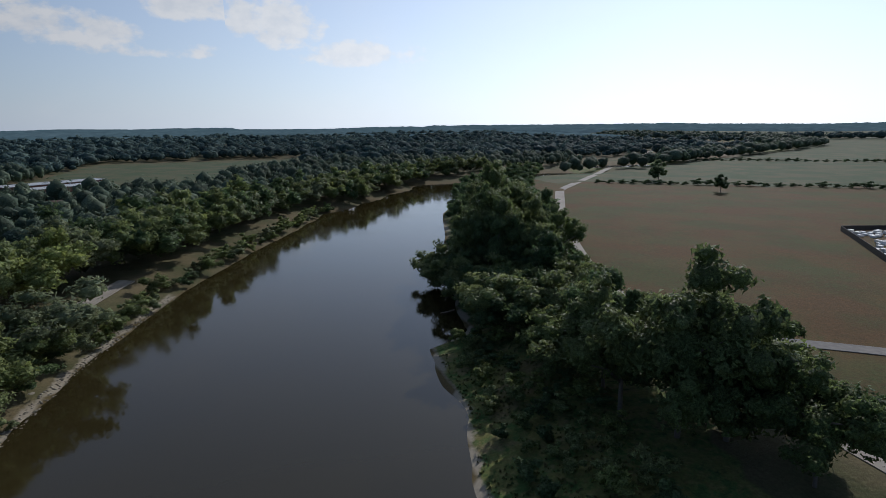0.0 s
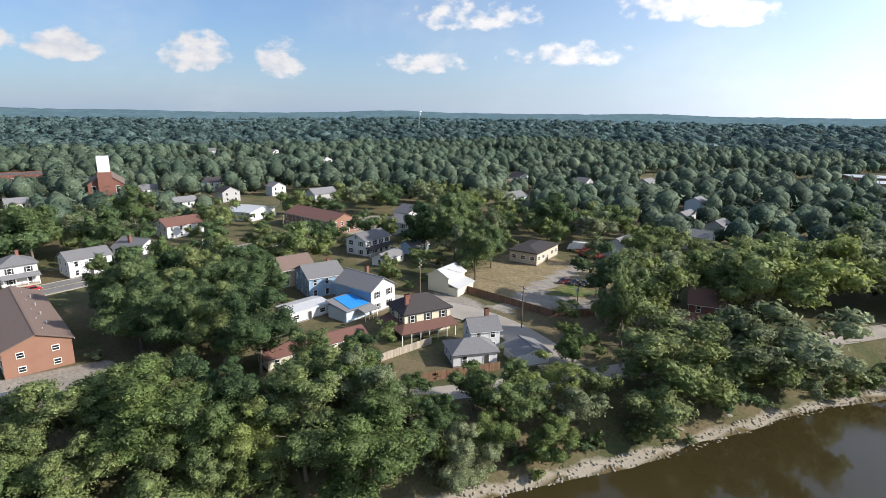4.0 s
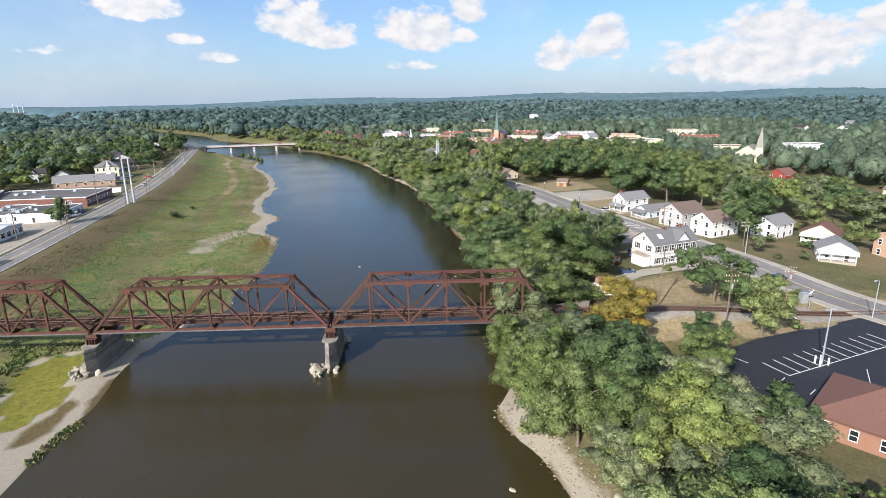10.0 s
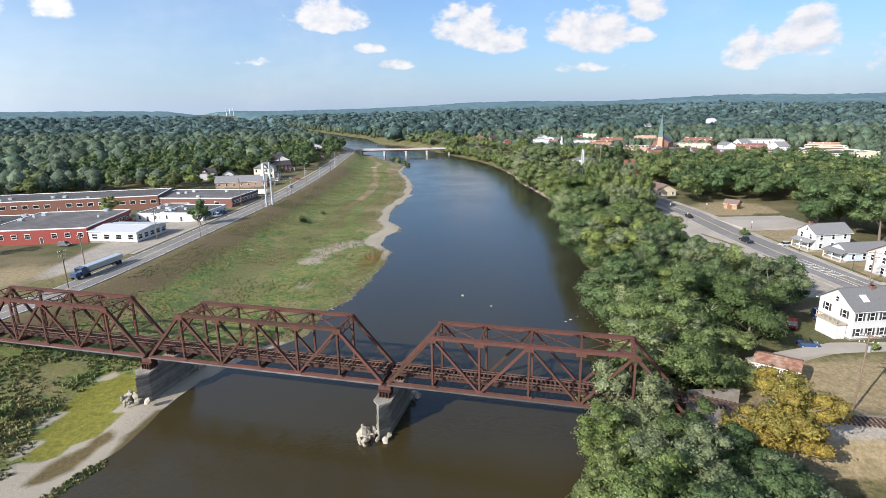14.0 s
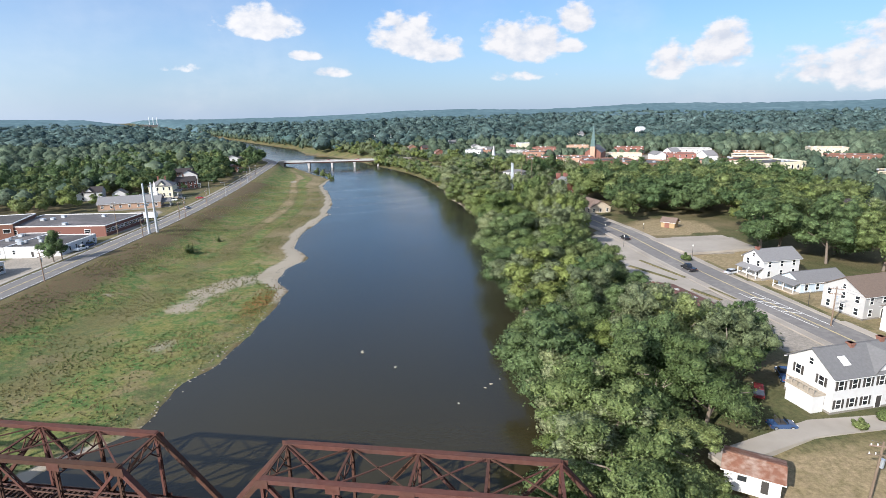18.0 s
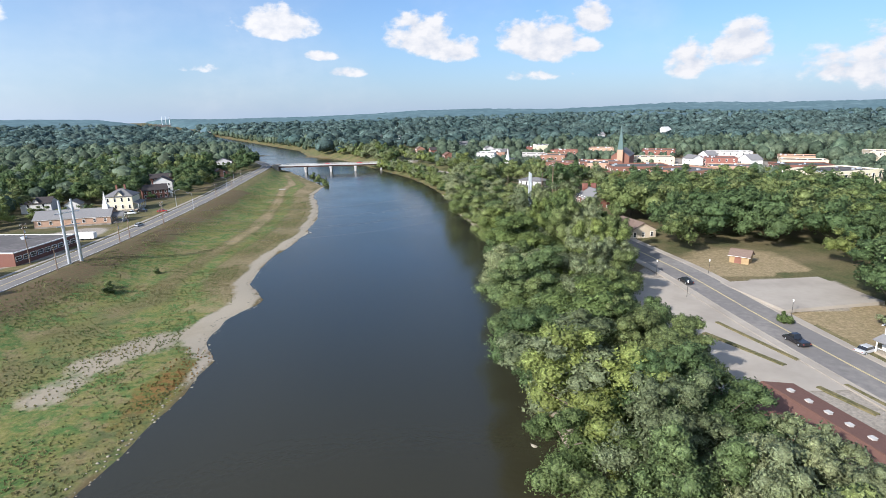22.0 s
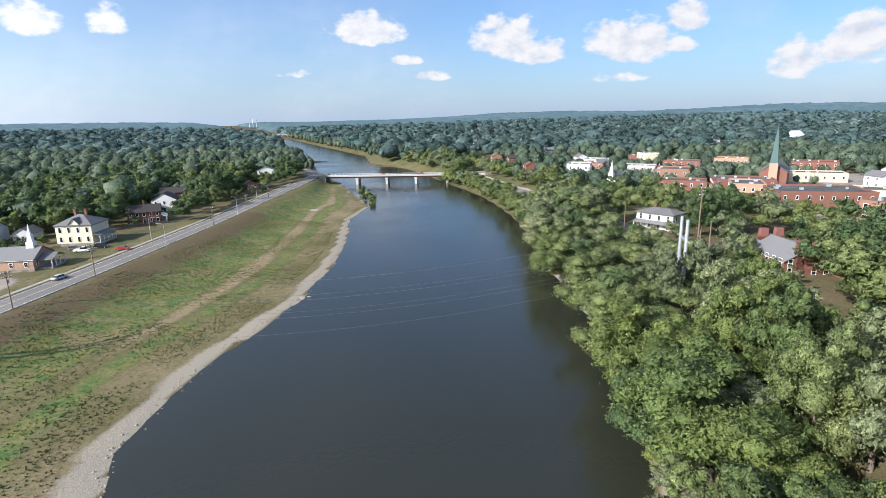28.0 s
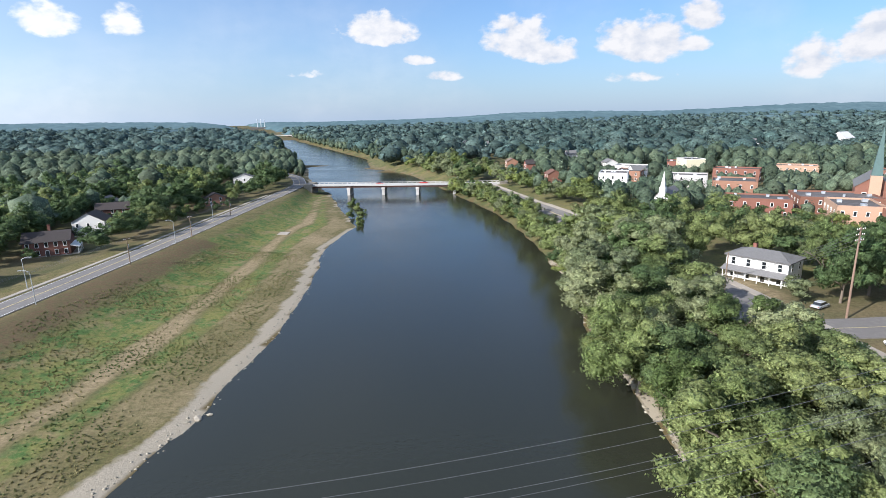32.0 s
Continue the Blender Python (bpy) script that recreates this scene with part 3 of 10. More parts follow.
# ---- the lie of the land ----
BANK_TOWN = [(-1200, -1250), (-760, -900), (-508, -174), (-440, -121), (-384, -80), (-348, -49), (-308, -30), (-256, -5), (-224, 8), (-200, 20), (-165, 31), (-136, 38.8), (-108, 43.2),
             (-70, 53), (-30, 62), (-5, 66.5), (12, 69), (28, 67.5), (36, 65.5), (53, 74.8), (80, 84), (106, 91.5), (120, 93), (150, 91), (185, 92), (220, 93.5), (250, 95), (288, 94.5), (315, 91),
             (335, 86.5), (375, 82), (404, 80), (440, 73), (470, 66.5), (520, 52), (580, 25), (650, -5), (712, -34), (745, -58), (783, -91), (911, -133), (1138, -264), (1497, -471), (2200, -850), (4900, -2450)]
BANK_LEVEE = [(-1200, -1340), (-780, -990), (-462, -200), (-314, -115), (-246, -92), (-187, -69), (-148, -58), (-126, -54), (-119, -40), (-109, -38.2), (-88, -36.2), (-79, -32.6), (-66, -29), (-40, -22), (-10, -14),
              (28, -7), (40, -5.5), (50, -3.5), (64, -2.5), (74, -1), (88, 4), (98, 14), (115, 15.5), (126, 19), (142, 21), (165, 22), (176, 23), (187, 16.5), (200, 16), (210, 20), (216, 20), (232, 12.5), (255, 9.8), (270, 9.8),
              (290, 12), (305, 13.5), (345, 10), (375, 5.5), (395, 0), (430, -9.5), (465, -12), (476, -10), (490, -18), (540, -42), (592, -66), (640, -95), (700, -125), (782, -158), (857, -225), (1135, -340), (1460, -512), (2200, -980), (4900, -2600)]
LEVEE_ROAD = [(-66, 60), (-63, 80), (-57.5, 100), (-54.8, 118), (-54, 150), (-53.6, 200), (-53.2, 240), (-54, 280), (-56.3, 320), (-59.5, 360), (-63.2, 400), (-68, 440), (-74, 490), (-79.5, 540), (-87, 592), (-110, 640), (-180, 720)]
TOWN_STREET = [(235, -200), (213, -120), (200, -80), (186, -40), (173, -8), (161.5, 28), (153.5, 68), (151, 109), (148.5, 128), (146, 150), (144, 175), (140, 212), (135.5, 240), (131, 270), (126, 310), (119, 345), (110, 385), (98, 430), (84, 480), (58, 545), (38, 600)]
MAIN_STREET = [(163, 36), (185, 44), (225, 47), (300, 64), (376, 86), (600, 132), (822, 181), (1300, 290)]
ALLEY = [(90, -45), (82, -60), (74, -76), (66, -101), (59, -124), (53, -144), (47, -170), (38, -200)]
YARD_DRIVE = [(64.5, -107), (80, -112), (98, -113), (113, -106), (124, -96)]
FIELD_ROAD = [(-968, -1045), (-700, -805), (-478, -606), (-340, -466), (-229, -361), (-150, -235), (-106, -146), (-90, -92), (-86, -60), (-84, -20), (-80, 30), (-70, 56)]
FIELD_DRIVE = [(-89, -98), (-119, -79), (-128, -69), (-175, -18)]
CROSS_STREET = [(118, 338), (134, 340), (170, 350), (260, 376), (330, 396)]
TRACK = [(85.7, 56.9), (104, 54.2), (126, 51.3), (148, 47.6), (172, 42.5), (215, 30)]
LOT = [(152, 45), (121, 41.3), (107, 37), (106, 20), (122, 8), (140, -2), (152, -0.6)]
APT_DRIVE = [(108, -9), (118, -8.5), (140, -3.4), (157, -0.4), (158.5, -6), (131, -12.6), (119, -16), (118.5, -34), (104, -34), (102.5, -14)]
HOUSE_YARD = [(103, 76), (122, 83), (143, 84), (143, 81), (120, 78.5), (104, 73)]
BAR_LOT = [(168, 38), (190, 40), (207, 33), (190, 12), (176, 2), (171, 14)]
CORNER_PLAZA = [(146, 199), (174, 202), (176, 182), (150, 178)]
POOL = [(-13.3, 78.9), (-10.6, 75), (-9.1, 61), (-10, 52.4), (-14.9, 50), (-16.2, 52.3), (-19.6, 65), (-20.3, 76.3)]
SHALLOW = [(-6.3, 58), (-7.4, 53), (-9.0, 46.5)]
YARD_DIRT = [(116, -119), (132, -133), (127, -147), (113, -139), (104, -123)]
YARD_WAY = [(101, -120), (107, -135), (113, -150), (119, -168)]
YARD_SLAB = [(100, -122.5), (104, -136), (93, -148), (85, -140), (87, -127)]
YARD_GRASS = [(103.5, -137), (108, -148), (104, -153), (94.5, -149)]
BIG_YARD = [(129, -126), (154, -174), (102, -168), (87, -138), (90, -127), (118, -119)]


def ytable(tab, y):
    return np.interp(y, [p[0] for p in tab], [p[1] for p in tab])


def smooth(a, b, v):
    t = np.clip((v - a) / (b - a), 0, 1)
    return t * t * (3 - 2 * t)


def fbm(x, y, s, seed=0.0):
    """Cheap rolling noise from a few waves."""
    r = np.zeros_like(x, dtype=float)
    for k in range(1, 6):
        a = k * 2.399 + seed
        r = r + np.sin((x * math.cos(a) + y * math.sin(a)) / s * (0.7 + 0.55 * k) + 1.7 * k * k + seed * 3) / (0.8 + 0.45 * k)
    return r / 2.2


def track_bump(x, y):
    d = path_dist(x, y, TRACK[:4])
    along = smooth(150, 105, x)
    return (1 - smooth(2.2, 8, d)) * along


def path_dist(x, y, line):
    best = np.full(np.shape(x), 1e9)
    for (ax, ay), (bx, by) in zip(line[:-1], line[1:]):
        dx, dy = bx - ax, by - ay
        t = np.clip(((x - ax) * dx + (y - ay) * dy) / (dx * dx + dy * dy), 0, 1)
        best = np.minimum(best, np.hypot(x - ax - t * dx, y - ay - t * dy))
    return best


def in_poly(x, y, poly):
    r = np.zeros(np.shape(x), dtype=bool)
    for (ax, ay), (bx, by) in zip(poly, poly[1:] + poly[:1]):
        c = ((ay > y) != (by > y)) & (x < (bx - ax) * (y - ay) / ((by - ay) if by != ay else 1e-9) + ax)
        r ^= c
    return r


def land(x, y):
    """Height of the ground, metres above the river."""
    x, y = np.asarray(x, float), np.asarray(y, float)
    xl, xr = ytable(BANK_LEVEE, y), ytable(BANK_TOWN, y)
    wob = 1.1 * fbm(x, y, 9.0) + 0.6 * fbm(x, y, 3.5, 2)
    slant = np.interp(y, [-500, -250, -150, 540, 600], [0.75, 0.85, 1, 1, 0.8])
    dt, dl = (x - xr + wob) * slant, (xl - x + wob) * slant
    # town side
    town = 5.3 + 1.7 * smooth(52, 82, y) * smooth(520, 240, y) + 1.2 * smooth(170, 215, y) + 1.0 * smooth(240, 340, y) - 0.3 * smooth(20, -80, y)
    zt = np.interp(dt, [0, 2.5, 5, 12, 17, 1e5], [0, 0.5, 1.2, 3.8, 5.0, 5.0])
    zt = np.where(dt > 12, zt + (town - 5.0) * smooth(12, 40, dt), zt)
    zt = zt + 3.0 * track_bump(x, y) * (dt > 8)
    # levee side: gravel, flats, then the levee slope up to the road
    road = np.interp(y, [p[1] for p in LEVEE_ROAD], [p[0] for p in LEVEE_ROAD]) + 6.0
    span = np.maximum(xl - road, 8.0)
    u = np.clip(dl / span, 0, 3)
    flat = np.interp(dl, [0, 3, 12, 30], [0, 0.35, 1.0, 1.7])
    slope = smooth(0.52, 0.99, u)
    zl = flat + slope * (6.1 - flat) + 0.22 * fbm(x, y, 12, 5) * (1 - slope) * smooth(2, 8, dl)
    zl = np.where(u >= 1, 6.1 - 0.8 * smooth(12, 30, dl - span), zl)
    up = np.interp(dl, [0, 3, 9, 22, 40], [0, 0.4, 1.4, 4.0, 4.8]) + 0.3 * fbm(x, y, 14, 3) * smooth(2, 8, dl)
    k = smooth(45, -30, y)
    zl = zl * (1 - k) + up * k
    # spit and side pool
    inside = np.minimum(-dt, -dl)
    bed = -np.clip(inside * 0.16, 0, 1.8)
    z = np.where(dt > 0, zt, np.where(dl > 0, zl, bed))
    scum = in_poly(x, y, POOL) | (path_dist(x, y, SHALLOW) < 1.5)
    rim = np.minimum(path_dist(x, y, POOL + POOL[:1]), path_dist(x, y, SHALLOW))
    z = np.where((dl > 0) & scum, 0.28, np.where((dl > 0) & (y > 36) & (y < 86), np.minimum(z, 0.4 + 0.16 * rim), z))
    # gravel islands beyond the far bridge
    for cx, cy, rx, ry in ((-85, 772, 26, 9), (-170, 812, 32, 13), (-60, 742, 20, 5)):
        z = np.maximum(z, 0.9 - 1.6 * np.hypot((x - cx) / rx, (y - cy) / ry) ** 2)
    # far hills
    r = np.hypot(x, y - 60)
    az = np.degrees(np.arctan2(x, y - 60))
    tall = 30 + 34 * np.exp(-((az - 45) / 38) ** 2) + 10 * np.exp(-((az - 150) / 25) ** 2) + 6 * np.sin(az / 9.0) + 4 * np.sin(az / 3.7 + 1)
    valley = 1 - np.exp(-((az + 20) / 9) ** 2) * 0.55
    rise = smooth(1100, 3900, r) * tall * valley * (1 + 0.25 * fbm(x, y, 400, 1))
    away = np.clip(np.maximum(dt, dl) / 150, 0, 1)
    return z + np.maximum(rise, 0) * away


def axis(dense0, dense1, step, reach):
    c = list(np.arange(dense0, dense1 + 0.1, step))
    s = step
    while c[-1] < reach:
        s = min(s * 1.16, 160)
        c.append(c[-1] + s)
    s = step
    while c[0] > -reach:
        s = min(s * 1.16, 160)
        c.insert(0, c[0] - s)
    return np.array(c)


gx, gy = axis(-72, 170, 2.5, 4900), axis(-150, 470, 2.8, 4900)
# closer lines where the river winds away beyond the road bridge
gx = np.unique(np.concatenate([gx, np.arange(-620, -74, 13.0)]))
gy = np.unique(np.concatenate([gy, np.arange(478, 1560, 13.0)]))
GX, GY = np.meshgrid(gx, gy)
GZ = land(GX, GY)


def grid_mesh(name, X, Y, Z, material):
    h, w = X.shape
    me = bpy.data.meshes.new(name)
    co = np.stack([X, Y, Z], -1).reshape(-1, 3)
    i = np.arange(h * w).reshape(h, w)
    q = np.stack([i[:-1, :-1], i[:-1, 1:], i[1:, 1:], i[1:, :-1]], -1).reshape(-1, 4)
    me.vertices.add(len(co))
    me.vertices.foreach_set("co", co.ravel())
    me.loops.add(q.size)
    me.loops.foreach_set("vertex_index", q.ravel())
    me.polygons.add(len(q))
    me.polygons.foreach_set("loop_start", np.arange(len(q)) * 4)
    me.polygons.foreach_set("loop_total", np.full(len(q), 4))
    me.polygons.foreach_set("use_smooth", np.full(len(q), True))
    me.materials.append(material)
    me.update()
    me.validate()
    return me


def cover():
    """How much of each ground cover lies at each point of the sheet."""
    x, y = GX, GY
    xl, xr = ytable(BANK_LEVEE, y), ytable(BANK_TOWN, y)
    dt, dl = x - xr, xl - x
    road = np.interp(y, [p[1] for p in LEVEE_ROAD], [p[0] for p in LEVEE_ROAD]) + 6
    u = np.clip(dl / np.maximum(xl - road, 8), 0, 2)
    c = {}
    strip = np.interp(y, [-150, 0, 20, 60, 85, 110, 130, 160, 185, 215, 240, 330, 400, 430, 470, 520], [1.5, 2, 9, 9, 3, 1.0, 0.9, 1.2, 7, 8, 5, 4.8, 4.6, 3, 1.5, 1.5])
    c["gravel"] = np.where(dl > -3, 1 - smooth(strip * 0.7, strip * 1.15, dl), 0) * (dl < 60) * (1 - 0.8 * smooth(88, 104, y) * (1 - smooth(158, 176, y)))
    c["gravel"] = np.maximum(c["gravel"], np.where(dt > -3, 1 - smooth(1.2, 3, dt), 0) * (y > -190) * (y < 420))
    bar = np.exp(-(((x - 69) / 4.0) ** 2 + ((y - 33) / 9) ** 2)) + np.exp(-(((dt - 2) / 2.2) ** 2 + ((y - 8) / 24) ** 2))
    c["gravel"] = np.maximum(c["gravel"], np.clip(bar * 1.3, 0, 1))
    flat = 1.15 * np.exp(-(path_dist(x, y, [(-2, 157), (0, 171), (6, 187), (14, 194)]) / 6.0) ** 2) + 0.7 * np.exp(-(((x + 7) / 4) ** 2 + ((y - 196) / 5) ** 2)) + 0.75 * np.exp(-(((x + 24) / 7) ** 2 + ((y - 170) / 5) ** 2)) + 0.6 * np.exp(-(((x - 3) / 4) ** 2 + ((y - 132) / 6) ** 2))
    c["shingle"] = np.clip(flat * 0.80 - 0.08 + 0.42 * fbm(x, y, 7, 5), 0, 1) * (flat > 0.2)
    c["gravel"] = np.maximum(c["gravel"], ((y > 640) & (y < 860) & (land(x, y) < 1.3) & (dl < 0) & (dt < 0)) * 1.0)
    lev = (dl > 0) & (u < 1.05) & (y > 40) & (y < 640)
    band = np.sin(u * 9.5 + 0.9 * fbm(x, y, 30, 1)) * 0.5 + 0.5
    c["lush"] = np.where(lev, 0.25 + 0.75 * band * (u > 0.12), 0) + np.where((dl > 0) & (dl < 40) & (y <= 40), 0.9, 0)
    crest = smooth(0.78, 0.93, u) * (u < 1.3)
    down = smooth(195, 235, y)
    path_u = 0.42 + 0.05 * fbm(x, y, 45, 2)
    profile = smooth(0.20, 0.30, u) * (1 - 0.97 * np.exp(-((u - path_u) / 0.062) ** 2)) * (0.75 + 0.25 * smooth(0.4, 0.6, u))
    band = band * (1 - down) + profile * down
    c["lush"] = np.where(lev, 0.25 + 0.30 * (1 - down) + (0.45 + 0.30 * down) * band * (u > 0.12), 0) + np.where((dl > 0) & (dl < 40) & (y <= 40), 0.9, 0)
    c["lush"] = np.maximum(c["lush"], np.where((dt > 0) & (dt < 90) & (y > 380) & (y < 1400), 0.45, 0))
    c["dry"] = np.where(lev, np.maximum((0.42 + 0.53 * down) * (1 - band) + 0.22 * fbm(x, y, 7, 4), 0.8 * crest), 0)
    c["dry"] = np.maximum(c["dry"], np.where(lev & (y > 230), 1.0 * np.exp(-((u - path_u) / 0.055) ** 2), 0))
    c["rusty"] = np.where(lev, np.exp(-((dl - 5) / 4.5) ** 2) * (np.exp(-((y - 162) / 15) ** 2) + 0.35 * np.exp(-((y - 128) / 16) ** 2)) * 0.9, 0)
    c["scorch"] = np.where((dl > 0) & (y > 90) & (y < 420), np.exp(-((u - 0.90) / 0.16) ** 2) * 0.85, 0) * (u < 1.06)
    c["field"] = np.where((dl > 45) & (y < 20) & (x < -84), 1.0, 0)
    across = 0.62 * (x + 290) + 0.78 * (y + 385)
    c["crop"] = np.where((c["field"] > 0) & (across < -6), 1.0, 0)
    c["crop"] = np.maximum(c["crop"], np.where((x > np.interp(-y, [440, 480, 586, 745, 826, 930], [90, 18, 12, -85, -166, -260])) & (x < 190) & (y < -465) & (y > -940), 1.0, 0))
    c["pave"] = np.zeros_like(x)
    for poly in (APT_DRIVE, BAR_LOT, CORNER_PLAZA):
        c["pave"] = np.maximum(c["pave"], in_poly(x, y, poly) * 1.0)
    for cx, cy, rx, ry in ((-72, 180, 12, 60), (-80, 285, 14, 22), (-82, 252, 22, 22), (240, 62, 30, 14), (300, 90, 30, 20), (400, 70, 60, 30), (215, -140, 26, 22), (230, 440, 40, 40), (290, 520, 70, 60), (110, -113, 14, 4), (200, 398, 20, 12)):
        c["pave"] = np.maximum(c["pave"], 1.2 - np.hypot((x - cx) / rx, (y - cy) / ry) ** 4)
    c["pave"] = np.clip(c["pave"], 0, 1)
    yard = in_poly(x, y, BIG_YARD) * 0.75
    plot = in_poly(x, y, [(143, 205), (140, 222), (176, 222), (178, 206)]) * 0.9
    rail = 0.9 * (path_dist(x, y, TRACK) < 14) * (y > 40)
    verge = np.where((u > 1.0) & (u < 1.35) & (y > 90), 0.85, 0)
    lawn = 0.8 * np.exp(-(((x - 120) / 24) ** 2 + ((y - 68) / 13) ** 2)) + 0.8 * np.exp(-(((x - 160) / 20) ** 2 + ((y - 150) / 60) ** 2)) + 0.7 * np.exp(-(((x - 134) / 9) ** 2 + ((y - 150) / 60) ** 2))
    c["dry"] = np.maximum.reduce([c["dry"], yard, plot, rail, verge, lawn])
    c["straw"] = np.clip(plot + 0.9 * np.exp(-(((x - 163) / 16) ** 2 + ((y - 224) / 10) ** 2)) + 1.0 * np.exp(-(((x - 161) / 15) ** 2 + ((y - 178) / 13) ** 2)) + 0.9 * np.exp(-(((x - 120) / 9) ** 2 + ((y - 362) / 20) ** 2)) + 1.1 * np.exp(-(((x - 120) / 22) ** 2 + ((y - 66) / 12) ** 2)) + 0.75 * np.exp(-(((x - 164) / 14) ** 2 + ((y - 150) / 55) ** 2)) + 0.62 * in_poly(x, y, BIG_YARD) * (1 - 0.9 * in_poly(x, y, YARD_GRASS)) + 0.8 * (path_dist(x, y, TRACK) < 9) * (x > 92) + 0.8 * np.exp(-(((x + 84) / 16) ** 2 + ((y - 128) / 16) ** 2)), 0, 1)
    c["straw"] = np.maximum(c["straw"], np.where(lev & (y > 205), smooth(225, 300, y) * (0.85 + 0.3 * fbm(x, y, 14, 6)) * np.exp(-((u - path_u) / 0.055) ** 2) + (0.48 + 0.25 * fbm(x, y, 10, 7)) * (u < 0.27) * (u > 0.06), 0))
    apron = np.interp(y, [p[1] for p in TOWN_STREET], [p[0] for p in TOWN_STREET]) - x
    c["pave"] = np.maximum(c["pave"], ((apron > 4) & (apron < np.interp(y, [96, 120, 150, 200, 216], [10, 24, 22, 17, 8])) & (y > 96) & (y < 216)) * 0.9)
    c["pave"] = np.maximum(c["pave"], np.where(path_dist(x, y, TRACK) < 3.4, 0.95, 0) * (x > 92))
    c["pave"] = np.maximum(c["pave"], np.where(path_dist(x, y, YARD_WAY) < 3.2, 0.9, 0))
    c["pave"] = np.maximum(c["pave"], in_poly(x, y, YARD_SLAB) * (0.52 + 0.45 * fbm(x, y, 6, 3)))
    c["scorch"] = np.maximum(c["scorch"], in_poly(x, y, YARD_DIRT) * (0.62 + 0.3 * fbm(x, y, 6, 8)))
    c["lush"] = np.maximum(c["lush"], in_poly(x, y, YARD_GRASS) * 0.8)
    c["dry"] = np.where(in_poly(x, y, YARD_GRASS), 0.2, c["dry"])
    edge = path_dist(x, y, POOL + POOL[:1])
    shallow = 1 - smooth(1.0, 2.6, path_dist(x, y, SHALLOW))
    c["algae"] = np.where(dl > 0, np.maximum(in_poly(x, y, POOL) * 1.0, 0.0), 0)
    shore = np.where((dl > -1) & (y > 34) & (y < 84), np.maximum(1 - smooth(6.0, 9.5, dl), 1 - smooth(0.6, 2.4, edge)), 0)
    shore = np.maximum(shore, np.where((dl > -1) & (y > 28) & (y <= 52), (1 - smooth(10, 15, dl)) * 0.8, 0))
    c["gravel"] = np.maximum(c["gravel"], shore)
    c["mud"] = np.maximum(np.where((dl < 0) & (dt < 0), 1.0, 0), np.where(dl > 0, 0.9 * shallow, 0))
    c["gravel"] = np.where(c["algae"] > 0.3, 0, c["gravel"])
    return c


ground_mesh = grid_mesh("ground", GX, GY, GZ, ground_material())
for key, values in cover().items():
    a = ground_mesh.attributes.new(key, "FLOAT", "POINT")
    a.data.foreach_set("value", np.clip(values, 0, 1).astype(np.float32).ravel())
tagged(new("ground", ground_mesh), "grassy river flats, levee and town ground", "ground", kind="structure")

wy = np.concatenate([np.arange(-760, -160, 12), np.arange(-160, 620, 6), np.arange(620, 1500, 16), np.arange(1500, 4900, 120)])
wu = np.linspace(0, 1, 14)
WX = (ytable(BANK_LEVEE, wy) - 8)[:, None] * (1 - wu) + (ytable(BANK_TOWN, wy) + 8)[:, None] * wu
WY = np.repeat(wy[:, None], len(wu), 1)
tagged(new("water", grid_mesh("water", WX, WY, np.zeros_like(WX), water_material())), "calm dark brown river water", "water", kind="structure")


def zland(x, y):
    return float(land(np.array([x]), np.array([y]))[0])


def resample(line, step):
    out = []
    for (ax, ay), (bx, by) in zip(line[:-1], line[1:]):
        k = max(1, int(math.hypot(bx - ax, by - ay) / step))
        out += [(ax + (bx - ax) * i / k, ay + (by - ay) * i / k) for i in range(k)]
    return out + [line[-1]]


def rounded(line, step=5.0):
    """The line resampled and eased at its corners."""
    p = np.array(resample(line, step))
    for _ in range(6):
        p[1:-1] = 0.25 * p[:-2] + 0.5 * p[1:-1] + 0.25 * p[2:]
    return p


def strip(line, offs, lift, thick=0.0, step=5.0):
    """A draped ribbon between the side offsets offs[0] and offs[1] of a line."""
    p = rounded(line, step)
    d = np.gradient(p, axis=0)
    d /= np.linalg.norm(d, axis=1)[:, None]
    nrm = np.stack([d[:, 1], -d[:, 0]], 1)
    k = 4 if abs(offs[1] - offs[0]) > 2 else 2
    sh = Shape()
    zc = land(p[:, 0], p[:, 1])
    rowsz = []
    for i in range(k):
        o = offs[0] + (offs[1] - offs[0]) * i / (k - 1)
        q = p + nrm * o
        z = np.maximum(land(q[:, 0], q[:, 1]), zc - 0.15) + lift
        rowsz.append((q, z))
    for j in range(len(p)):
        for q, z in rowsz:
            sh.v.append((q[j, 0], q[j, 1], z[j]))
    for j in range(len(p) - 1):
        for i in range(k - 1):
            a = j * k + i
            sh.f.append((a, a + 1, a + k + 1, a + k))
    if thick:
        o = len(sh.v)
        sh.v += [(x, y, z - thick) for x, y, z in sh.v[:]]
        for j in range(len(p) - 1):
            for a in (j * k, j * k + k - 1):
                f = (a, a + k, o + a + k, o + a)
                sh.f.append(f)
    return sh


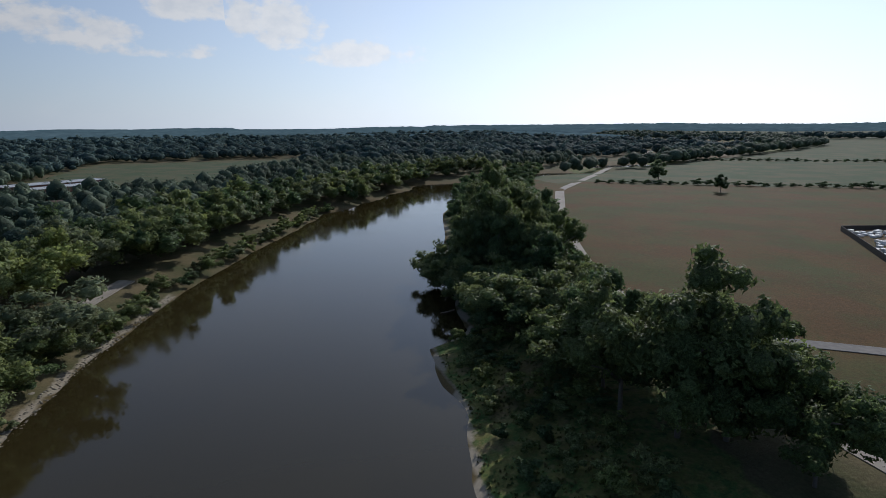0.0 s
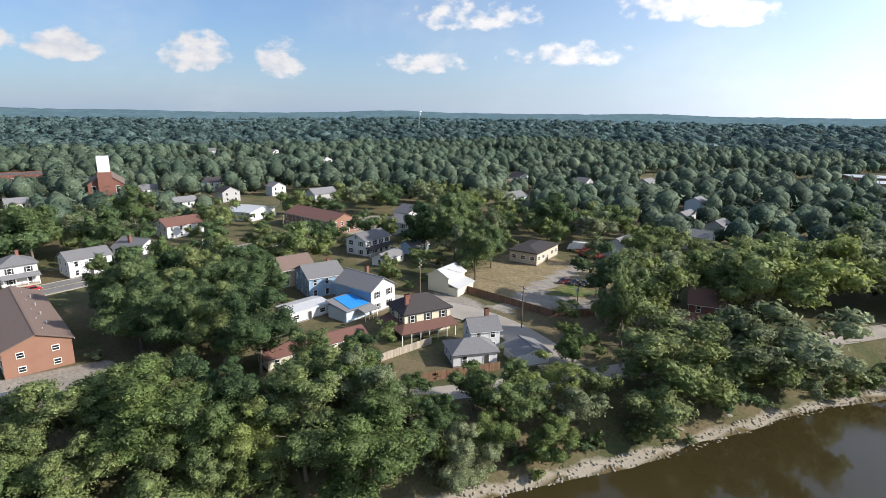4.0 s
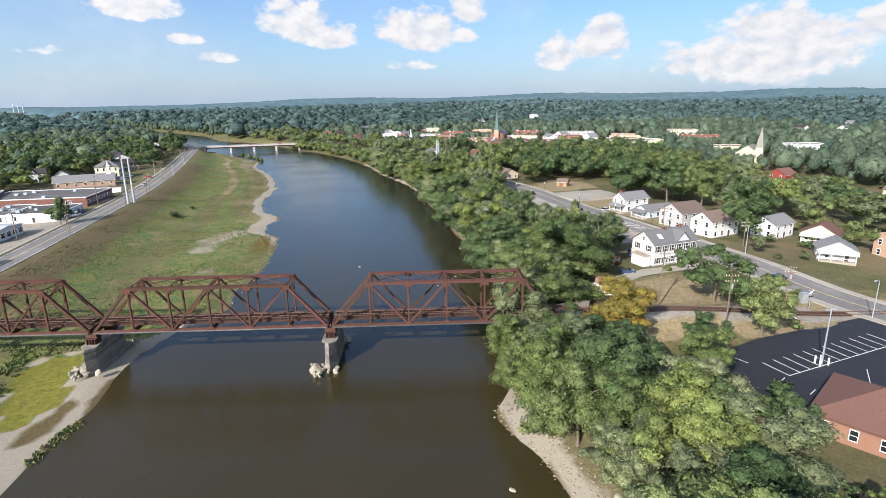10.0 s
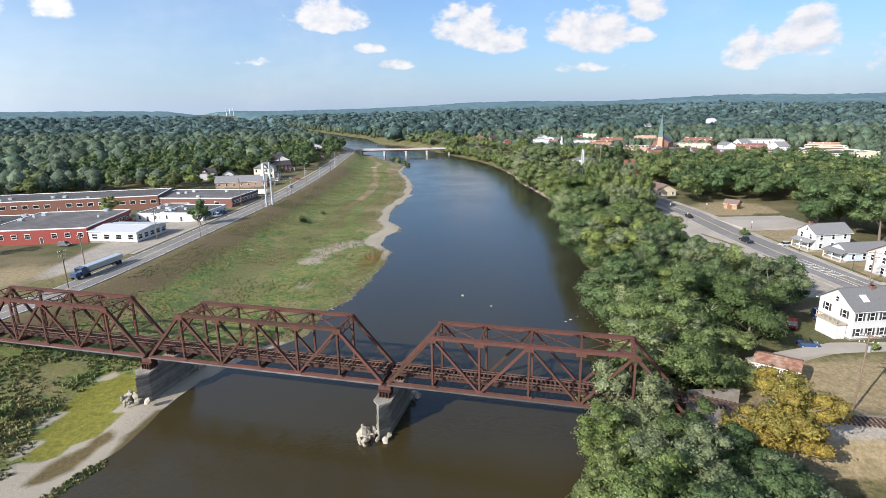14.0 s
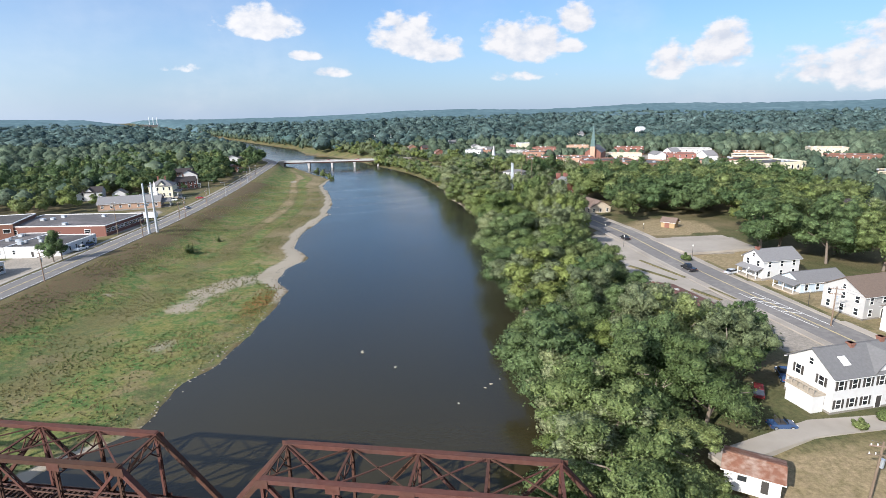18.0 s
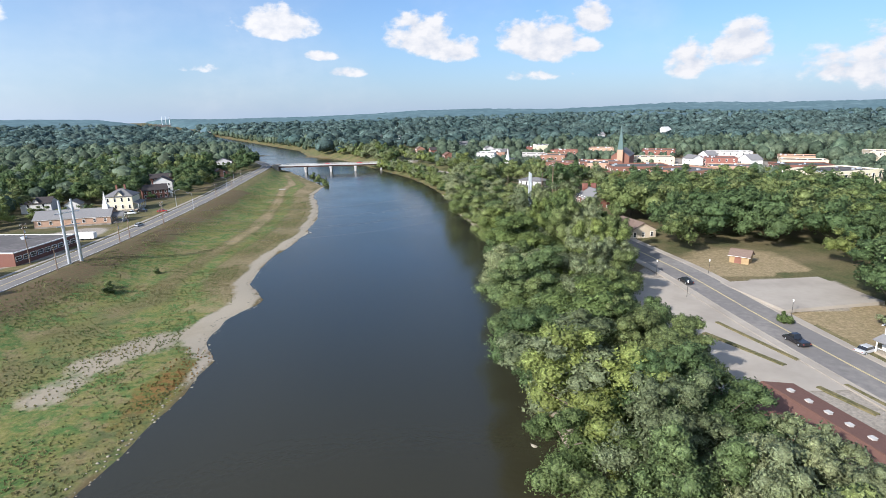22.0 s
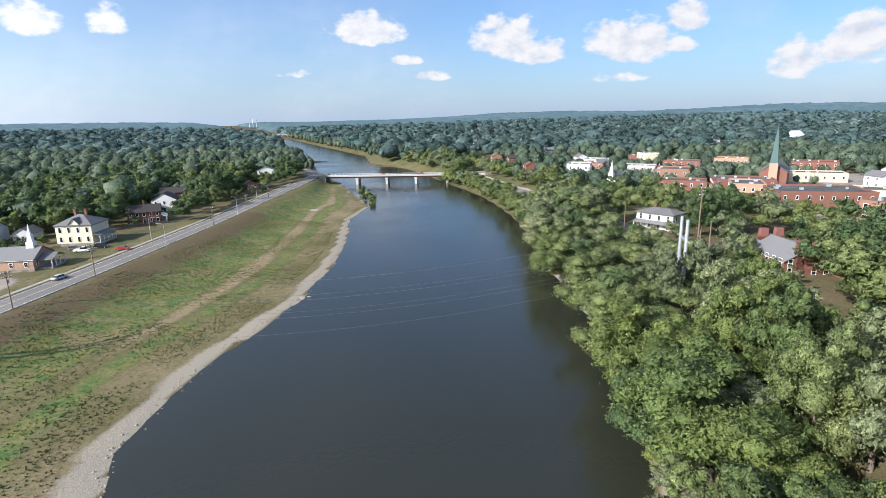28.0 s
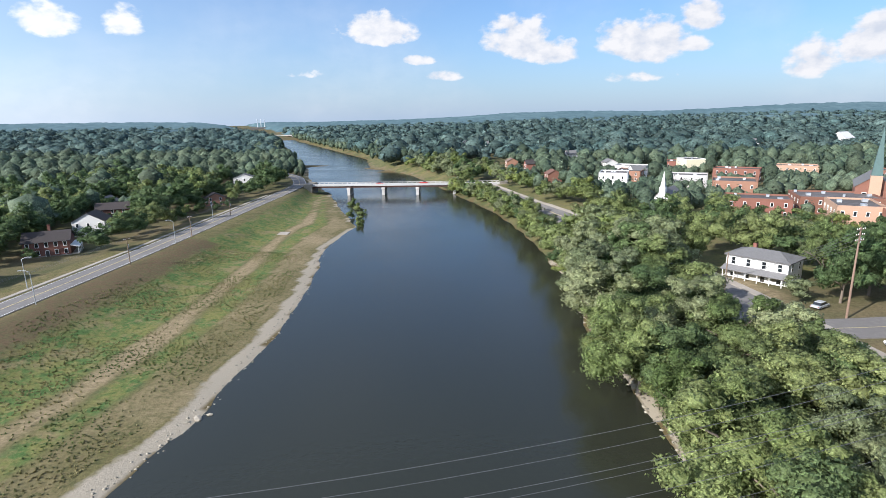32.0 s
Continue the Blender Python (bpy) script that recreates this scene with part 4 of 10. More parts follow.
def road(name, line, half, material, label, lift=0.14, centre=None, edge=False, kerb=False):
    ob = tagged(part(name, strip(line, (-half, half), lift, 0.4), material, smooth=False), label, "road", kind="structure")
    if centre:
        for o in ((-0.12, 0.12) if centre == "double" else (0.0,)):
            part("centre_line", strip(line, (o - 0.09, o + 0.09), lift + 0.03), YPAINT, ob, "yellow centre line")
    if edge:
        for s in (-1, 1):
            part("edge_line", strip(line, (s * (half - 0.5) - 0.07, s * (half - 0.5) + 0.07), lift + 0.03), PAINT, ob)
    if kerb:
        for s in (-1, 1):
            k = part("kerb", strip(line, (s * (half + 0.15) - 0.15, s * (half + 0.15) + 0.15), lift + 0.12, 0.4), CONCRETE)
            tagged(k, "pale concrete kerb beside the street", "kerb", kind="structure")
    return ob


road("levee_road", LEVEE_ROAD, 4.6, ASPHALT, "grey two-lane road along the levee top", centre="double", edge=True)
road("town_street", TOWN_STREET, 5.2, ASPHALT, "grey asphalt street through the town", centre="double", kerb=True)
road("main_street", MAIN_STREET, 7.0, ASPHALT, "wide grey asphalt main street", lift=0.16, centre="double", kerb=True)
road("alley", ALLEY, 2.6, CONCRETE, "narrow pale alley behind the river trees", lift=0.15)
road("yard_drive", YARD_DRIVE, 4.5, CONCRETE, "worn concrete drive between the houses", lift=0.2)
road("field_road", FIELD_ROAD, 3.2, CONCRETE, "pale country road along the field edge")
road("field_drive", FIELD_DRIVE, 2.4, ASPHALT, "grey farm drive across the field", lift=0.2)
road("cross_street", CROSS_STREET, 5.0, ASPHALT, "grey side street leading into the town centre", lift=0.18, centre="single")
for s, a, b in ((1, 5.6, 7.4), (-1, 5.6, 7.4)):
    pv = part("pavement", strip(TOWN_STREET[5:], (s * a, s * b), 0.24, 0.4), CONCRETE)
    tagged(pv, "pale concrete pavement beside the street", "pavement", kind="structure")
pv = part("pavement", strip(LEVEE_ROAD[4:14], (-7.6, -6.0), 0.12, 0.3), CONCRETE)
tagged(pv, "pale concrete pavement beside the levee road", "pavement", kind="structure")


def pad(name, poly, lift, material, label):
    z = max(zland(x, y) for x, y in poly) + lift
    cx, cy = sum(p[0] for p in poly) / len(poly), sum(p[1] for p in poly) / len(poly)
    s = Shape().prism(poly, z - 0.8, z)
    return tagged(part(name, s, material), label, "pavement", kind="structure"), z


VERGE = mat("verge_grass", (0.088, 0.088, 0.042), rough=0.95, vary=0.3, scale=1.8, big=0.2, second=(0.175, 0.150, 0.078), mixat=0.5, spec=0.1, bump=0.5)
for line, half in (([(132.6, 174), (138.0, 154.8)], 0.42), ([(139.8, 145.4), (141.6, 136)], 0.4), ([(127.2, 168.6), (134.3, 152.9)], 0.5), ([(134.8, 144.9), (137.8, 136)], 0.45), ([(152.2, 171), (153.4, 150)], 0.6), ([(154.4, 146), (156.5, 120)], 0.6)):
    vg = part("grass_verge", strip(line, (-half, half), 0.3, 0.3, 3.0), VERGE)
    tagged(vg, "narrow strip of worn grass beside the street", "grass verge", kind="structure")
fc = part("forecourt", strip([(129.2, 143.5), (128.8, 160), (129.6, 180), (131, 204)], (-10.5, 10.2), 0.1, 0.4, 4.0), CONCRETE)
tagged(fc, "wide worn concrete forecourt between street and trees", "pavement", kind="structure")
lot, LOT_Z = pad("parking_lot", LOT, 0.1, NEWASPHALT, "freshly sealed black asphalt car park")
plaza, PLAZA_Z = pad("plaza_pavement", CORNER_PLAZA, 0.1, CONCRETE, "pale concrete forecourt beside the street")
yardpad, _ = pad("house_drive", HOUSE_YARD, 0.08, CONCRETE, "pale gravel drive beside the white house")

# ---- railway bridge ----
BRIDGE = pose(40, 65.3, 0, 0, 0, -10.6)
PANEL, ZB, ZT, HALF = 7.6, 8.3, 17.0, 3.15
TIE_MESH = Shape().box(-0.13, -1.6, -0.12, 0.13, 1.6, 0.12).mesh("tie", TIE)


def laced(sh, a, b, w, h, gap=0.45):
    """A built-up member: two side plates with crossed lacing between them."""
    a, b = Vector(a), Vector(b)
    d = (b - a).normalized()
    s = Vector((0, 1, 0))
    for k in (-1, 1):
        sh.bar(a + s * (k * w / 2), b + s * (k * w / 2), 0.09, h, up=d.cross(s))
    n = max(2, int((b - a).length / 0.95))
    for i in range(n):
        p, q = a.lerp(b, i / n), a.lerp(b, (i + 1) / n)
        k = 1 if i % 2 else -1
        sh.bar(p + s * (k * w / 2), q - s * (k * w / 2), 0.1, 0.05, up=d.cross(s))


def truss_span(s0):
    m = BRIDGE @ pose(s0, 0, 0)
    t = thing("truss_span", m, "rusted steel through-truss railway span on stone piers", "bridge span", "railway bridge spans")
    X = [PANEL * i for i in range(7)]
    for side in (-1, 1):
        y = side * HALF
        part("top_chord", Shape().bar((X[1] - 0.2, y, ZT), (X[5] + 0.2, y, ZT), 0.62, 0.5).bar((X[1], y, ZT + 0.28), (X[5], y, ZT + 0.28), 0.78, 0.06), RUST, t)
        part("bottom_chord", Shape().bar((X[0], y - 0.2, ZB), (X[6], y - 0.2, ZB), 0.1, 0.55).bar((X[0], y + 0.2, ZB), (X[6], y + 0.2, ZB), 0.1, 0.55), RUST, t)
        for a, b in ((0, 1), (6, 5)):
            part("end_post", Shape().bar((X[a], y, ZB), (X[b], y, ZT), 0.6, 0.5), RUST, t)
        for i in range(1, 6):
            sh = Shape()
            laced(sh, (X[i], y, ZB), (X[i], y, ZT), 0.34, 0.3)
            part("vertical_post", sh, RUST, t)
        for a, b in ((1, 2), (3, 2), (3, 4), (5, 4)):
            sh = Shape()
            laced(sh, (X[b], y, ZB), (X[a], y, ZT), 0.36, 0.36 if b == 2 else 0.32)
            part("diagonal", sh, RUST, t)
        for i in range(1, 6):
            part("gusset_plate", Shape().box(X[i] - 0.75, y + side * 0.32, ZT - 0.75, X[i] + 0.75, y + side * 0.36, ZT + 0.2), RUST, t)
            part("gusset_plate", Shape().box(X[i] - 0.6, y + side * 0.3, ZB - 0.25, X[i] + 0.6, y + side * 0.34, ZB + 0.6), RUST, t)
    for i in range(1, 6):
        sh = Shape().bar((X[i], -HALF, ZT + 0.05), (X[i], HALF, ZT + 0.05), 0.3, 0.12).bar((X[i], -HALF, ZT - 1.5), (X[i], HALF, ZT - 1.5), 0.14, 0.14)
        for k in range(6):
            y0, y1 = -HALF + k * HALF / 3, -HALF + (k + 1) * HALF / 3
            za, zb = (ZT - 1.5, ZT) if k % 2 else (ZT, ZT - 1.5)
            sh.bar((X[i], y0, za), (X[i], y1, zb), 0.1)
        if i in (1, 5):
            for k in (-1, 1):
                sh.bar((X[i], k * HALF, ZT - 3.0), (X[i], k * (HALF - 1.5), ZT - 1.5), 0.14)
        part("sway_frame", sh, RUST, t)
    for i in range(1, 5):
        for k in (-1, 1):
            sh = Shape()
            a, b = Vector((X[i], -k * HALF, ZT + 0.12)), Vector((X[i + 1], k * HALF, ZT + 0.12))
            sh.bar(a, b, 0.16, 0.12)
            part("lateral_brace", sh, RUST, t)
    for i in range(7):
        part("floor_beam", Shape().bar((X[i], -HALF, ZB + 0.1), (X[i], HALF, ZB + 0.1), 0.35, 0.85), DARKRUST, t)
    for k in (-1, 1):
        sh = Shape().bar((0, k * 0.95, ZB + 0.75), (X[6], k * 0.95, ZB + 0.75), 0.3, 0.8)
        for i in range(24):
            sh.box(0.9 + 1.9 * i, k * 1.1 - 0.06, ZB + 0.38, 1.0 + 1.9 * i, k * 1.1 + 0.06, ZB + 1.12)
        part("stringer", sh, DARKRUST, t)
        part("rail", Shape().bar((0, k * 0.74, ZB + 1.46), (X[6], k * 0.74, ZB + 1.46), 0.08, 0.16), RAIL, t)
        part("guard_timber", Shape().bar((0, k * 1.5, ZB + 1.42), (X[6], k * 1.5, ZB + 1.42), 0.18, 0.14), TIE, t)
    for i in range(64):
        ob = part("tie", TIE_MESH, None, t)
        ob.matrix_basis = pose(0.35 + 0.712 * i, random.uniform(-0.12, 0.12), ZB + 1.27, 0, 0, random.uniform(-1.5, 1.5))
    for x in (0, X[6]):
        for k in (-1, 1):
            part("bearing", Shape().box(x - 0.55, k * HALF - 0.6, ZB - 1.0, x + 0.55, k * HALF + 0.6, ZB - 0.25), RUST, t)
    # utility pipe along the upstream chord
    part("pipe", Shape().tube([(0, -HALF - 0.55, ZB - 0.1), (X[6], -HALF - 0.55, ZB - 0.1)], 0.15), FLATROOF, t, "grey utility pipe clamped along the lower chord")
    return t


for s0 in (-92.7, -46.1, 0.5):
    truss_span(s0)


def pier(s, z0, tall=5.7, nose=6.6):
    m = BRIDGE @ pose(s, 0, 0)
    t = thing("bridge_pier", m, "weathered cut-stone bridge pier with a pointed nose", "bridge pier", "bridge piers")
    n = 9
    for i in range(n):
        za, zb = z0 + (tall - z0) * i / n, z0 + (tall - z0) * (i + 1) / n
        g = 1 + 0.32 * (1 - i / n) + (0.05 if i % 2 else 0)
        w, a, b = 1.0 * g, nose * (0.93 + 0.10 * g), nose * (0.9 + 0.12 * g)
        poly = [(-w, -a + 2.0), (0, -a), (w, -a + 2.0), (w, b - 1.4), (0.3, b), (-w, b - 1.4)]
        c = part("stone_course", Shape().prism(poly, za, zb - 0.05), STONE, t)
        c.location = (random.uniform(-0.05, 0.05), random.uniform(-0.08, 0.08), 0)
    part("cap_stone", Shape().prism([(-1.5, -5), (0, -6.6), (1.5, -5), (1.5, 5.2), (-1.5, 5.2)], tall, tall + 0.35), STONE, t)
    for k in (-1, 1):
        for q in (-0.8, -0.27, 0.27, 0.8):
            part("web_plate", Shape().box(q - 0.07, k * HALF - 1.05, tall + 0.35, q + 0.07, k * HALF + 1.05, ZB - 1.1), RUST, t)
        part("pedestal", Shape().box(-0.75, k * HALF - 0.7, tall + 0.35, 0.75, k * HALF + 0.7, ZB - 1.1).box(-1.15, k * HALF - 1.1, ZB - 1.12, 1.15, k * HALF + 1.1, ZB - 1.0), DARKRUST, t, "rusty riveted steel bearing pedestal")
    return t


def rock_mesh(seed, flat=0.7):
    r = random.Random(seed)
    bm = bmesh.new()
    bmesh.ops.create_icosphere(bm, subdivisions=1, radius=1)
    for v in bm.verts:
        k = 0.65 + 0.5 * r.random()
        v.co = Vector((v.co.x * k, v.co.y * k * 0.85, v.co.z * k * flat))
    me = bpy.data.meshes.new("rock")
    bm.to_mesh(me)
    bm.free()
    me.materials.append(ROCK)
    return me


ROCKS = [rock_mesh(i) for i in range(6)]
pier(0, -1.6)
pier(-46.6, 0.0)
pier(-93.2, 3.0, nose=5)
ab = thing("bridge_abutment", BRIDGE @ pose(47.2, 0, 0), "weathered cut-stone bridge abutment in the bank", "bridge abutment")
part("stone_wall", Shape().box(-0.6, -4.5, 0.5, 6, 4.5, 7.3), STONE, ab)
for k in (-1, 1):
    part("wing_wall", Shape().add([(0, k * 4.5, 0.5), (0, k * 4.5, 8.6), (7, k * 6.5, 8.6), (7, k * 6.5, 3), (1, k * 4.4, 0.5), (1, k * 4.4, 8.6), (8, k * 6.2, 8.6), (8, k * 6.2, 3)],
                                  [(0, 1, 2, 3), (7, 6, 5, 4), (1, 5, 6, 2), (0, 4, 5, 1), (2, 6, 7, 3)]), STONE, ab)
r = random.Random(5)
for s, yy, zz, cnt in ((0, -6.8, 0.0, 30), (0, 7.5, 0.0, 5), (-46.6, -6.6, 1.0, 16), (-46.6, 7.0, 0.6, 16)):
    for i in range(cnt):
        big = 0.35 + 0.75 * r.random() ** 2
        ob = tagged(new("pier_rock", ROCKS[i % 6]), "pale rubble block washed against the bridge pier", "rock", "pier rubble")
        ob.matrix_basis = BRIDGE @ pose(s + r.gauss(-1.7 if yy < 0 else 0.8, 1.1), yy + r.gauss(0, 1.2), zz + 0.1 + 0.5 * r.random() * (1 if i % 3 else 1.8), r.uniform(0, 360), r.uniform(0, 360), r.uniform(0, 360)) @ Matrix.Diagonal((big * 1.3, big, big, 1))

# ---- track on land ----
tp = rounded(TRACK, 0.62)
track = tagged(new("railway_track"), "rusty railway track on pale ballast", "railway track")
TIE2 = Shape().box(-0.12, -1.3, -0.1, 0.12, 1.3, 0.08).mesh("tie", TIE)
tz = land(tp[:, 0], tp[:, 1])
for _ in range(40):
    tz[1:-1] = 0.25 * tz[:-2] + 0.5 * tz[1:-1] + 0.25 * tz[2:]
RAILTOP = ZB + 1.5
near_bridge = smooth(100, 86, tp[:, 0])
tz = tz * (1 - near_bridge) + (RAILTOP - 0.3) * near_bridge
for i in range(0, len(tp) - 1):
    if tp[i][0] > 150:
        break
    a = math.degrees(math.atan2(tp[i + 1][1] - tp[i][1], tp[i + 1][0] - tp[i][0]))
    part("tie", TIE2, None, track, m=pose(tp[i][0], tp[i][1], tz[i] + 0.14, 0, 0, a + random.uniform(-1, 1)))
for k in (-1, 1):
    sh = Shape()
    for i in range(0, len(tp) - 4, 4):
        d = Vector((tp[i + 4][0] - tp[i][0], tp[i + 4][1] - tp[i][1], 0)).normalized()
        nrm = Vector((d.y, -d.x, 0)) * (0.74 * k)
        sh.bar(Vector((tp[i][0], tp[i][1], tz[i] + 0.32)) + nrm, Vector((tp[i + 4][0], tp[i + 4][1], tz[i + 4] + 0.32)) + nrm, 0.08, 0.16)
    part("rail", sh, RAIL, track)

# ---- road bridge downstream ----
def road_bridge():
    a, b = Vector((-76, 586, 0)), Vector((52, 598, 0))
    d = b - a
    L = d.length
    m = Matrix.Translation(a) @ Matrix.Rotation(math.atan2(d.y, d.x), 4, "Z")
    t = thing("road_bridge", m, "pale concrete girder road bridge over the river", "bridge")
    part("deck", Shape().box(-2, -5.5, 6.2, L, 5.5, 6.7), PALECON, t)
    for k in (-4.6, -2.3, 0, 2.3, 4.6):
        part("girder", Shape().box(0, k - 0.25, 5.0, L, k + 0.25, 6.2), DARKRUST if k else PALECON, t)
    for k in (-1, 1):
        sh = Shape().box(-2, k * 5.4 - 0.15, 7.35, L, k * 5.4 + 0.15, 7.6)
        for i in range(40):
            x = i * L / 40
            sh.box(x, k * 5.4 - 0.12, 6.7, x + 0.5, k * 5.4 + 0.12, 7.4)
        part("parapet", sh, PALECON, t)
    for x in (26, 49.5, 72.5, 97):
        part("pier", Shape().box(x - 0.9, -5.6, -1.5, x + 0.9, 5.6, 3.8).box(x - 1.2, -6, 3.8, x + 1.2, 6, 5.0), PALECON, t)
    part("abutment", Shape().box(-4, -7, 1, 1.5, 7, 7.8), STONE, t)
    part("abutment", Shape().box(L - 1.5, -7, 1, L + 4, 7, 7.8), STONE, t)


road_bridge()
fb = thing("far_bridge", pose(-624, 1790, 0, 0, 0, -23), "distant pale girder bridge across the river", "bridge")
part("deck", Shape().box(-58, -4, 6.5, 58, 4, 8), PALECON, fb)
part("girder", Shape().box(-58, -3.4, 4.6, 58, 3.4, 6.5), DARKRUST, fb)
for x in (-34, -12, 12, 34):
    part("pier", Shape().box(x - 1.2, -3.4, -2, x + 1.2, 3.4, 4.6), PALECON, fb)

# ---- buildings ----
FOOT = []   # keeps trees off buildings: x, y, radius
VIEWS = []  # open to the river: x, y, height, half width
WIN = {}


def window_meshes(w, h, frame_mat=None):
    fm = frame_mat or TRIM
    key = (round(w, 2), round(h, 2), fm.name)
    if key not in WIN:
        f = Shape()
        for x0, x1, z0, z1 in ((-w / 2 - 0.1, w / 2 + 0.1, -0.12, 0), (-w / 2 - 0.1, w / 2 + 0.1, h, h + 0.14), (-w / 2 - 0.1, -w / 2, 0, h), (w / 2, w / 2 + 0.1, 0, h), (-w / 2, w / 2, h / 2 - 0.04, h / 2 + 0.04)):
            f.box(x0, -0.09, z0, x1, 0.02, z1)
        WIN[key] = (f.mesh("window_frame", fm), Shape().box(-w / 2, -0.035, 0, w / 2, 0.02, h).mesh("pane", GLASS))
    return WIN[key]


FARWIN = {}


def far_window(parent, m, w, h):
    key = (round(w, 1), round(h, 1))
    if key not in FARWIN:
        s = Shape().box(-w / 2, -0.05, 0, w / 2, 0.02, h)
        k = len(s.f)
        for x0, x1, z0, z1 in ((-w / 2 - 0.12, w / 2 + 0.12, -0.14, 0), (-w / 2 - 0.12, w / 2 + 0.12, h, h + 0.16), (-w / 2 - 0.12, -w / 2, 0, h), (w / 2, w / 2 + 0.12, 0, h)):
            s.box(x0, -0.1, z0, x1, 0.02, z1)
        me = s.mesh("window", GLASS)
        me.materials.append(TRIM)
        for i, p in enumerate(me.polygons):
            p.material_index = 0 if i < k else 1
        FARWIN[key] = me
    return part("window", FARWIN[key], None, parent, m=m)


def window(parent, m, w, h, frame_mat=None, shutter=None):
    f, p = window_meshes(w, h, frame_mat)
    ob = part("window", f, None, parent, m=m)
    part("pane", p, None, ob)
    if shutter:
        for k in (-1, 1):
            part("shutter", Shape().box(k * (w / 2 + 0.32) - 0.2, -0.08, 0, k * (w / 2 + 0.32) + 0.2, -0.005, h), shutter, ob)
    return ob


def frame_of(p1, p2):
    a = math.atan2(p2[1] - p1[1], p2[0] - p1[0])
    return a, ((p1[0] + p2[0]) / 2, (p1[1] + p2[1]) / 2), math.hypot(p2[0] - p1[0], p2[1] - p1[1])


def slab(pts, t=0.16):
    """A thin roof slab over a plane polygon."""
    n = (Vector(pts[1]) - Vector(pts[0])).cross(Vector(pts[2]) - Vector(pts[0])).normalized()
    if n.z < 0:
        n = -n
    k = len(pts)
    vs = [Vector(p) for p in pts] + [Vector(p) + n * t for p in pts]
    return vs, [tuple(range(k)), tuple(range(k, 2 * k))] + [(i, (i + 1) % k, k + (i + 1) % k, k + i) for i in range(k)]


def roof_shape(x0, x1, y0, y1, ze, rise, kind, over=0.45):
    s = Shape()
    if kind == "flat":
        s.box(x0 + 0.25, y0 + 0.25, ze - 0.25, x1 - 0.25, y1 - 0.25, ze + 0.03)
        return s
    if kind in ("along", "across"):
        if kind == "along":
            ym, k = (y0 + y1) / 2, rise / ((y1 - y0) / 2)
            for ya in (y0 - over, y1 + over):
                zb = ze - over * k
                s.add(*slab([(x0 - over, ya, zb), (x1 + over, ya, zb), (x1 + over, ym, ze + rise), (x0 - over, ym, ze + rise)]))
        else:
            xm, k = (x0 + x1) / 2, rise / ((x1 - x0) / 2)
            for xa in (x0 - over, x1 + over):
                zb = ze - over * k
                s.add(*slab([(xa, y0 - over, zb), (xa, y1 + over, zb), (xm, y1 + over, ze + rise), (xm, y0 - over, ze + rise)]))
        return s
    # hip
    X0, X1, Y0, Y1 = x0 - over, x1 + over, y0 - over, y1 + over
    w, d = X1 - X0, Y1 - Y0
    if w >= d:
        r0, r1 = (X0 + d / 2 * 0.9, (Y0 + Y1) / 2, ze + rise), (X1 - d / 2 * 0.9, (Y0 + Y1) / 2, ze + rise)
        faces = [[(X0, Y0, ze), (X1, Y0, ze), r1, r0], [(X1, Y1, ze), (X0, Y1, ze), r0, r1], [(X0, Y1, ze), (X0, Y0, ze), r0], [(X1, Y0, ze), (X1, Y1, ze), r1]]
    else:
        r0, r1 = ((X0 + X1) / 2, Y0 + w / 2 * 0.9, ze + rise), ((X0 + X1) / 2, Y1 - w / 2 * 0.9, ze + rise)
        faces = [[(X0, Y1, ze), (X0, Y0, ze), r0, r1], [(X1, Y0, ze), (X1, Y1, ze), r1, r0], [(X0, Y0, ze), (X1, Y0, ze), r0], [(X1, Y1, ze), (X0, Y1, ze), r1]]
    for f in faces:
        s.add(*slab(f))
    s.box(X0 + 0.05, Y0 + 0.05, ze - 0.2, X1 - 0.05, Y1 - 0.05, ze)
    return s


def wall_shape(x0, x1, y0, y1, z0, ze, rise, kind):
    s = Shape().box(x0, y0, z0, x1, y1, ze)
    if kind == "along":
        ym = (y0 + y1) / 2
        for x in (x0 + 0.1, x1 - 0.1):
            e = 0.1
            s.add([(x - e, y0, ze), (x - e, y1, ze), (x - e, ym, ze + rise - 0.05), (x + e, y0, ze), (x + e, y1, ze), (x + e, ym, ze + rise - 0.05)], [(0, 1, 2), (5, 4, 3), (0, 3, 4, 1), (1, 4, 5, 2), (2, 5, 3, 0)])
    if kind == "across":
        xm = (x0 + x1) / 2
        for y in (y0 + 0.1, y1 - 0.1):
            e = 0.1
            s.add([(x0, y - e, ze), (x1, y - e, ze), (xm, y - e, ze + rise - 0.05), (x0, y + e, ze), (x1, y + e, ze), (xm, y + e, ze + rise - 0.05)], [(2, 1, 0), (3, 4, 5), (0, 1, 4, 3), (1, 2, 5, 4), (2, 0, 3, 5)])
    return s


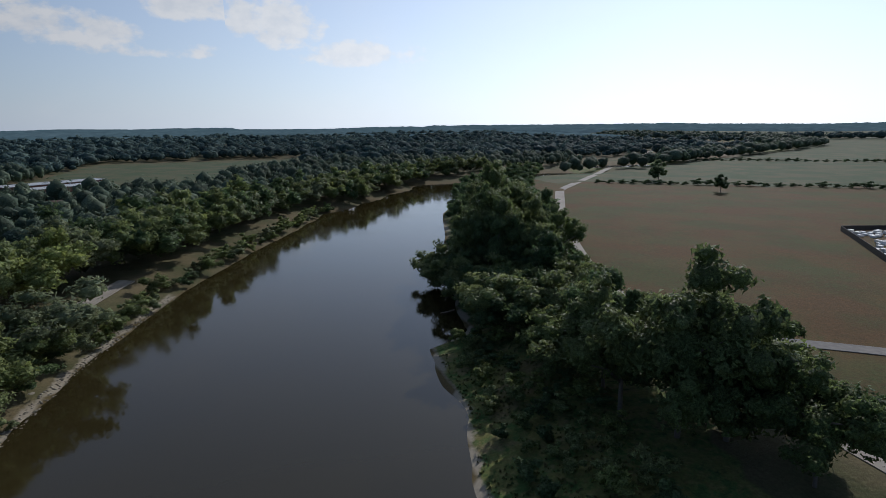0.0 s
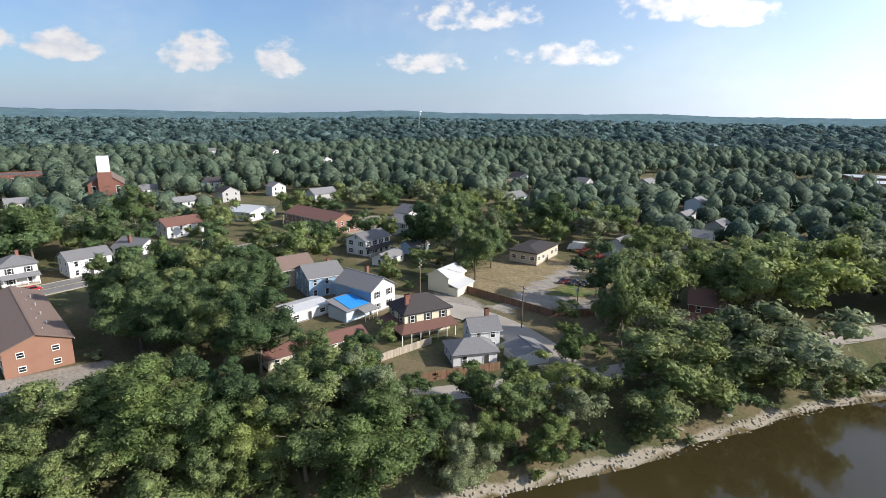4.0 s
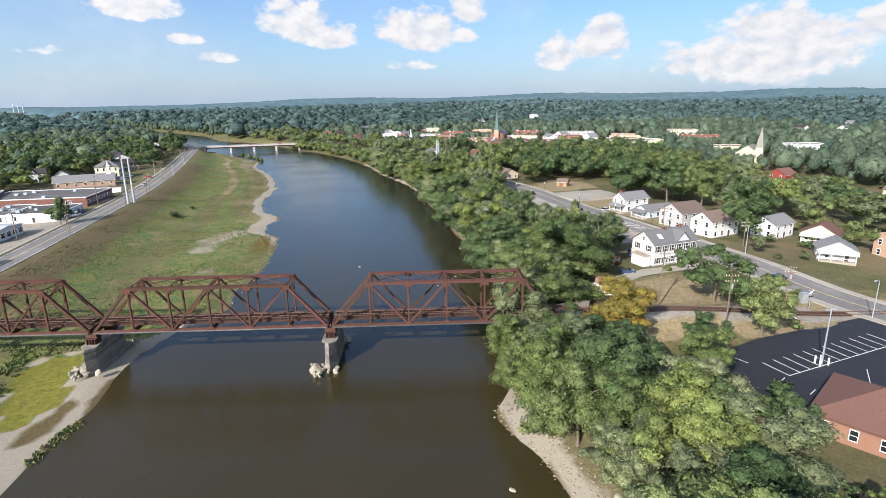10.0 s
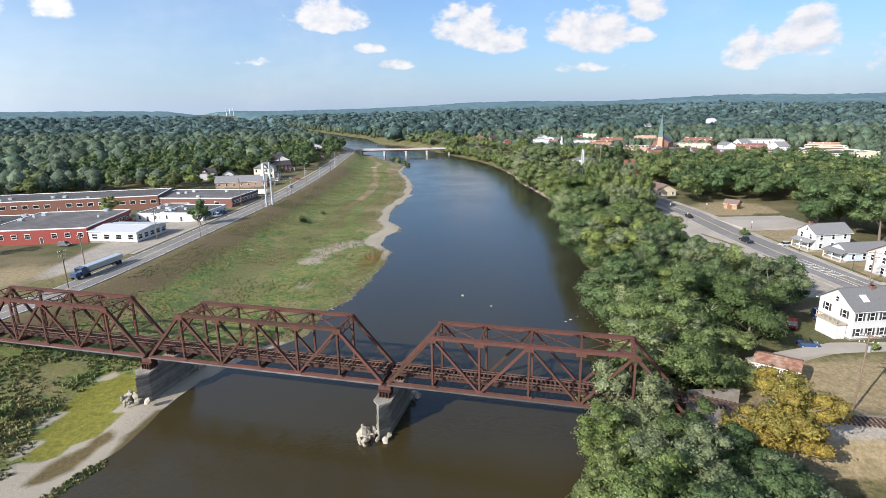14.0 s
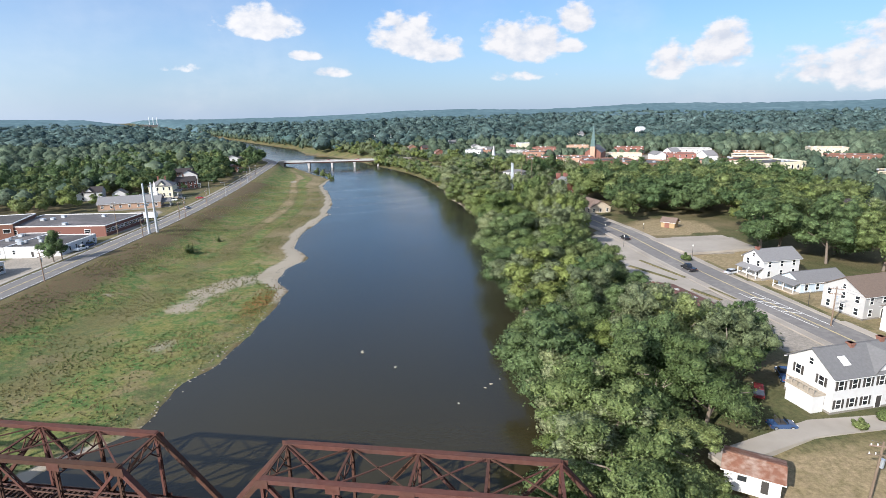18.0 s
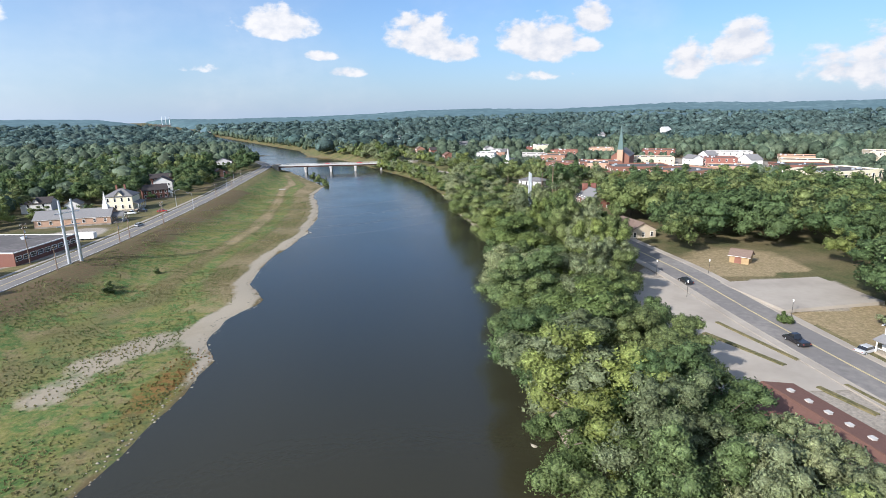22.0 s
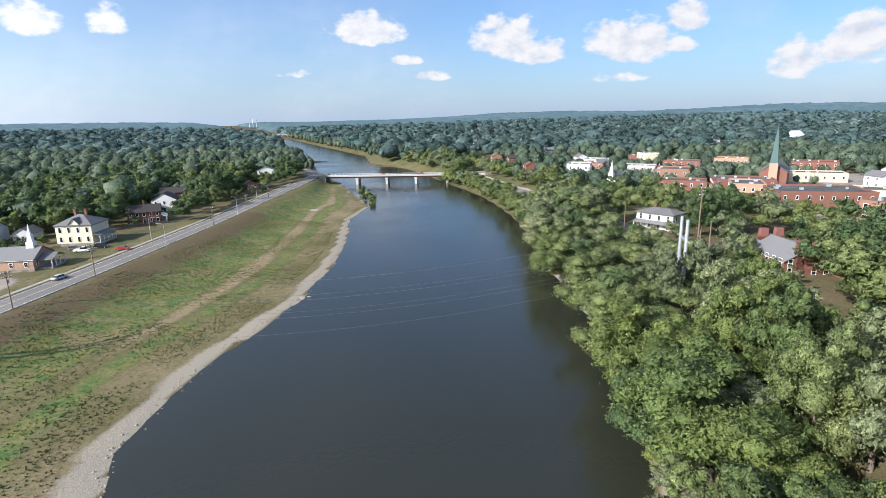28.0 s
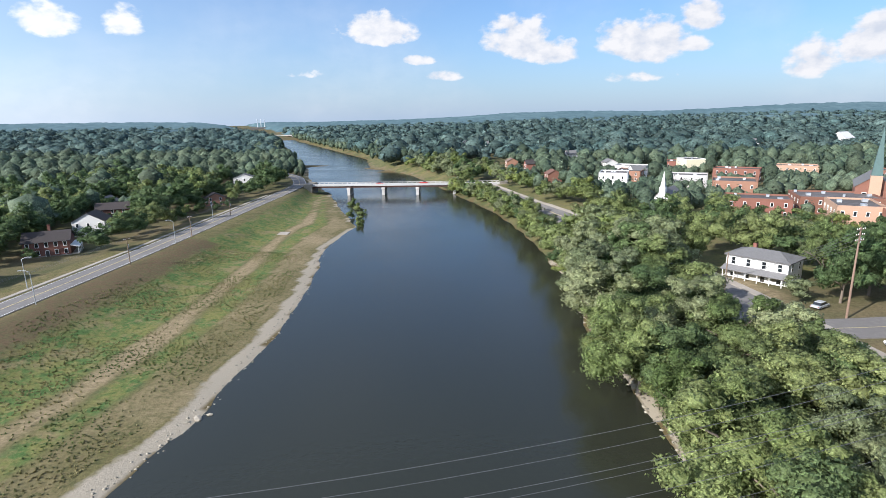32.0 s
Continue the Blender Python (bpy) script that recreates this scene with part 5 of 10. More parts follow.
def house(p1, p2, depth, label, eave=5.6, rise=2.4, kind="along", wall=None, roof=None, floors=2, cols=None, sides=2, chimney=None, porch=None, door=True, shutter=None, win=(0.9, 1.5),
          base=None, name="house", category="house", group="", parapet=False, wins=True, frame_mat=None, wing=None, gable=None, foundation=True, back=False):
    """A building whose front wall runs from p1 to p2; it reaches depth metres behind that."""
    wall, roof = wall or WHITE, roof or SHINGLE
    a, (cx, cy), w = frame_of(p1, p2)
    mx, my = cx - math.sin(a) * depth / 2, cy + math.cos(a) * depth / 2
    z = zland(mx, my) if base is None else base
    FOOT.append((mx, my, 0.5 * math.hypot(w, depth) * 0.92 + 1.0))
    VIEWS.append((mx, my, z + eave * (0.45 if math.hypot(mx - 70, my - 60) < 200 else 0.8), 0.3 * math.hypot(w, depth)))
    t = thing(name, pose(cx, cy, z, 0, 0, math.degrees(a)), label, category, group)
    far = min(math.hypot(mx - a_, my - b_) for a_, b_ in ((20, -40), (60, 0), (70, 100), (70, 200))) > 210
    x0, x1, y0, y1 = -w / 2, w / 2, 0.0, depth
    part("wall", wall_shape(x0, x1, y0, y1, -0.7, eave, rise, kind), wall, t)
    if foundation and kind != "flat":
        part("foundation", Shape().box(x0 - 0.04, y0 - 0.04, -0.8, x1 + 0.04, y1 + 0.04, 0.35), STONE, t)
    rf = part("roof", roof_shape(x0, x1, y0, y1, eave, rise, kind), roof, t)
    if kind in ("along", "across") and not far:
        part("ridge", Shape().bar((x0 - 0.4, depth / 2, eave + rise + 0.17), (x1 + 0.4, depth / 2, eave + rise + 0.17), 0.3, 0.06) if kind == "along" else Shape().bar((0, -0.4, eave + rise + 0.17), (0, depth + 0.4, eave + rise + 0.17), 0.3, 0.06), roof, rf)
        if kind == "along":
            for y in (y0 - 0.42, y1 + 0.42):
                part("gutter", Shape().bar((x0 - 0.45, y, eave - 0.42 * rise / (depth / 2)), (x1 + 0.45, y, eave - 0.42 * rise / (depth / 2)), 0.1, 0.2), TRIM, t)
        else:
            for x in (x0 - 0.42, x1 + 0.42):
                part("gutter", Shape().bar((x, y0 - 0.45, eave - 0.42 * rise / (w / 2)), (x, y1 + 0.45, eave - 0.42 * rise / (w / 2)), 0.1, 0.2), TRIM, t)
    if kind == "flat":
        s = Shape()
        for b in ((x0, y0, x1, y0 + 0.3), (x0, y1 - 0.3, x1, y1), (x0, y0, x0 + 0.3, y1), (x1 - 0.3, y0, x1, y1)):
            s.box(b[0] - 0.03, b[1] - 0.03, eave - 0.1, b[2] + 0.03, b[3] + 0.03, eave + (0.7 if parapet else 0.25))
        part("parapet", s, wall if parapet else TRIM, t)
        for i in range(min(5, int(w * depth / 130) + 1)):
            r = random.Random(int(w * 10) + i)
            ux, uy, us = r.uniform(x0 + 1.5, x1 - 1.5), r.uniform(y0 + 1.5, y1 - 1.5), r.uniform(0.4, 0.9)
            part("roof_vent", Shape().box(ux - us, uy - us, eave, ux + us, uy + us, eave + 0.9).box(ux - us * 1.1, uy - us * 1.1, eave + 0.9, ux + us * 1.1, uy + us * 1.1, eave + 1.0), GALV, t)
    if wins:
        ww, wh = win
        fl = eave / floors
        faces = [(w, lambda u, zz: pose(u - w / 2, y0 - 0.02, zz))]
        if sides and not (far and kind != "flat"):
            faces.append((depth, lambda u, zz: pose(x0 - 0.02, depth - u, zz, 0, 0, -90)))
            faces.append((depth, lambda u, zz: pose(x1 + 0.02, u, zz, 0, 0, 90)))
        if back:
            faces.append((w, lambda u, zz: pose(w / 2 - u, y1 + 0.02, zz, 0, 0, 180)))
        for fi, (length, at) in enumerate(faces):
            n = cols if (cols and fi in (0, 3)) else max(1, int(length / (4.6 if far else 3.1)))
            for f in range(floors):
                for i in range(n):
                    u = length * (i + 0.5) / n
                    if fi == 0 and f == 0 and door and i == n // 2:
                        dd = part("door", Shape().box(-0.5, -0.06, 0.1, 0.5, 0.02, 2.15), DARKTRIM, t, m=at(u, 0))
                        part("door_frame", Shape().box(-0.62, -0.08, 0.1, -0.5, 0.0, 2.28).box(0.5, -0.08, 0.1, 0.62, 0.0, 2.28).box(-0.62, -0.08, 2.15, 0.62, 0.0, 2.28), TRIM, dd)
                        continue
                    if far:
                        far_window(t, at(u, f * fl + max(0.8, (fl - wh) * 0.55)), ww, wh)
                        continue
                    window(t, at(u, f * fl + max(0.8, (fl - wh) * 0.55)), ww, wh, frame_mat, shutter)
            if fi in (1, 2) and kind == "along" and rise > 1.8 and floors > 1:
                window(t, at(length / 2, eave + 0.35), 0.7, 1.0, frame_mat)
    if chimney:
        for cxx, cyy, ch in chimney:
            part("chimney", Shape().box(cxx - 0.4, cyy - 0.4, eave - 0.5, cxx + 0.4, cyy + 0.4, ch).box(cxx - 0.5, cyy - 0.5, ch - 0.25, cxx + 0.5, cyy + 0.5, ch), BRICK, t)
    if porch:
        side, dp, ph, pr = porch
        po = part("porch", Shape().box(0, 0, -0.6, 1, 1, -0.55), GREYWOOD, t)
        if side == "front":
            L, mm = w, pose(x0, 0, 0)
        elif side == "left":
            L, mm = depth, pose(x0, depth, 0, 0, 0, -90)
        else:
            L, mm = depth, pose(x1, 0, 0, 0, 0, 90)
        po.matrix_basis = mm
        po.data = Shape().box(0.2, -dp, -0.4, L - 0.2, 0, 0.35).mesh("porch", GREYWOOD)
        s = Shape()
        s.add(*slab([(-0.2, -dp - 0.35, ph), (L + 0.2, -dp - 0.35, ph), (L + 0.2, 0, ph + 0.8), (-0.2, 0, ph + 0.8)]))
        part("porch_roof", s, pr, po)
        n = max(3, int(L / 2.6) + 1)
        for i in range(n):
            x = 0.35 + (L - 0.7) * i / (n - 1)
            part("post", Shape().box(x - 0.09, -dp + 0.05, 0.35, x + 0.09, -dp + 0.23, ph + 0.05), TRIM, po)
        part("rail", Shape().box(0.3, -dp + 0.1, 1.1, L - 0.3, -dp + 0.18, 1.2), TRIM, po)
    if gable:
        gx_, gw, gr = gable     # cross gable on the front
        s = Shape()
        yb = depth * 0.5
        for xa in (gx_ - gw / 2 - 0.4, gx_ + gw / 2 + 0.4):
            k = gr / (gw / 2)
            s.add(*slab([(xa, -0.45, eave - 0.4 * k), (xa, yb, eave - 0.4 * k), (gx_, yb, eave + gr), (gx_, -0.45, eave + gr)]))
        g = part("cross_gable", Shape().add([(gx_ - gw / 2, -0.03, eave - 0.1), (gx_ + gw / 2, -0.03, eave - 0.1), (gx_, -0.03, eave + gr - 0.05), (gx_ - gw / 2, yb, eave - 0.1), (gx_ + gw / 2, yb, eave - 0.1), (gx_, yb, eave + gr - 0.05)], [(0, 1, 2), (5, 4, 3), (0, 2, 5, 3), (1, 4, 5, 2), (0, 3, 4, 1)]), wall, t)
        part("gable_roof", s, roof, g)
    return t


def plain_box(name, p1, p2, depth, h, material, label, category, base=None):
    a, (cx, cy), w = frame_of(p1, p2)
    z = zland(cx, cy) if base is None else base
    t = thing(name, pose(cx, cy, z, 0, 0, math.degrees(a)), label, category)
    part("body", Shape().box(-w / 2, 0, -0.3, w / 2, depth, h), material, t)
    return t


HOUSES = "houses of the town"
house((178.1, 2.8), (182.4, -8.3), 9, "low white house with grey roof and front porch", 3.9, 2.2, "along", WHITE, SHINGLE, 1, porch=("front", 2.2, 2.5, SHINGLE), group=HOUSES)
house((185.5, -10.9), (187.8, -19.4), 9, "white two-storey house with hipped roof and porch", 5.8, 2.2, "hip", WHITE, SHINGLE, 2, chimney=[(1, 5, 9.3)], porch=("front", 2.0, 2.6, SHINGLE), shutter=DARKTRIM, group=HOUSES)
house((186.8, -26.7), (190.3, -37.8), 9, "white two-storey house with a plain gabled roof", 5.4, 2.0, "along", WHITE, SHINGLE, 2, group=HOUSES)
house((192, -45), (197.5, -52.5), 11, "white gabled house with a brick chimney", 5.4, 2.6, "across", WHITE, SHINGLE, 2, chimney=[(-2, 6, 9.2)], porch=("front", 1.8, 2.5, DSHINGLE), group=HOUSES)
house((200.8, 28.6), (193.2, 17.9), 11, "red roadside bar with a green metal roof", 3.3, 1.5, "hip", REDPAINT, GREENTIN, 1, name="bar", category="bar")
house((229, -58), (233.5, -72), 11, "white house with a reddish gable roof", 5.0, 2.4, "along", WHITE, RSHINGLE, 2, group=HOUSES)
house((248, -94), (258.6, -108.6), 14, "long white hall with a low roof", 4.4, 1.6, "across", WHITE, WTIN, 1, name="hall", category="hall")
house((204.1, -115.4), (208.1, -128.3), 32, "long orange-brick hall with brown roof", 5.6, 2.6, "across", OBRICK, RSHINGLE, 2, name="brick_hall", category="hall", foundation=False)
house((118.1, -69.6), (120.8, -80.3), 6.5, "low white garage with a flat pale roof", 2.9, 0.5, "along", WHITE, WTIN, 1, name="garage", category="garage", win=(1.5, 1.0))
ih = house((114.6, -89.0), (117.3, -97.0), 13, "white and blue two-storey house with blue tarpaulin porch", 6.1, 2.5, "across", WHITE, SHINGLE, 2, cols=2, chimney=[(2.2, 8, 9.8)], shutter=DARKTRIM, group=HOUSES, door=False)
part("blue_wall", Shape().box(-4.36, 0.3, -0.5, -4.22, 13, 6.0), BLUESIDE, ih, "blue painted side wall")
part("annex", Shape().box(-12.0, 0.5, -0.5, -4.4, 7.0, 3.0), PALEBLUE, ih, "low pale blue annex")
tb = part("annex_roof", Shape().add(*slab([(-12.6, -0.4, 3.0), (-4.4, -0.4, 3.0), (-4.4, 7.4, 4.2), (-12.6, 7.4, 4.2)])), SHINGLE, ih)
part("tarpaulin", Shape().add(*slab([(-11.0, 0.2, 3.32), (-5.0, 0.0, 3.30), (-4.7, 6.6, 4.3), (-10.2, 7.0, 4.38)], 0.05)), TARP, tb, "bright blue tarpaulin over the roof")
for i in range(4):
    part("porch_post", Shape().box(-8.5 + i * 1.35, -2.3, -0.4, -8.36 + i * 1.35, -2.16, 2.4), TRIM, ih)
part("porch_roof", Shape().add(*slab([(-9, -2.6, 2.3), (-4.2, -2.6, 2.3), (-4.2, 0.4, 3.0), (-9, 0.4, 3.0)])), SHINGLE, ih)
house((133.5, -80.0), (133.6, -90.0), 11, "blue two-storey house with grey cross-gabled roof", 5.8, 2.3, "along", BLUESIDE, SHINGLE, 2, chimney=[(3, 6, 9)], group=HOUSES, door=False)
jh = house((97.2, -88.6), (96.4, -100.2), 8.5, "cream two-storey house with steep dark hipped roof", 5.6, 2.8, "hip", CREAM, DSHINGLE, 2, cols=3, chimney=[(-4.2, 2.4, 9.4), (-3.2, 3.6, 9.0)], shutter=DARKTRIM, group=HOUSES, door=False)
s = Shape()
s.add(*slab([(-8.2, -3.6, 2.5), (6.0, -3.6, 2.5), (6.0, 0.1, 3.4), (-5.8, 0.1, 3.4)]))
s.add(*slab([(-8.2, -3.6, 2.5), (-5.8, 0.1, 3.4), (-5.8, 8.5, 3.4), (-8.2, 8.5, 2.5)]))
part("porch_roof", s, RSHINGLE, jh, "red-brown wrap-around porch roof")
for i in range(7):
    part("porch_post", Shape().box(-8.0 + i * 2.2, -3.4, -0.5, -7.84 + i * 2.2, -3.24, 2.55), TRIM, jh)
house((79.6, -89.6), (76.6, -98.2), 7, "low grey-roofed cottage by the alley", 2.7, 1.8, "hip", WHITE, SHINGLE, 1, group=HOUSES)
house((83.2, -96.5), (81.2, -102.5), 5.5, "white upper-storey cottage with grey gable roof", 5.0, 1.8, "along", WHITE, SHINGLE, 2, chimney=[(1.5, 4, 8.2)], group=HOUSES)
house((72.6, -100.3), (71.0, -107.0), 6.5, "white double garage with a low gable roof", 2.6, 1.2, "across", WHITE, SHINGLE, 1, name="garage", category="garage", wins=False)
house((97, -58.5), (98.6, -80), 5.5, "long low outbuilding with a red-brown roof", 2.6, 1.1, "along", CREAM, RSHINGLE, 1, name="outbuilding", category="outbuilding")
VIEWS.pop()
house((146, -76.5), (147, -86.5), 10, "tan house with a grey-brown gable roof", 5.4, 2.6, "along", TAN, BSHINGLE, 2, group=HOUSES)
house((166, -112), (171, -124), 9, "white two-storey house with shutters and grey roof", 5.6, 2.0, "along", WHITE, SHINGLE, 2, shutter=DARKTRIM, porch=("front", 1.8, 2.5, DSHINGLE), group=HOUSES)
house((186, -140), (191, -150), 9, "white two-storey house behind the trees", 5.6, 2.2, "across", WHITE, SHINGLE, 2, shutter=DARKTRIM, group=HOUSES)
house((150, -112), (155, -121), 6, "white garage with a pale blue-grey roof", 2.8, 1.4, "along", WHITE, SHINGLE, 1, name="garage", category="garage")
bh = house((117.3, -113.7), (120.8, -121.7), 6.7, "cream barn with a white metal roof and lean-to", 5.0, 1.7, "along", CREAM, WTIN, 2, name="barn", category="barn", wins=False)
part("lean_to", Shape().box(-4.3, -3.0, -0.5, 4.3, 0, 2.3), CREAM, bh)
part("lean_to_roof", Shape().add(*slab([(-4.6, -3.4, 2.3), (4.6, -3.4, 2.3), (4.6, 0, 3.2), (-4.6, 0, 3.2)])), WTIN, bh)
house((126.7, -155.2), (133.9, -172), 10, "tan workshop with a dark low roof", 4.2, 1.2, "hip", TAN, DSHINGLE, 1, name="workshop", category="workshop", win=(1.6, 1.2))
rh = house((68.9, -150.3), (61.6, -154.6), 9, "red brick house with a red roof and tin lean-tos", 5.6, 2.4, "along", DBRICK, RSHINGLE, 2, chimney=[(2, 4.5, 9.2)], group=HOUSES)
part("lean_to_roof", Shape().add(*slab([(-5.2, -4.2, 2.1), (5.4, -4.2, 2.1), (5.4, 0, 3.3), (-5.2, 0, 3.3)])), TIN, rh, "patched rusty tin lean-to roof")
part("lean_to", Shape().box(-4.8, -3.8, -0.6, 5.0, 0, 2.1), GREYWOOD, rh)
wr = house((126.3, 84.2), (141.3, 86.8), 8.6, "big white two-storey house with black shutters", 6.2, 2.9, "along", WHITE, SHINGLE, 2, cols=6, shutter=DARKTRIM, gable=(2.2, 5.2, 2.8), chimney=[(5.2, 4.3, 9.9), (-1, 4.0, 9.6)], group=HOUSES, base=7.0)
bal = part("balcony", Shape().box(-10.2, 0.8, 2.9, -7.9, 6.2, 3.15), GREYWOOD, wr, "weathered wooden balcony")
for i in range(6):
    part("baluster", Shape().box(-10.15, 0.9 + i * 1.03, 3.15, -10.05, 1.0 + i * 1.03, 4.1), GREYWOOD, bal)
part("rail", Shape().box(-10.2, 0.8, 4.05, -10.05, 6.2, 4.2), GREYWOOD, bal)
part("annex", Shape().box(-10.0, 1.0, -0.6, -7.9, 6.0, 2.85), WHITE, wr)
part("skylight", Shape().add(*slab([(-4.9, 1.2, 7.25), (-3.6, 1.2, 7.25), (-3.6, 2.6, 8.2), (-4.9, 2.6, 8.2)], 0.1)), TRIM, wr, "white-framed skylight")
house((157.1, 150.6), (168.9, 153), 7.2, "white two-storey house with a grey gable roof", 5.4, 2.3, "along", WHITE, SHINGLE, 2, cols=3, porch=("left", 2.0, 2.5, SHINGLE), chimney=[(-5.2, 3.6, 8.6)], group=HOUSES, base=7.2, door=False)
house((159.6, 138.8), (173.0, 141.2), 7, "long pale blue bungalow with a grey roof", 3.0, 1.8, "along", PALEBLUE, SHINGLE, 1, cols=4, porch=("left", 2.0, 2.3, SHINGLE), group=HOUSES, base=7.0, door=False)
house((161, 120.5), (172, 123), 10, "pale grey house with a brown-grey gable roof", 5.6, 2.9, "along", GREYSIDE, BSHINGLE, 2, group=HOUSES, base=7.0)
house((162.5, 107), (175, 110), 8.5, "white two-storey house with a cross gable", 5.6, 2.7, "along", WHITE, BSHINGLE, 2, gable=(3.4, 5, 2.6), group=HOUSES, base=6.8)
house((180, 100), (190, 103), 8, "small white house behind the trees", 4.8, 2.2, "along", WHITE, SHINGLE, 2, group=HOUSES)
house((194.5, 79.6), (195.2, 61.4), 13, "ivy-covered brick shop with a flat roof", 6.0, 0, "flat", TBRICK, FLATROOF, 2, name="shop", category="shop", parapet=True)
house((174.5, 79), (181.4, 73), 8, "small white house with a low porch", 3.2, 2.4, "across", WHITE, SHINGLE, 1, porch=("front", 1.8, 2.3, TRIM), group=HOUSES)
house((186, 96), (191.5, 88), 8, "yellow-gabled cottage beside the street", 3.4, 2.8, "across", CREAM, RSHINGLE, 1, porch=("front", 1.6, 2.3, WTIN), group=HOUSES)
house((231.6, 90), (232.6, 70), 15, "long white shop with low gabled roofs", 4.2, 1.8, "along", WHITE, SHINGLE, 1, name="shop", category="shop")
house((277.7, 87), (277, 73), 10, "plain white two-storey shop building", 6.0, 0, "flat", WHITE, FLATROOF, 2, name="shop", category="shop")
house((268, 66), (268, 54), 9, "small white house beside the main street", 4.5, 2.2, "across", WHITE, SHINGLE, 1, group=HOUSES)
rb = house((116.6, 138.2), (120.9, 117.3), 11, "long low brick workshop with a red-brown roof", 3.0, 1.1, "along", OBRICK, RSHINGLE, 1, name="workshop", category="workshop", base=7.0, foundation=False, back=True)
VIEWS.pop()
for i in range(6):
    ux = -8.0 + 3.2 * i
    part("roof_vent", Shape().box(ux - 0.35, 7.4, 3.5, ux + 0.35, 8.1, 4.05).box(ux - 0.42, 7.33, 4.05, ux + 0.42, 8.17, 4.13), PALECON, rb)
# brick office in the car park
of = house((104.8, 13.5), (117.2, -7.2), 15, "low brick office with a red-brown hipped roof", 3.0, 3.2, "hip", OBRICK, RSHINGLE, 1, name="office", category="office", base=5.4, foundation=False)
for ux, uy in ((-4, 5), (1, 4.2), (4.5, 6), (-1, 9)):
    part("roof_vent", Shape().tube([(ux, uy, 4.4), (ux, uy, 5.6)], 0.22).tube([(ux, uy, 5.6), (ux, uy, 5.8)], 0.34), GALV, of)
part("chimney", Shape().box(9.8, 9.5, 0, 11.2, 11, 5.6).box(9.7, 9.4, 5.3, 11.3, 11.1, 5.6), OBRICK, of)
ap = house((118.9, -16.8), (120.8, -27.6), 38, "two-storey brick apartment block with brown roof", 5.6, 2.1, "across", OBRICK, BSHINGLE, 2, cols=2, name="apartment_block", category="apartment block", base=5.0, door=False, foundation=False, win=(1.1, 0.95))
for i in range(9):
    part("roof_vent", Shape().tube([(1.6 + (i % 2) * 1.2, 4 + i * 3.6, 6.6), (1.6 + (i % 2) * 1.2, 4 + i * 3.6, 7.5)], 0.14), GALV, ap)
# levee side
LEV = "buildings beside the levee road"
house((-89.5, 169.6), (-70, 168), 17, "white shop with arched windows and grey roof", 3.9, 0.9, "along", WHITE, WTIN, 1, cols=4, name="shop", category="shop", win=(2.2, 1.7), base=5.6, door=False, group=LEV)
house((-126, 163), (-90, 169.6), 38, "red-painted factory with a flat grey roof", 5.2, 0, "flat", REDPAINT, FLATROOF, 1, cols=8, name="factory", category="factory", base=5.6, win=(1.8, 1.6), group=LEV)
house((-150, 160), (-127, 163), 36, "white and red factory wing with a flat roof", 4.6, 0, "flat", WHITE, FLATROOF, 1, name="factory", category="factory", base=5.6, group=LEV)
house((-190, 216), (-104, 240), 26, "long red-brick factory with a flat dark roof", 6.0, 0, "flat", BRICK, FLATROOF, 1, name="factory", category="factory", base=5.6, win=(2.4, 1.4), group=LEV)
house((-84, 206.5), (-64.2, 205.6), 21, "low white clinic with a dark flat roof", 3.6, 0, "flat", WHITE, FLATROOF, 1, cols=3, name="clinic", category="clinic", base=5.6, group=LEV)
house((-95, 206.8), (-84.2, 206.5), 26, "low white clinic wing with a pale roof", 3.4, 0, "flat", WHITE, FLATROOF, 1, name="clinic", category="clinic", base=5.6, group=LEV)
house((-112, 241), (-66, 238.5), 29, "brown brick shop with a wide flat roof", 4.6, 0, "flat", DBRICK, FLATROOF, 1, cols=3, name="shop", category="shop", base=5.6, win=(2.4, 1.4), group=LEV)
ch = house((-106, 304), (-77, 312.4), 12, "tan-brick chapel hall with a long grey roof", 3.6, 3.0, "along", TBRICK, SHINGLE, 1, cols=7, name="chapel", category="chapel", base=5.7, group=LEV, win=(1.0, 1.4), door=False)
cp = part("cupola", Shape().box(11.2, 4.8, 5.8, 13.4, 7.0, 8.2), TRIM, ch, "white wooden cupola with a spire")
part("spire", Shape().add([(11.5, 5.1, 8.2), (13.1, 5.1, 8.2), (13.1, 6.7, 8.2), (11.5, 6.7, 8.2), (12.3, 5.9, 14.2)], [(0, 1, 4), (1, 2, 4), (2, 3, 4), (3, 0, 4), (3, 2, 1, 0)]), TRIM, cp)
part("porch", Shape().box(15.1, 2.0, -0.4, 19.5, 10.0, 0.3), CONCRETE, ch)
part("porch_roof", Shape().add(*slab([(15, 1.5, 2.7), (20, 1.5, 2.7), (20, 6, 4.2), (15, 6, 4.2)])).add(*slab([(15, 10.5, 2.7), (20, 10.5, 2.7), (20, 6, 4.2), (15, 6, 4.2)])), SHINGLE, ch)
for y in (2.2, 4.6, 7.2, 9.8):
    part("porch_post", Shape().box(19.2, y - 0.12, 0.2, 19.44, y + 0.12, 2.7), TRIM, ch)
ms = house((-98.5, 345.5), (-85.6, 348.2), 12.5, "large cream two-storey mansion with grey hipped roof", 7.2, 3.3, "hip", CREAM, SHINGLE, 2, cols=4, name="mansion", category="house", base=6.0, gable=(0.5, 4.6, 2.6), chimney=[(-2.2, 7, 12.6), (1.8, 7, 12.6)], porch=("right", 2.6, 3.0, SHINGLE), win=(0.9, 1.9), frame_mat=DARKTRIM, group=LEV, door=False)
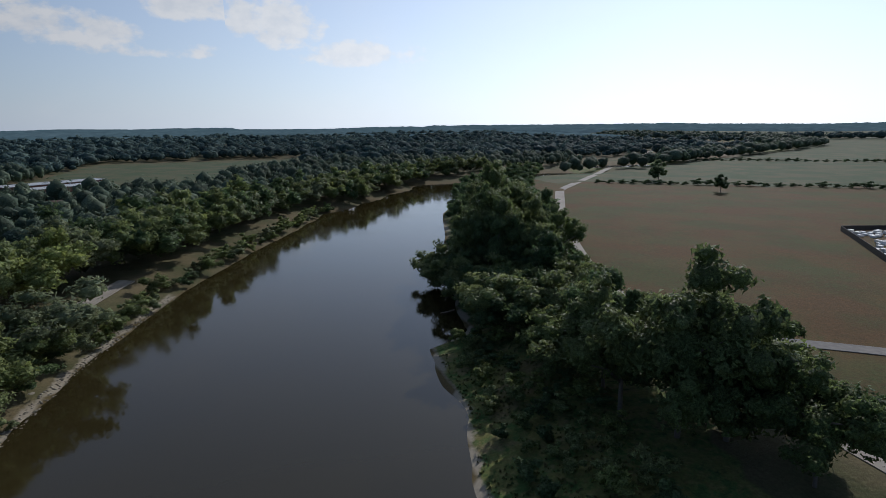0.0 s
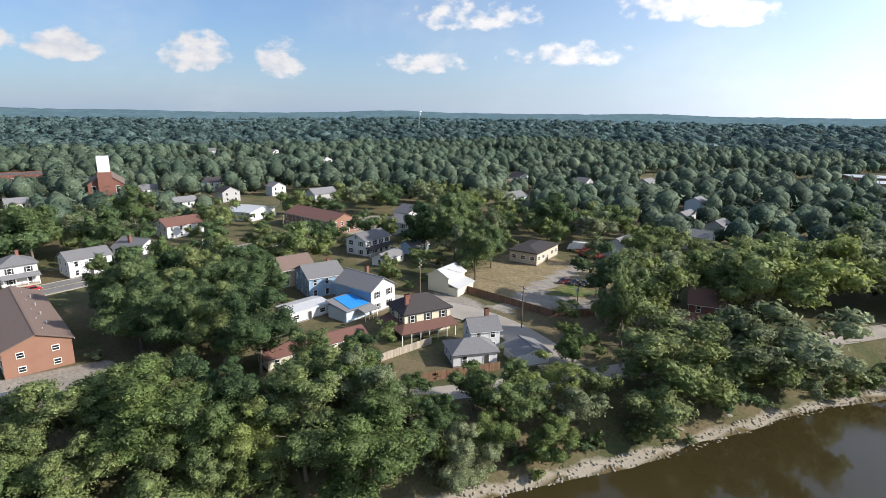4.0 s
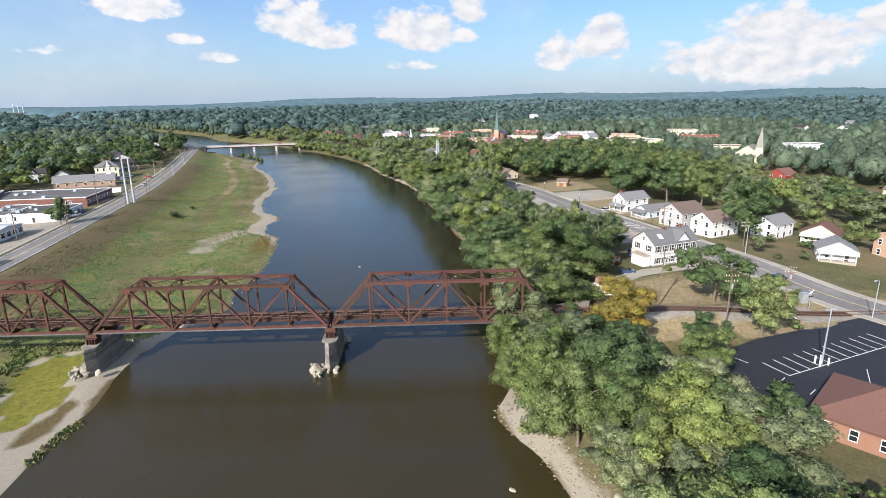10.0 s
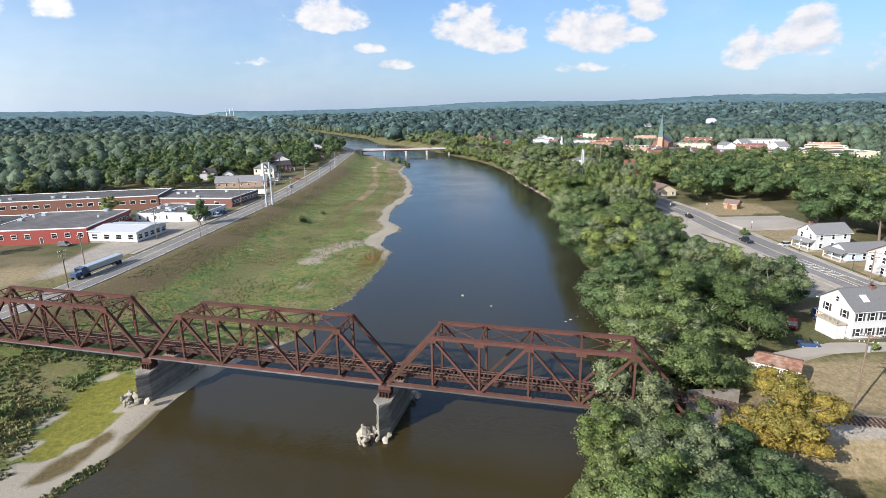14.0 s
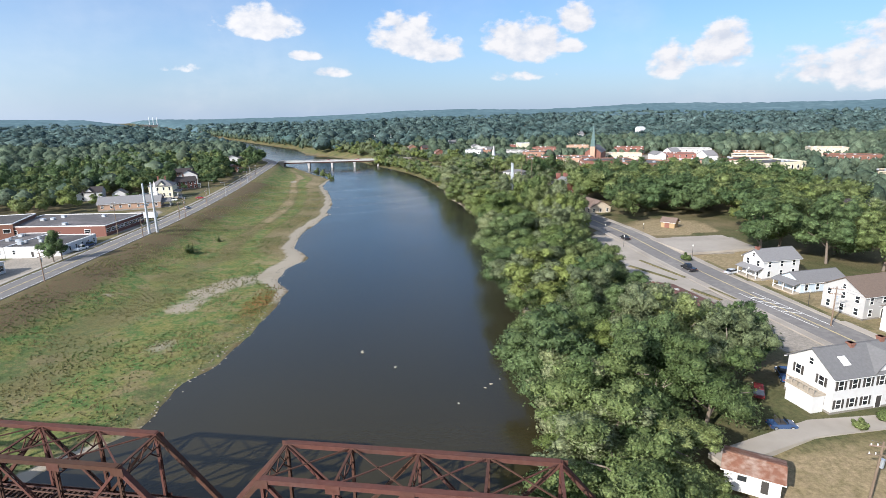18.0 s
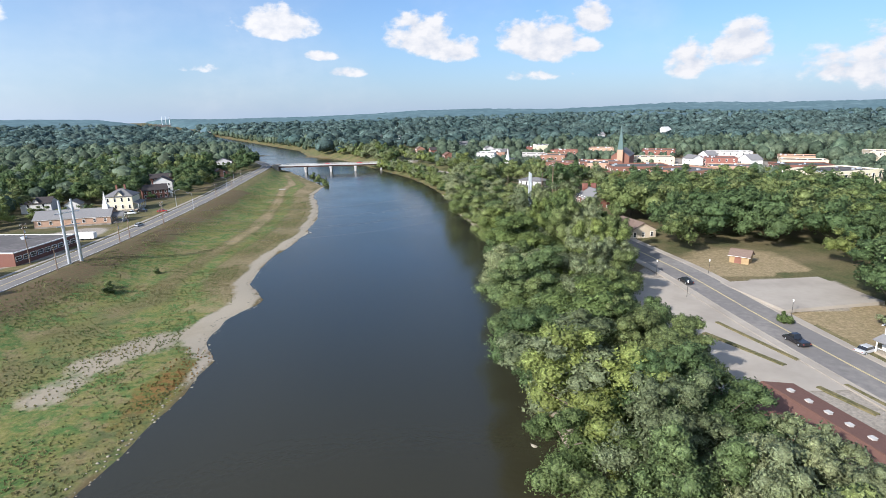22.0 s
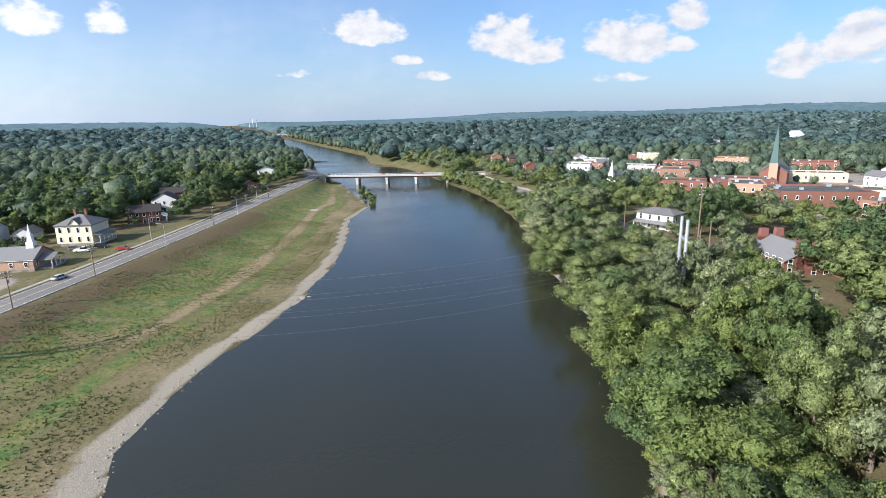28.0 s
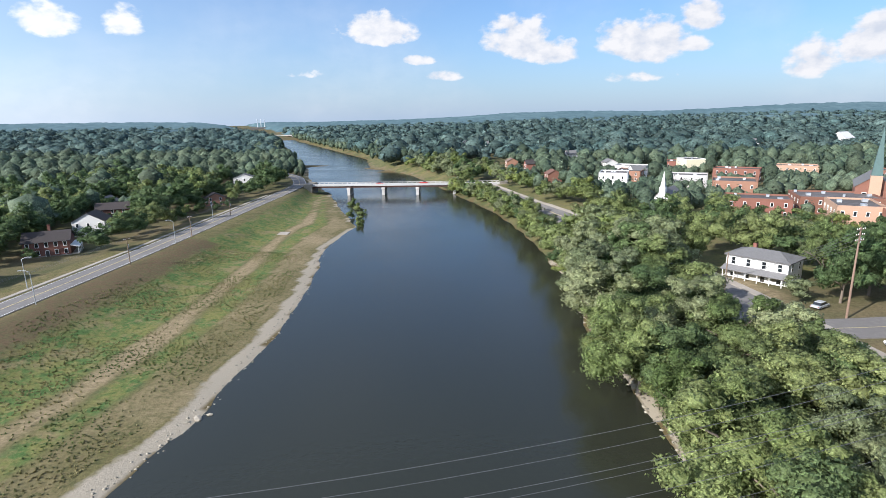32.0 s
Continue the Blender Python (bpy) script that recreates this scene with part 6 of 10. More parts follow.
house((-140, 343), (-127, 347), 10, "white farmhouse with a front porch", 5.4, 2.6, "along", WHITE, DSHINGLE, 2, gable=(0, 4, 2.4), group=HOUSES)
house((-124, 352), (-117, 354), 8, "small white gabled house", 3.2, 2.2, "across", WHITE, SHINGLE, 1, group=HOUSES)
house((-101, 388), (-89.5, 395.5), 9, "dark red brick house with white dormers", 5.4, 2.8, "along", DBRICK, DSHINGLE, 2, cols=5, chimney=[(0, 8, 10)], porch=("right", 2.4, 2.6, TRIM), group=HOUSES)
house((-112.5, 422), (-101, 426), 9, "white two-storey house with steep gables", 6.2, 3.4, "across", WHITE, DSHINGLE, 2, cols=3, group=HOUSES)
house((-130, 455), (-118, 462), 9, "brick house among tall trees", 5.4, 2.6, "along", BRICK, DSHINGLE, 2, group=HOUSES)
house((-136, 590), (-122, 595), 9, "white house with dark roof near the road bridge", 5.4, 2.8, "across", WHITE, SHINGLE, 2, group=HOUSES)
house((-102, 500), (-94, 506), 8, "orange brick house beside the road", 4.4, 2.4, "across", OBRICK, DSHINGLE, 2, group=HOUSES)
tr_ = thing("white_trailer", pose(-66.5, 277.5, zland(-66.5, 277.5), 0, 0, 3), "white box trailer parked behind the shop", "trailer")
part("body", Shape().box(-3.2, -1.2, 0.7, 3.2, 1.2, 3.0), TRIM, tr_)
for x in (-1.8, 1.8):
    part("wheel", Shape().tube([(x, -1.25, 0.4), (x, 1.25, 0.4)], 0.4, 12), TYRE, tr_)
# downstream town side
lb = house((140.6, 327.4), (143.3, 310.2), 13, "red brick library with white windows and grey roof", 4.6, 3.4, "along", BRICK, SHINGLE, 2, cols=6, name="library", category="library", base=8.0, win=(1.1, 1.9), door=False, shutter=None)
for cx0 in (-8.9, 7.5):
    part("gable_chimney", Shape().box(cx0, 3.2, 2, cx0 + 1.4, 5.4, 9.9).box(cx0, 7.6, 2, cx0 + 1.4, 9.8, 9.9).box(cx0, 3.2, 2, cx0 + 1.4, 9.8, 7.6), BRICK, lb, "tall red brick twin chimney")
house((154, 322), (156.5, 309), 8, "red brick library wing", 4.2, 1.8, "along", BRICK, SHINGLE, 1, name="library_wing", category="library", base=8.0, win=(1.1, 1.6))
house((137.2, 263), (140.2, 249.5), 10, "low house with a brown cross-gabled roof", 3.2, 2.6, "along", TAN, BSHINGLE, 1, gable=(2, 6, 2.4), group=HOUSES, base=7.8)
VIEWS.pop()
house((120.3, 377.6), (131, 367.6), 9, "white two-storey house with a columned porch", 6.2, 1.6, "hip", WHITE, SHINGLE, 2, cols=4, chimney=[(-3, 6, 8.8)], porch=("front", 2.4, 2.7, SHINGLE), group=HOUSES, base=7.9, win=(0.9, 1.8))
house((200, 343), (228, 355), 24, "tall orange-brick commercial block with arched windows", 11.5, 0, "flat", OBRICK, FLATROOF, 3, cols=7, name="brick_block", category="commercial building", parapet=True, win=(1.4, 2.4))
house((186, 412), (222.5, 408), 26, "red brick store with a flat roof", 8.5, 0, "flat", BRICK, FLATROOF, 2, cols=8, name="store", category="commercial building", parapet=True)
house((176, 438), (190, 434), 22, "pale brick store with a flat roof", 9.0, 0, "flat", TBRICK, FLATROOF, 2, cols=4, name="store", category="commercial building", parapet=True)
house((262, 361), (268, 338), 42, "long cream stone town hall with rows of windows", 10.5, 0, "flat", CREAM, FLATROOF, 2, cols=9, name="town_hall", category="public building", parapet=True, win=(1.3, 2.4))
r = random.Random(21)
rows_ = [(150, 470, 24, BRICK), (182, 478, 30, BRICK), (232, 452, 26, TAN), (262, 440, 28, TBRICK), (300, 425, 34, BRICK), (330, 470, 30, TAN), (160, 520, 20, OBRICK), (240, 530, 34, TAN), (285, 500, 26, BRICK), (150, 570, 22, GREYSIDE), (185, 600, 26, BRICK), (225, 610, 24, TBRICK),
         (270, 590, 30, BRICK), (320, 560, 36, GREYSIDE), (360, 520, 30, TBRICK), (390, 440, 40, BRICK), (420, 500, 30, TAN), (130, 640, 22, WHITE), (170, 680, 24, BRICK), (340, 330, 26, TAN), (380, 300, 30, WHITE), (110, 560, 16, WHITE), (125, 600, 16, OBRICK)]
for x, y, w, mt in rows_:
    d = r.uniform(14, 24)
    a = radians(-20 + r.uniform(-8, 8))
    h = r.uniform(4.5, 9)
    house((x, y), (x + w * math.cos(a), y + w * math.sin(a)), d, r.choice(["flat-roofed brick store of the town centre", "low commercial building of the town centre"]), h, 0, "flat", mt, FLATROOF, 2 if h > 6 else 1, name="store", category="commercial building", parapet=True, sides=1)
# along the main street
for x, y, w, h, mt in ((430, 60, 55, 5.5, CREAM), (520, 70, 40, 5, TAN), (330, 30, 26, 4.5, TAN), (360, 130, 30, 4.6, GREYSIDE), (300, 105, 24, 4.2, GREYSIDE), (420, 130, 30, 5, TAN), (500, 150, 24, 6, BRICK), (600, 95, 30, 6, BRICK), (560, 180, 24, 5, WHITE), (660, 190, 24, 7, TAN), (455, 10, 60, 5, DBRICK), (700, 90, 50, 12, BRICK)):
    house((x, y + w / 2), (x + 4, y - w / 2), 22, "flat-roofed shop beside the main street", h, 0, "flat", mt, FLATROOF, 2 if h > 5.8 else 1, name="shop", category="shop", parapet=True, sides=1)
# churches
bc = house((331, -35), (330, -51), 26, "red brick church with tall arched windows", 11, 6, "across", BRICK, BSHINGLE, 2, name="church", category="church", win=(1.6, 3.6), cols=3, sides=1)
tw = part("tower", Shape().box(-3.2, -2.5, -1, 3.2, 3.5, 17.5), BRICK, bc)
part("belfry", Shape().box(-2.7, -2.0, 17.5, 2.7, 3.0, 25.5), TRIM, tw, "white wooden belfry")
sc = house((315, 278), (324, 267), 18, "tan stone church with a slender spire", 6.5, 5, "across", TAN, SPIRE, 1, name="church", category="church", win=(1.4, 4), sides=1)
tw = part("tower", Shape().box(5.0, -2.2, -1, 9.4, 2.2, 10.5), TAN, sc)
part("spire", Shape().add([(4.9, -2.3, 10.5), (9.5, -2.3, 10.5), (9.5, 2.3, 10.5), (4.9, 2.3, 10.5), (7.2, 0, 24.5)], [(0, 1, 4), (1, 2, 4), (2, 3, 4), (3, 0, 4), (3, 2, 1, 0)]), SPIRE, tw, "pale slate spire")
gc = house((210, 492), (222, 486), 30, "red brick church with a tall green copper spire", 10, 5, "across", BRICK, SHINGLE, 1, name="church", category="church", win=(1.4, 4), sides=1)
tw = part("tower", Shape().box(-2.1, -3.0, -1, 2.1, 1.2, 15), TBRICK, gc)
part("spire", Shape().add([(-2.0, -2.9, 15), (2.0, -2.9, 15), (2.0, 1.1, 15), (-2.0, 1.1, 15), (0, -0.9, 36)], [(0, 1, 4), (1, 2, 4), (2, 3, 4), (3, 0, 4), (3, 2, 1, 0)]), COPPER, tw, "green copper spire")
wc = house((124, 482), (131, 478), 16, "white wooden church with a small steeple", 6, 4, "across", WHITE, SHINGLE, 1, name="church", category="church", win=(1.2, 3), sides=1)
VIEWS.pop()
tw = part("tower", Shape().box(-1.3, -1.3, -1, 1.3, 1.3, 11), WHITE, wc)
part("spire", Shape().add([(-1.0, -1.0, 11), (1.0, -1.0, 11), (1.0, 1.0, 11), (-1.0, 1.0, 11), (0, 0, 18)], [(0, 1, 4), (1, 2, 4), (2, 3, 4), (3, 0, 4), (3, 2, 1, 0)]), WHITE, tw)
# water towers
for x, y, top_, rr, leg in ((834, 521, 59, 17, True), (2300, -1420, 66, 8, False)):
    z = zland(x, y)
    t = thing("water_tower", pose(x, y, z), "white steel water tower above the trees", "water tower")
    bm = bmesh.new()
    bmesh.ops.create_uvsphere(bm, u_segments=20, v_segments=10, radius=rr)
    for v in bm.verts:
        v.co.z = v.co.z * (0.62 if v.co.z > 0 else 0.35) + top_ - z - rr * 0.62
    me = bpy.data.meshes.new("tank")
    bm.to_mesh(me)
    bm.free()
    me.materials.append(TRIM)
    part("tank", me, None, t)
    if leg:
        for k in range(8):
            a = k * math.pi / 4
            part("leg", Shape().bar((rr * 0.85 * math.cos(a), rr * 0.85 * math.sin(a), -2), (rr * 0.85 * math.cos(a), rr * 0.85 * math.sin(a), top_ - z - rr * 0.7), 1.0), TRIM, t)
    part("column", Shape().tube([(0, 0, -2), (0, 0, top_ - z - rr)], 1.6 if leg else 2.2, 10), TRIM, t)
# houses and halls further back in the town: front corner, width, depth, eave, walls, roof, turned
BACK_TOWN = [(344, -60, 9, 8, 5.6, WHITE, SHINGLE, 0), (302, -71, 11, 8, 3.4, WHITE, SHINGLE, 0), (358, -97, 12, 9, 6.0, WHITE, DSHINGLE, 0), (322, -126, 9, 8, 5.4, WHITE, SHINGLE, 1), (287, -139, 15, 10, 4.6, GREYSIDE, SHINGLE, 0), (600, -208, 12, 9, 5.6, WHITE, SHINGLE, 1),
             (660, -154, 11, 9, 5.6, WHITE, SHINGLE, 0), (486, -221, 11, 9, 5.6, WHITE, DSHINGLE, 1), (205, -151, 11, 9, 5.6, WHITE, SHINGLE, 1), (290, -290, 11, 9, 6.0, WHITE, DSHINGLE, 1), (220, -224, 13, 9, 5.4, PALEBLUE, SHINGLE, 0), (248, -311, 10, 9, 5.4, GREYSIDE, SHINGLE, 1),
             (238, -363, 14, 8, 3.4, WHITE, SHINGLE, 0), (324, -508, 14, 9, 4.6, WHITE, DSHINGLE, 1), (281, -475, 12, 9, 5.6, WHITE, SHINGLE, 0), (154, -293, 9, 9, 6.2, PALEBLUE, SHINGLE, 0), (147, -269, 12, 6, 3.0, WHITE, SHINGLE, 0), (108, -222, 8, 9, 5.2, WHITE, SHINGLE, 1), (117, -249, 10, 8, 5.0, GREYSIDE, SHINGLE, 0),
             (115, -187, 9, 10, 4.4, WHITE, SHINGLE, 0), (152, -204, 9, 9, 5.0, GREYSIDE, BSHINGLE, 1), (160, -127, 8, 6, 3.0, PALEBLUE, SHINGLE, 0), (266, 197, 10, 9, 5.6, REDPAINT, RSHINGLE, 1), (284, 150, 13, 10, 4.0, TAN, BSHINGLE, 0), (300, 136, 26, 12, 4.6, WHITE, WTIN, 0), (400, 146, 14, 10, 5.0, WHITE, SHINGLE, 0),
             (350, 102, 18, 14, 5.0, WHITE, WTIN, 0), (632, 554, 16, 10, 5.6, WHITE, DSHINGLE, 0), (660, 515, 12, 10, 5.6, WHITE, SHINGLE, 1), (790, 620, 14, 10, 6.0, WHITE, SHINGLE, 0), (536, 135, 16, 12, 6.0, WHITE, SHINGLE, 0), (458, 94, 18, 12, 5.4, WHITE, SHINGLE, 1), (318, -2, 9, 8, 5.4, CREAM, SHINGLE, 0), (312, -96, 10, 9, 5.6, GREYSIDE, DSHINGLE, 1),
             (302, 541, 12, 10, 6.0, WHITE, SHINGLE, 1), (316, 503, 14, 11, 5.0, WHITE, SHINGLE, 1), (273, 507, 12, 10, 6.2, WHITE, SHINGLE, 0), (50, 708, 11, 9, 5.4, OBRICK, BSHINGLE, 0), (66, 680, 11, 9, 5.4, BRICK, DSHINGLE, 1), (80, 596, 10, 9, 6.0, BRICK, RSHINGLE, 0), (104, 782, 12, 10, 6.0, WHITE, SHINGLE, 1), (127, 682, 11, 9, 6.0, WHITE, SHINGLE, 0),
             (136, 616, 10, 9, 6.2, WHITE, SHINGLE, 1), (180, 668, 16, 14, 9.5, CREAM, FLATROOF, 0), (334, 970, 16, 11, 6.0, WHITE, SHINGLE, 1), (457, 1020, 26, 12, 8.5, WHITE, WTIN, 1), (-28, 1066, 14, 10, 6.0, WHITE, SHINGLE, 0), (4, 1005, 14, 10, 6.0, WHITE, SHINGLE, 1)]
for x, y, w, d, h, wl, rf, turned in BACK_TOWN:
    a = radians(-78)
    kind = "flat" if rf is FLATROOF else "across" if turned else "along"
    tone = {id(WHITE): "white", id(CREAM): "cream", id(GREYSIDE): "grey", id(PALEBLUE): "pale blue", id(BRICK): "red brick", id(OBRICK): "orange brick", id(REDPAINT): "red", id(TAN): "tan"}[id(wl)]
    top_ = {id(SHINGLE): "grey shingle roof", id(DSHINGLE): "dark shingle roof", id(BSHINGLE): "brown shingle roof", id(RSHINGLE): "red-brown roof", id(WTIN): "white metal roof", id(FLATROOF): "flat felt roof"}[id(rf)]
    house((x, y), (x + w * math.cos(a), y + w * math.sin(a)), d, f"{tone} {'two-storey' if h > 5 else 'low'} house with a {top_} in the town", h, 0 if kind == "flat" else 0.27 * (w if turned else d), kind, wl, rf, 2 if h > 5 else 1, cols=2, sides=0, group="houses among the trees", foundation=False)
# far simple houses between the trees
r = random.Random(77)
cand = []
for i in range(900):
    x, y = r.uniform(60, 520), r.uniform(-520, 330)
    if i % 3 == 0:
        x, y = r.uniform(-420, -125), r.uniform(150, 640)
    cand.append((x, y))
placed = 0
KEEP = [TOWN_STREET, MAIN_STREET, ALLEY, CROSS_STREET, LEVEE_ROAD, TRACK]
for x, y in cand:
    if placed >= 62:
        break
    xa, ya = np.array([x]), np.array([y])
    if min(path_dist(xa, ya, k)[0] for k in KEEP) < 14 or x < float(ytable(BANK_TOWN, y)) + 60 and x > 0 or any(math.hypot(x - fx, y - fy) < fr + 12 for fx, fy, fr in FOOT):
        continue
    if in_poly(xa, ya, LOT)[0] or in_poly(xa, ya, BIG_YARD)[0] or (140 < x < 180 and 165 < y < 230) or (y < -400 and x < 110):
        continue
    a = radians(-75 + r.choice((0, 90)) + r.uniform(-4, 4))
    w = r.uniform(8, 11)
    wl, lab = r.choice([(WHITE, "white"), (WHITE, "white"), (GREYSIDE, "grey"), (CREAM, "cream"), (PALEBLUE, "pale blue"), (BRICK, "brick")])
    rf, rl = r.choice([(SHINGLE, "grey"), (SHINGLE, "grey"), (BSHINGLE, "brown"), (DSHINGLE, "dark")])
    house((x, y), (x + w * math.cos(a), y + w * math.sin(a)), r.uniform(8, 10), f"{lab} house with a {rl} gabled roof among trees", r.choice((3.2, 5.4, 5.6)), 2.5, r.choice(("along", "across")), wl, rf, 2, cols=2, sides=0, group="houses among the trees", foundation=False)
    VIEWS.pop()
    placed += 1

# ---- trees ----
def leaf_crown(seed, h, rad, leaves, size, shape="round"):
    """Crown of leaf sprays on lumps round a few heavy boughs; the foot of the trunk is at 0."""
    r = np.random.RandomState(seed)
    lumps = []
    z0 = h * (0.20 if shape != "bush" else 0.02)
    boughs, twigs = (7, 7) if leaves > 4000 else (5, 5) if leaves > 1000 else (4, 2)
    tall = r.uniform(0.8, 1.25)
    for i in range(boughs):
        f = (i + 0.5) / boughs
        a = i * 2.4 + r.uniform(-0.6, 0.6)
        out = rad * (0.30 + 0.42 * math.sin(math.pi * min(1, 0.18 + 0.76 * f))) * r.uniform(0.6, 1.15) / tall ** 0.5
        big = rad * r.uniform(0.34, 0.50) * (1.06 - 0.35 * f)
        bx, by, bz = math.cos(a) * out, math.sin(a) * out, z0 + (h - z0) * (0.16 + 0.70 * f * r.uniform(0.88, 1.08))
        lumps.append((bx, by, bz, big * 0.80))
        for _ in range(twigs):
            d = r.normal(size=3)
            d[2] = abs(d[2]) * 0.8 - 0.12
            d /= np.linalg.norm(d)
            k = r.uniform(0.55, 1.05)
            lumps.append((bx + d[0] * big * k, by + d[1] * big * k, bz + d[2] * big * k, big * r.uniform(0.30, 0.58)))
    lumps.append((0, 0, z0 + (h - z0) * 0.42, rad * 0.50))
    L = np.array(lumps)
    wts = L[:, 3] ** 2
    k = r.choice(len(L), leaves, p=wts / wts.sum())
    d = r.normal(size=(leaves, 3))
    d[:, 2] += 0.35
    d /= np.linalg.norm(d, axis=1)[:, None]
    sq = np.array([1, 1, 0.85])
    stray = np.where(r.uniform(0, 1, leaves) < 0.12, r.uniform(1.0, 1.5, leaves), r.uniform(0.86, 1.10, leaves))
    c = L[k, :3] + d * (L[k, 3] * stray)[:, None] * sq
    nrm = d + r.normal(size=(leaves, 3)) * 0.7 + np.array([0, 0, 0.3])
    nrm /= np.linalg.norm(nrm, axis=1)[:, None]
    t = np.cross(nrm, r.normal(size=(leaves, 3)))
    t /= np.linalg.norm(t, axis=1)[:, None]
    b = np.cross(nrm, t)
    s = size * r.uniform(0.6, 1.4, leaves)[:, None]
    vs = np.stack([c - t * s, c + t * s * 0.75 + b * s * 0.52, c + t * s * 0.6 - b * s * 0.62 - nrm * s * 0.25], 1).reshape(-1, 3)
    fs = np.arange(leaves * 3).reshape(-1, 3)
    whole = c - np.array([0, 0, h * 0.5])
    whole /= np.linalg.norm(whole, axis=1)[:, None] + 1e-6
    puff = d * 0.7 + whole * 0.3 + r.normal(size=(leaves, 3)) * 0.12
    return vs, fs, L, np.repeat(puff, 3, 0), np.repeat(r.uniform(0, 1, len(L))[k], 3)


def ico(sub):
    bm = bmesh.new()
    bmesh.ops.create_icosphere(bm, subdivisions=sub, radius=1)
    bm.verts.ensure_lookup_table()
    v = np.array([p.co[:] for p in bm.verts])
    f = np.array([[q.index for q in p.verts] for p in bm.faces])
    bm.free()
    return v, f


ICO1, ICO2 = ico(1), ico(2)
ICO0 = (ICO1[0][:12], np.array([[0, 1, 2], [1, 0, 5], [0, 2, 3], [0, 3, 4], [0, 4, 5], [1, 5, 10], [2, 1, 6], [3, 2, 7], [4, 3, 8], [5, 4, 9], [1, 10, 6], [2, 6, 7], [3, 7, 8], [4, 8, 9], [5, 9, 10], [6, 10, 11], [7, 6, 11], [8, 7, 11], [9, 8, 11], [10, 9, 11]]))


def mesh_from(name, verts, quads, tris, mats, second_from=None, puff=None, clump=None):
    me = bpy.data.meshes.new(name)
    me.vertices.add(len(verts))
    me.vertices.foreach_set("co", np.asarray(verts, dtype=np.float32).ravel())
    nq, ntr = len(quads), len(tris)
    loops = np.concatenate([np.asarray(quads, dtype=np.int32).ravel(), np.asarray(tris, dtype=np.int32).ravel()])
    me.loops.add(len(loops))
    me.loops.foreach_set("vertex_index", loops)
    me.polygons.add(nq + ntr)
    me.polygons.foreach_set("loop_start", np.concatenate([np.arange(nq) * 4, nq * 4 + np.arange(ntr) * 3]).astype(np.int32))
    me.polygons.foreach_set("loop_total", np.concatenate([np.full(nq, 4), np.full(ntr, 3)]).astype(np.int32))
    for m in mats:
        me.materials.append(m)
    if second_from is not None:
        mi = np.zeros(nq + ntr, dtype=np.int32)
        mi[second_from:] = 1
        me.polygons.foreach_set("material_index", mi)
    if puff is not None:
        me.attributes.new("puff", "FLOAT_VECTOR", "POINT").data.foreach_set("vector", np.asarray(puff, dtype=np.float32).ravel())
        me.attributes.new("clump", "FLOAT", "POINT").data.foreach_set("value", np.asarray(clump, dtype=np.float32).ravel())
    me.update()
    return me


def crown_geometry(seed, h, rad, leaves, size, shape="round"):
    """Vertices, triangles, how many of the triangles are leaves, outward directions and bough tones."""
    vs, fs, L, puff, tone = leaf_crown(seed, h, rad, leaves, size, shape)
    cv, cf = [vs], [fs]
    if leaves < 1300:
        L = L[L[:, 3] >= np.sort(L[:, 3])[-5 if leaves < 500 else -12]]
    for i, (x, y, z, q) in enumerate(L):
        cf.append(ICO0[1] + len(vs) + i * len(ICO0[0]))
        cv.append(ICO0[0] * q * 0.80 * np.array([1, 1, 0.85]) + (x, y, z))
    extra = len(L) * len(ICO0[0])
    return np.concatenate(cv), np.concatenate(cf), len(fs), np.concatenate([puff, np.tile(ICO0[0], (len(L), 1))]), np.concatenate([tone, np.full(extra, 0.5)])


def crown_mesh(geo, material):
    return mesh_from("crown", geo[0], np.zeros((0, 4), int), geo[1], [material], None, geo[3], geo[4])


def trunk_mesh(seed, h, rad, material):
    r = random.Random(seed)
    s = Shape()
    bend = Vector((r.uniform(-0.5, 0.5), r.uniform(-0.5, 0.5), 0))
    top = Vector((0, 0, h * 0.62)) + bend
    s.tube([(0, 0, -0.6), (0, 0, 0.6), Vector((0, 0, h * 0.3)) + bend * 0.4, top], [0.026 * h, 0.018 * h, 0.014 * h, 0.006 * h], 7)
    for i in range(5):
        a = i * 2.2 + r.random()
        base = Vector((0, 0, h * (0.24 + 0.07 * i))) + bend * 0.4
        tip = base + Vector((math.cos(a) * rad * 0.7, math.sin(a) * rad * 0.7, h * r.uniform(0.14, 0.28)))
        s.tube([base, base.lerp(tip, 0.5) + Vector((0, 0, 0.4)), tip], [0.010 * h, 0.007 * h, 0.003 * h], 5)
    return s.mesh("trunk", material, True)


